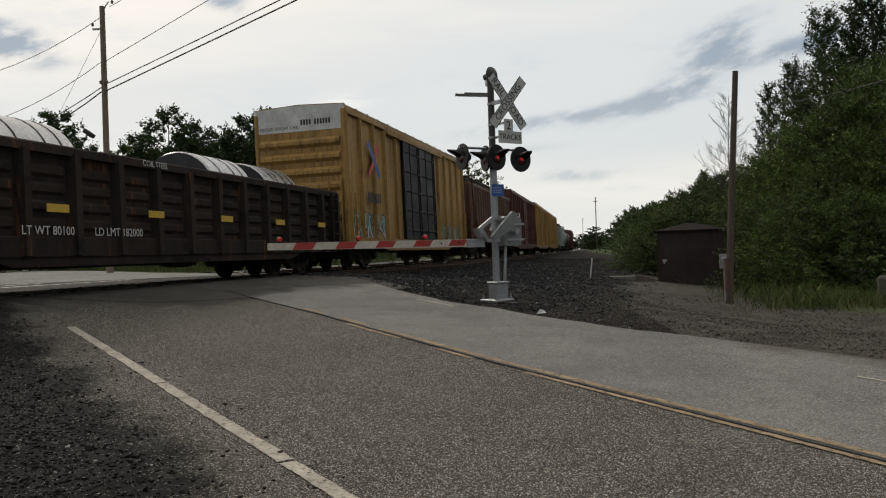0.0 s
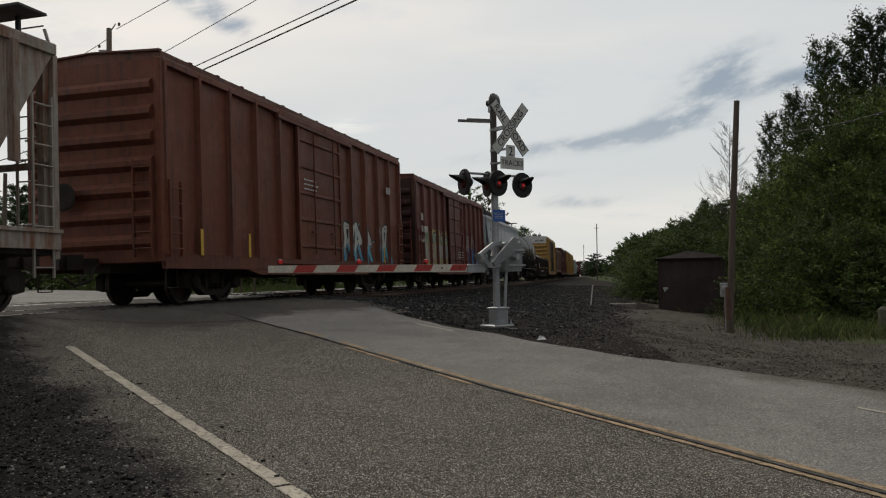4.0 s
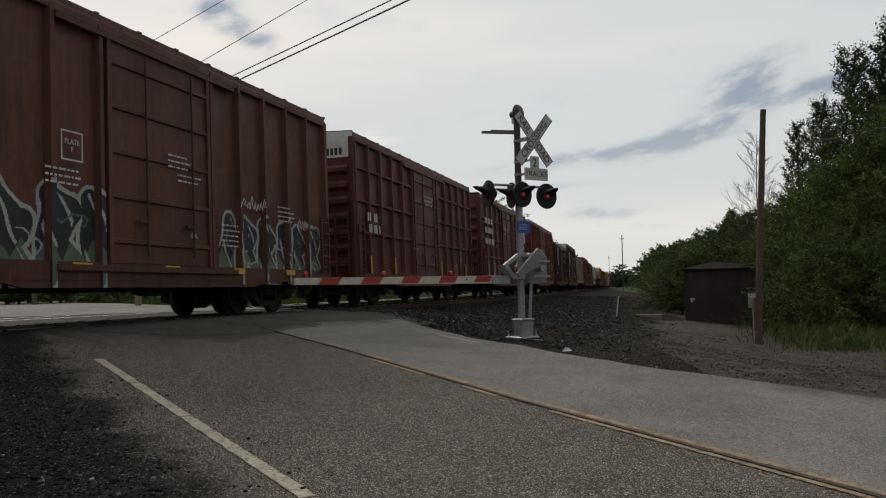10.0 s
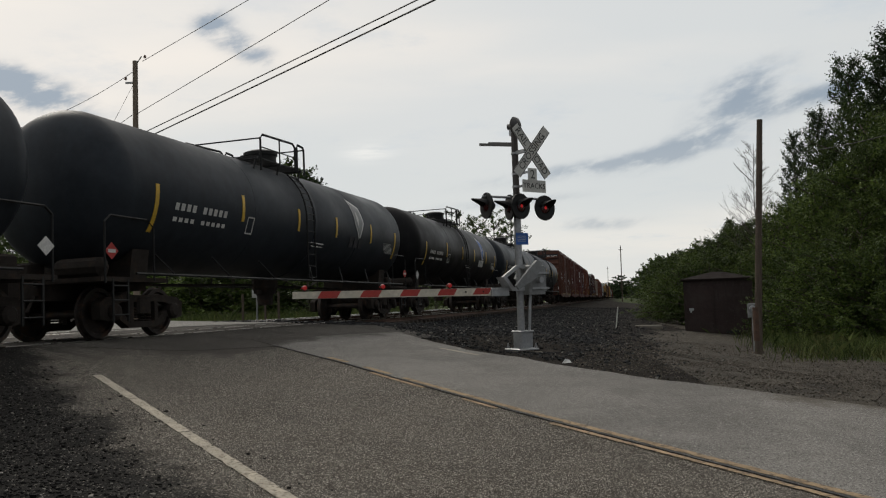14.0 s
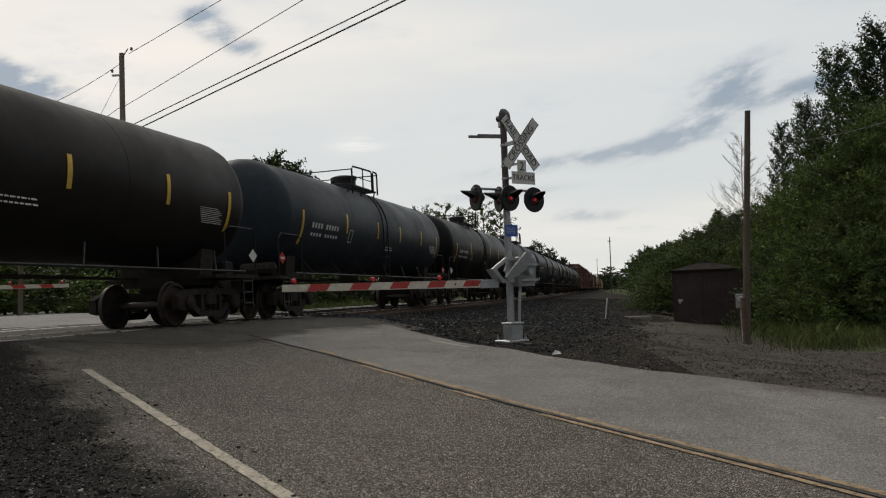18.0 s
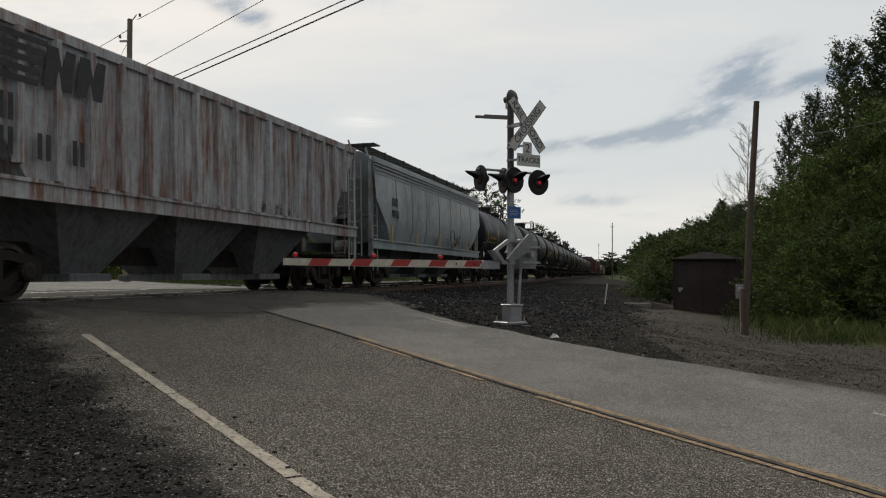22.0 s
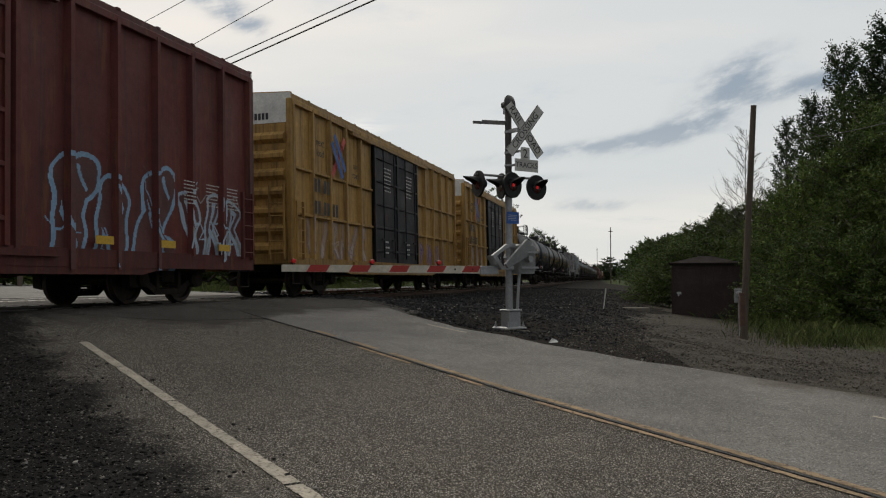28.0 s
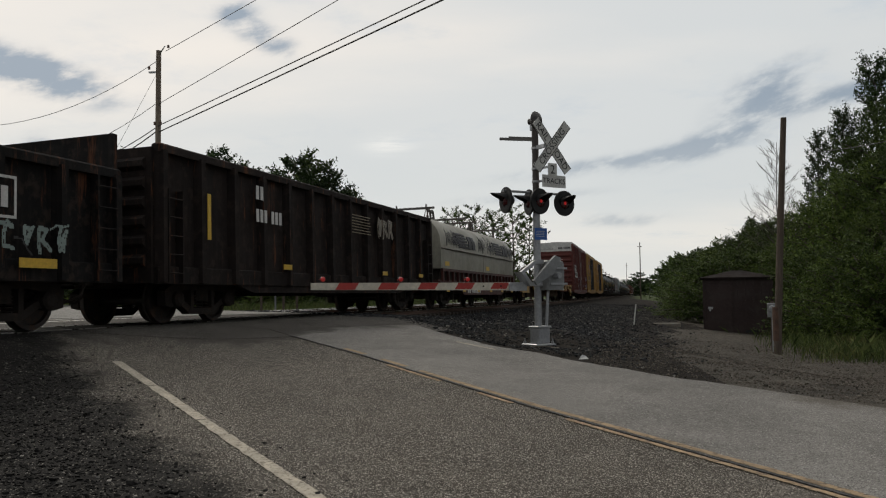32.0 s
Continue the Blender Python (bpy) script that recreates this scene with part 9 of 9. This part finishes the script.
# the trees beyond the railway
for az, el, rng, k, w in ((-31.6, 4.4, 88, 5, 1.1), (-29.6, 5.4, 84, 0, 1.1), (-27.4, 6.2, 80, 5, 1.0), (-25.0, 9.6, 82, 1, 1.0), (-23.2, 7.6, 78, 5, 1.0), (-21.2, 7.6, 76, 0, 1.0), (-20.3, 8.2, 80, 6, 1.0), (-18.3, 10.0, 78, 5, 0.95), (-16.4, 9.0, 80, 5, 0.9), (-15.0, 8.6, 77, 5, 0.9),
                          (-13.2, 9.7, 78, 5, 0.9), (-12.0, 9.8, 82, 0, 1.0), (-10.6, 8.9, 80, 5, 0.9), (-9.4, 7.4, 84, 5, 0.9), (-8.0, 6.0, 86, 0, 1.0), (-35, 6, 85, 5, 1.1), (-38, 7, 82, 0, 1.1), (-41, 7, 80, 5, 1.1),
                          (-2.2, 6.2, 96, 7, 1.0), (-0.6, 6.4, 92, 7, 1.0), (0.6, 6.0, 100, 7, 1.0), (2.0, 6.3, 95, 7, 1.0), (3.2, 5.6, 104, 7, 1.0), (5.7, 3.4, 170, 0, 1.0), (6.6, 2.9, 185, 5, 1.0), (7.4, 2.2, 230, 0, 1.1), (-6.4, 3.6, 110, 0, 1.1), (-4.8, 3.6, 120, 5, 1.0), (-3.4, 3.3, 125, 0, 1.1)):
    plant_at(k, az, el, rng, w)
for az, el, k in ((-33.4, 4.0, 0), (-30.4, 4.4, 5), (-28.6, 4.8, 0), (-26.2, 5.6, 5), (-24.2, 6.0, 0), (-22.2, 6.4, 5), (-19.4, 7.4, 0), (-17.4, 8.0, 5), (-15.8, 7.6, 0), (-14.2, 8.0, 5), (-12.7, 8.6, 0), (-11.3, 8.2, 5), (-10.0, 7.0, 0), (-8.8, 5.6, 5)):
    plant_at(k, az, el, 88, 1.15)
for i in range(46):
    az = -43 + i * 1.0 + tr_.uniform(-0.4, 0.4)
    plant_at(tr_.choice((3, 4, 4, 2)), az, tr_.uniform(2.0, 3.8) if az < -7 else tr_.uniform(1.0, 1.9), tr_.uniform(62, 74) if az < -7 else tr_.uniform(90, 120), 1.6)
for i in range(26):
    s = 130 + 22 * i
    x, y = on_track(s, -20 - tr_.uniform(0, 8))
    plant(tr_.choice((0, 5, 2)), x, y, tr_.uniform(5, 9), tr_.uniform(0, 360), 1.3)
for s, off, h in ((420, 9, 11), (470, 4, 12), (520, 0, 13), (560, 8, 14), (600, -6, 13), (640, 3, 15), (690, 9, 16), (740, -3, 16), (500, 12, 12), (450, 14, 11)):
    x, y = on_track(s + 530, (off - 4) * 1.6)
    plant(5, x, y, h * 1.4, tr_.uniform(0, 360), 1.5)
    plant(4, x, y - 12, 6.5, tr_.uniform(0, 360), 2.2)
# a far belt of woodland closes the horizon
for i in range(44):
    az = -34 + i * 1.65
    x, y, _ = at(az, 0, 520 + tr_.uniform(-60, 160))
    plant(5, x, y, tr_.uniform(11, 17), tr_.uniform(0, 360), 2.2)
    plant(4, x, y - 6, tr_.uniform(5, 7), tr_.uniform(0, 360), 3.5)

for k in set(range(len(KINDS))) - USED:
    for ob in [*KINDS[k].children, KINDS[k]]:
        bpy.data.objects.remove(ob)


# ---- grass ----
def grass(n, test, box, hgt, seed, name, label):
    r = np.random.RandomState(seed)
    pts = []
    while sum(map(len, pts)) < n:
        x, y = r.uniform(box[0], box[1], 40000), r.uniform(box[2], box[3], 40000)
        k = test(x, y, r)
        pts.append(np.stack([x[k], y[k]], 1))
    p = np.concatenate(pts)[:n]
    z = height(p[:, 0], p[:, 1]) - 0.02
    a = r.uniform(0, 6.283, n)
    h = hgt * np.exp(r.normal(0, 0.35, n))
    w = 0.005 + 0.005 * r.random_sample(n)
    bend_ = r.normal(0, 0.5, (n, 2)) * h[:, None]
    c, s = np.cos(a) * w, np.sin(a) * w
    v = np.stack([np.stack([p[:, 0] - c, p[:, 1] - s, z], 1), np.stack([p[:, 0] + c, p[:, 1] + s, z], 1),
                  np.stack([p[:, 0] + c * 0.7 + bend_[:, 0] * 0.35, p[:, 1] + s * 0.7 + bend_[:, 1] * 0.35, z + h * 0.6], 1),
                  np.stack([p[:, 0] + bend_[:, 0], p[:, 1] + bend_[:, 1], z + h], 1),
                  np.stack([p[:, 0] - c * 0.7 + bend_[:, 0] * 0.35, p[:, 1] - s * 0.7 + bend_[:, 1] * 0.35, z + h * 0.6], 1)], 1).reshape(-1, 3)
    f = (np.arange(n) * 5)[:, None] + np.arange(5)[None]
    me = bpy.data.meshes.new(name)
    me.from_pydata(v.tolist(), [], f.tolist())
    me.materials.append(GRASS)
    thing(name, label, "grass", kind="stuff", data=me)


def right_verge(x, y, r):
    q = track_q(x, y)
    return (q > 13.6 + r.normal(0, 0.5, len(x))) & (y > 19.3 - 0.04 * (x - 8) + np.abs(r.normal(0, 0.9, len(x)))) & (np.hypot(x, y) < 46) & (x > 6)


def far_verge(x, y, r):
    a, b = road_ab(x, y)
    q = track_q(x, y)
    return (q < -8.0 + r.normal(0, 0.4, len(x))) & ((b > 10.9) | (b < 0.3)) & (np.hypot(x, y) < 75)


grass(80000, right_verge, (6, 30, 17, 45), 0.26, 31, "tall_grass", "tall seeding grass in front of the wood")
grass(26000, far_verge, (-45, 22, 18, 72), 0.36, 32, "verge_grass", "uncut bright green grass beyond the railway")

# ---- motion ----
LEAN = -1.0


def car_pose(s_front, ln):
    """A car's pose from where its two trucks stand on the track; it leans with the banked bend."""
    k = 2.0
    x1, y1 = on_track(s_front - k)
    x0, y0 = on_track(s_front - ln + k)
    az = math.degrees(math.atan2(y1 - y0, x1 - x0))
    return pose((x0 + x1) / 2, (y0 + y1) / 2, RAIL_TOP, LEAN, 0, az)


def motions():
    times = np.linspace(0, 32, 65)
    for car, u, ln in CARS:
        walk(car, [(t, car_pose(u + V_TRAIN * t, ln)) for t in times])
    # wheels turn without slip while their car passes the crossing
    place = {car: (u, ln) for car, u, ln in CARS}
    turn = math.degrees(V_TRAIN / 0.455)
    for ws, car, w, x in WHEELS:
        u, ln = place[car]
        t0, t1 = max(0.0, (2.0 - u) / V_TRAIN), min(32.0, (46.0 - u + ln / 2) / V_TRAIN)
        if t1 <= t0:
            continue
        n = int((t1 - t0) * turn / 82.0) + 2
        rows = [(t, pose(w, 0, 0.455, 0, turn * (t - t0), 0)) for t in np.linspace(t0, t1, n)]
        walk(ws, ([(0.0, rows[0][1])] if t0 > 0 else []) + rows + ([(32.0, rows[-1][1])] if t1 < 32 else []))
    for coil, u, ln, dx in COILS:
        walk(coil, [(t, car_pose(u + V_TRAIN * t, ln) @ pose(dx, 0, 2.02)) for t in times])


motions()
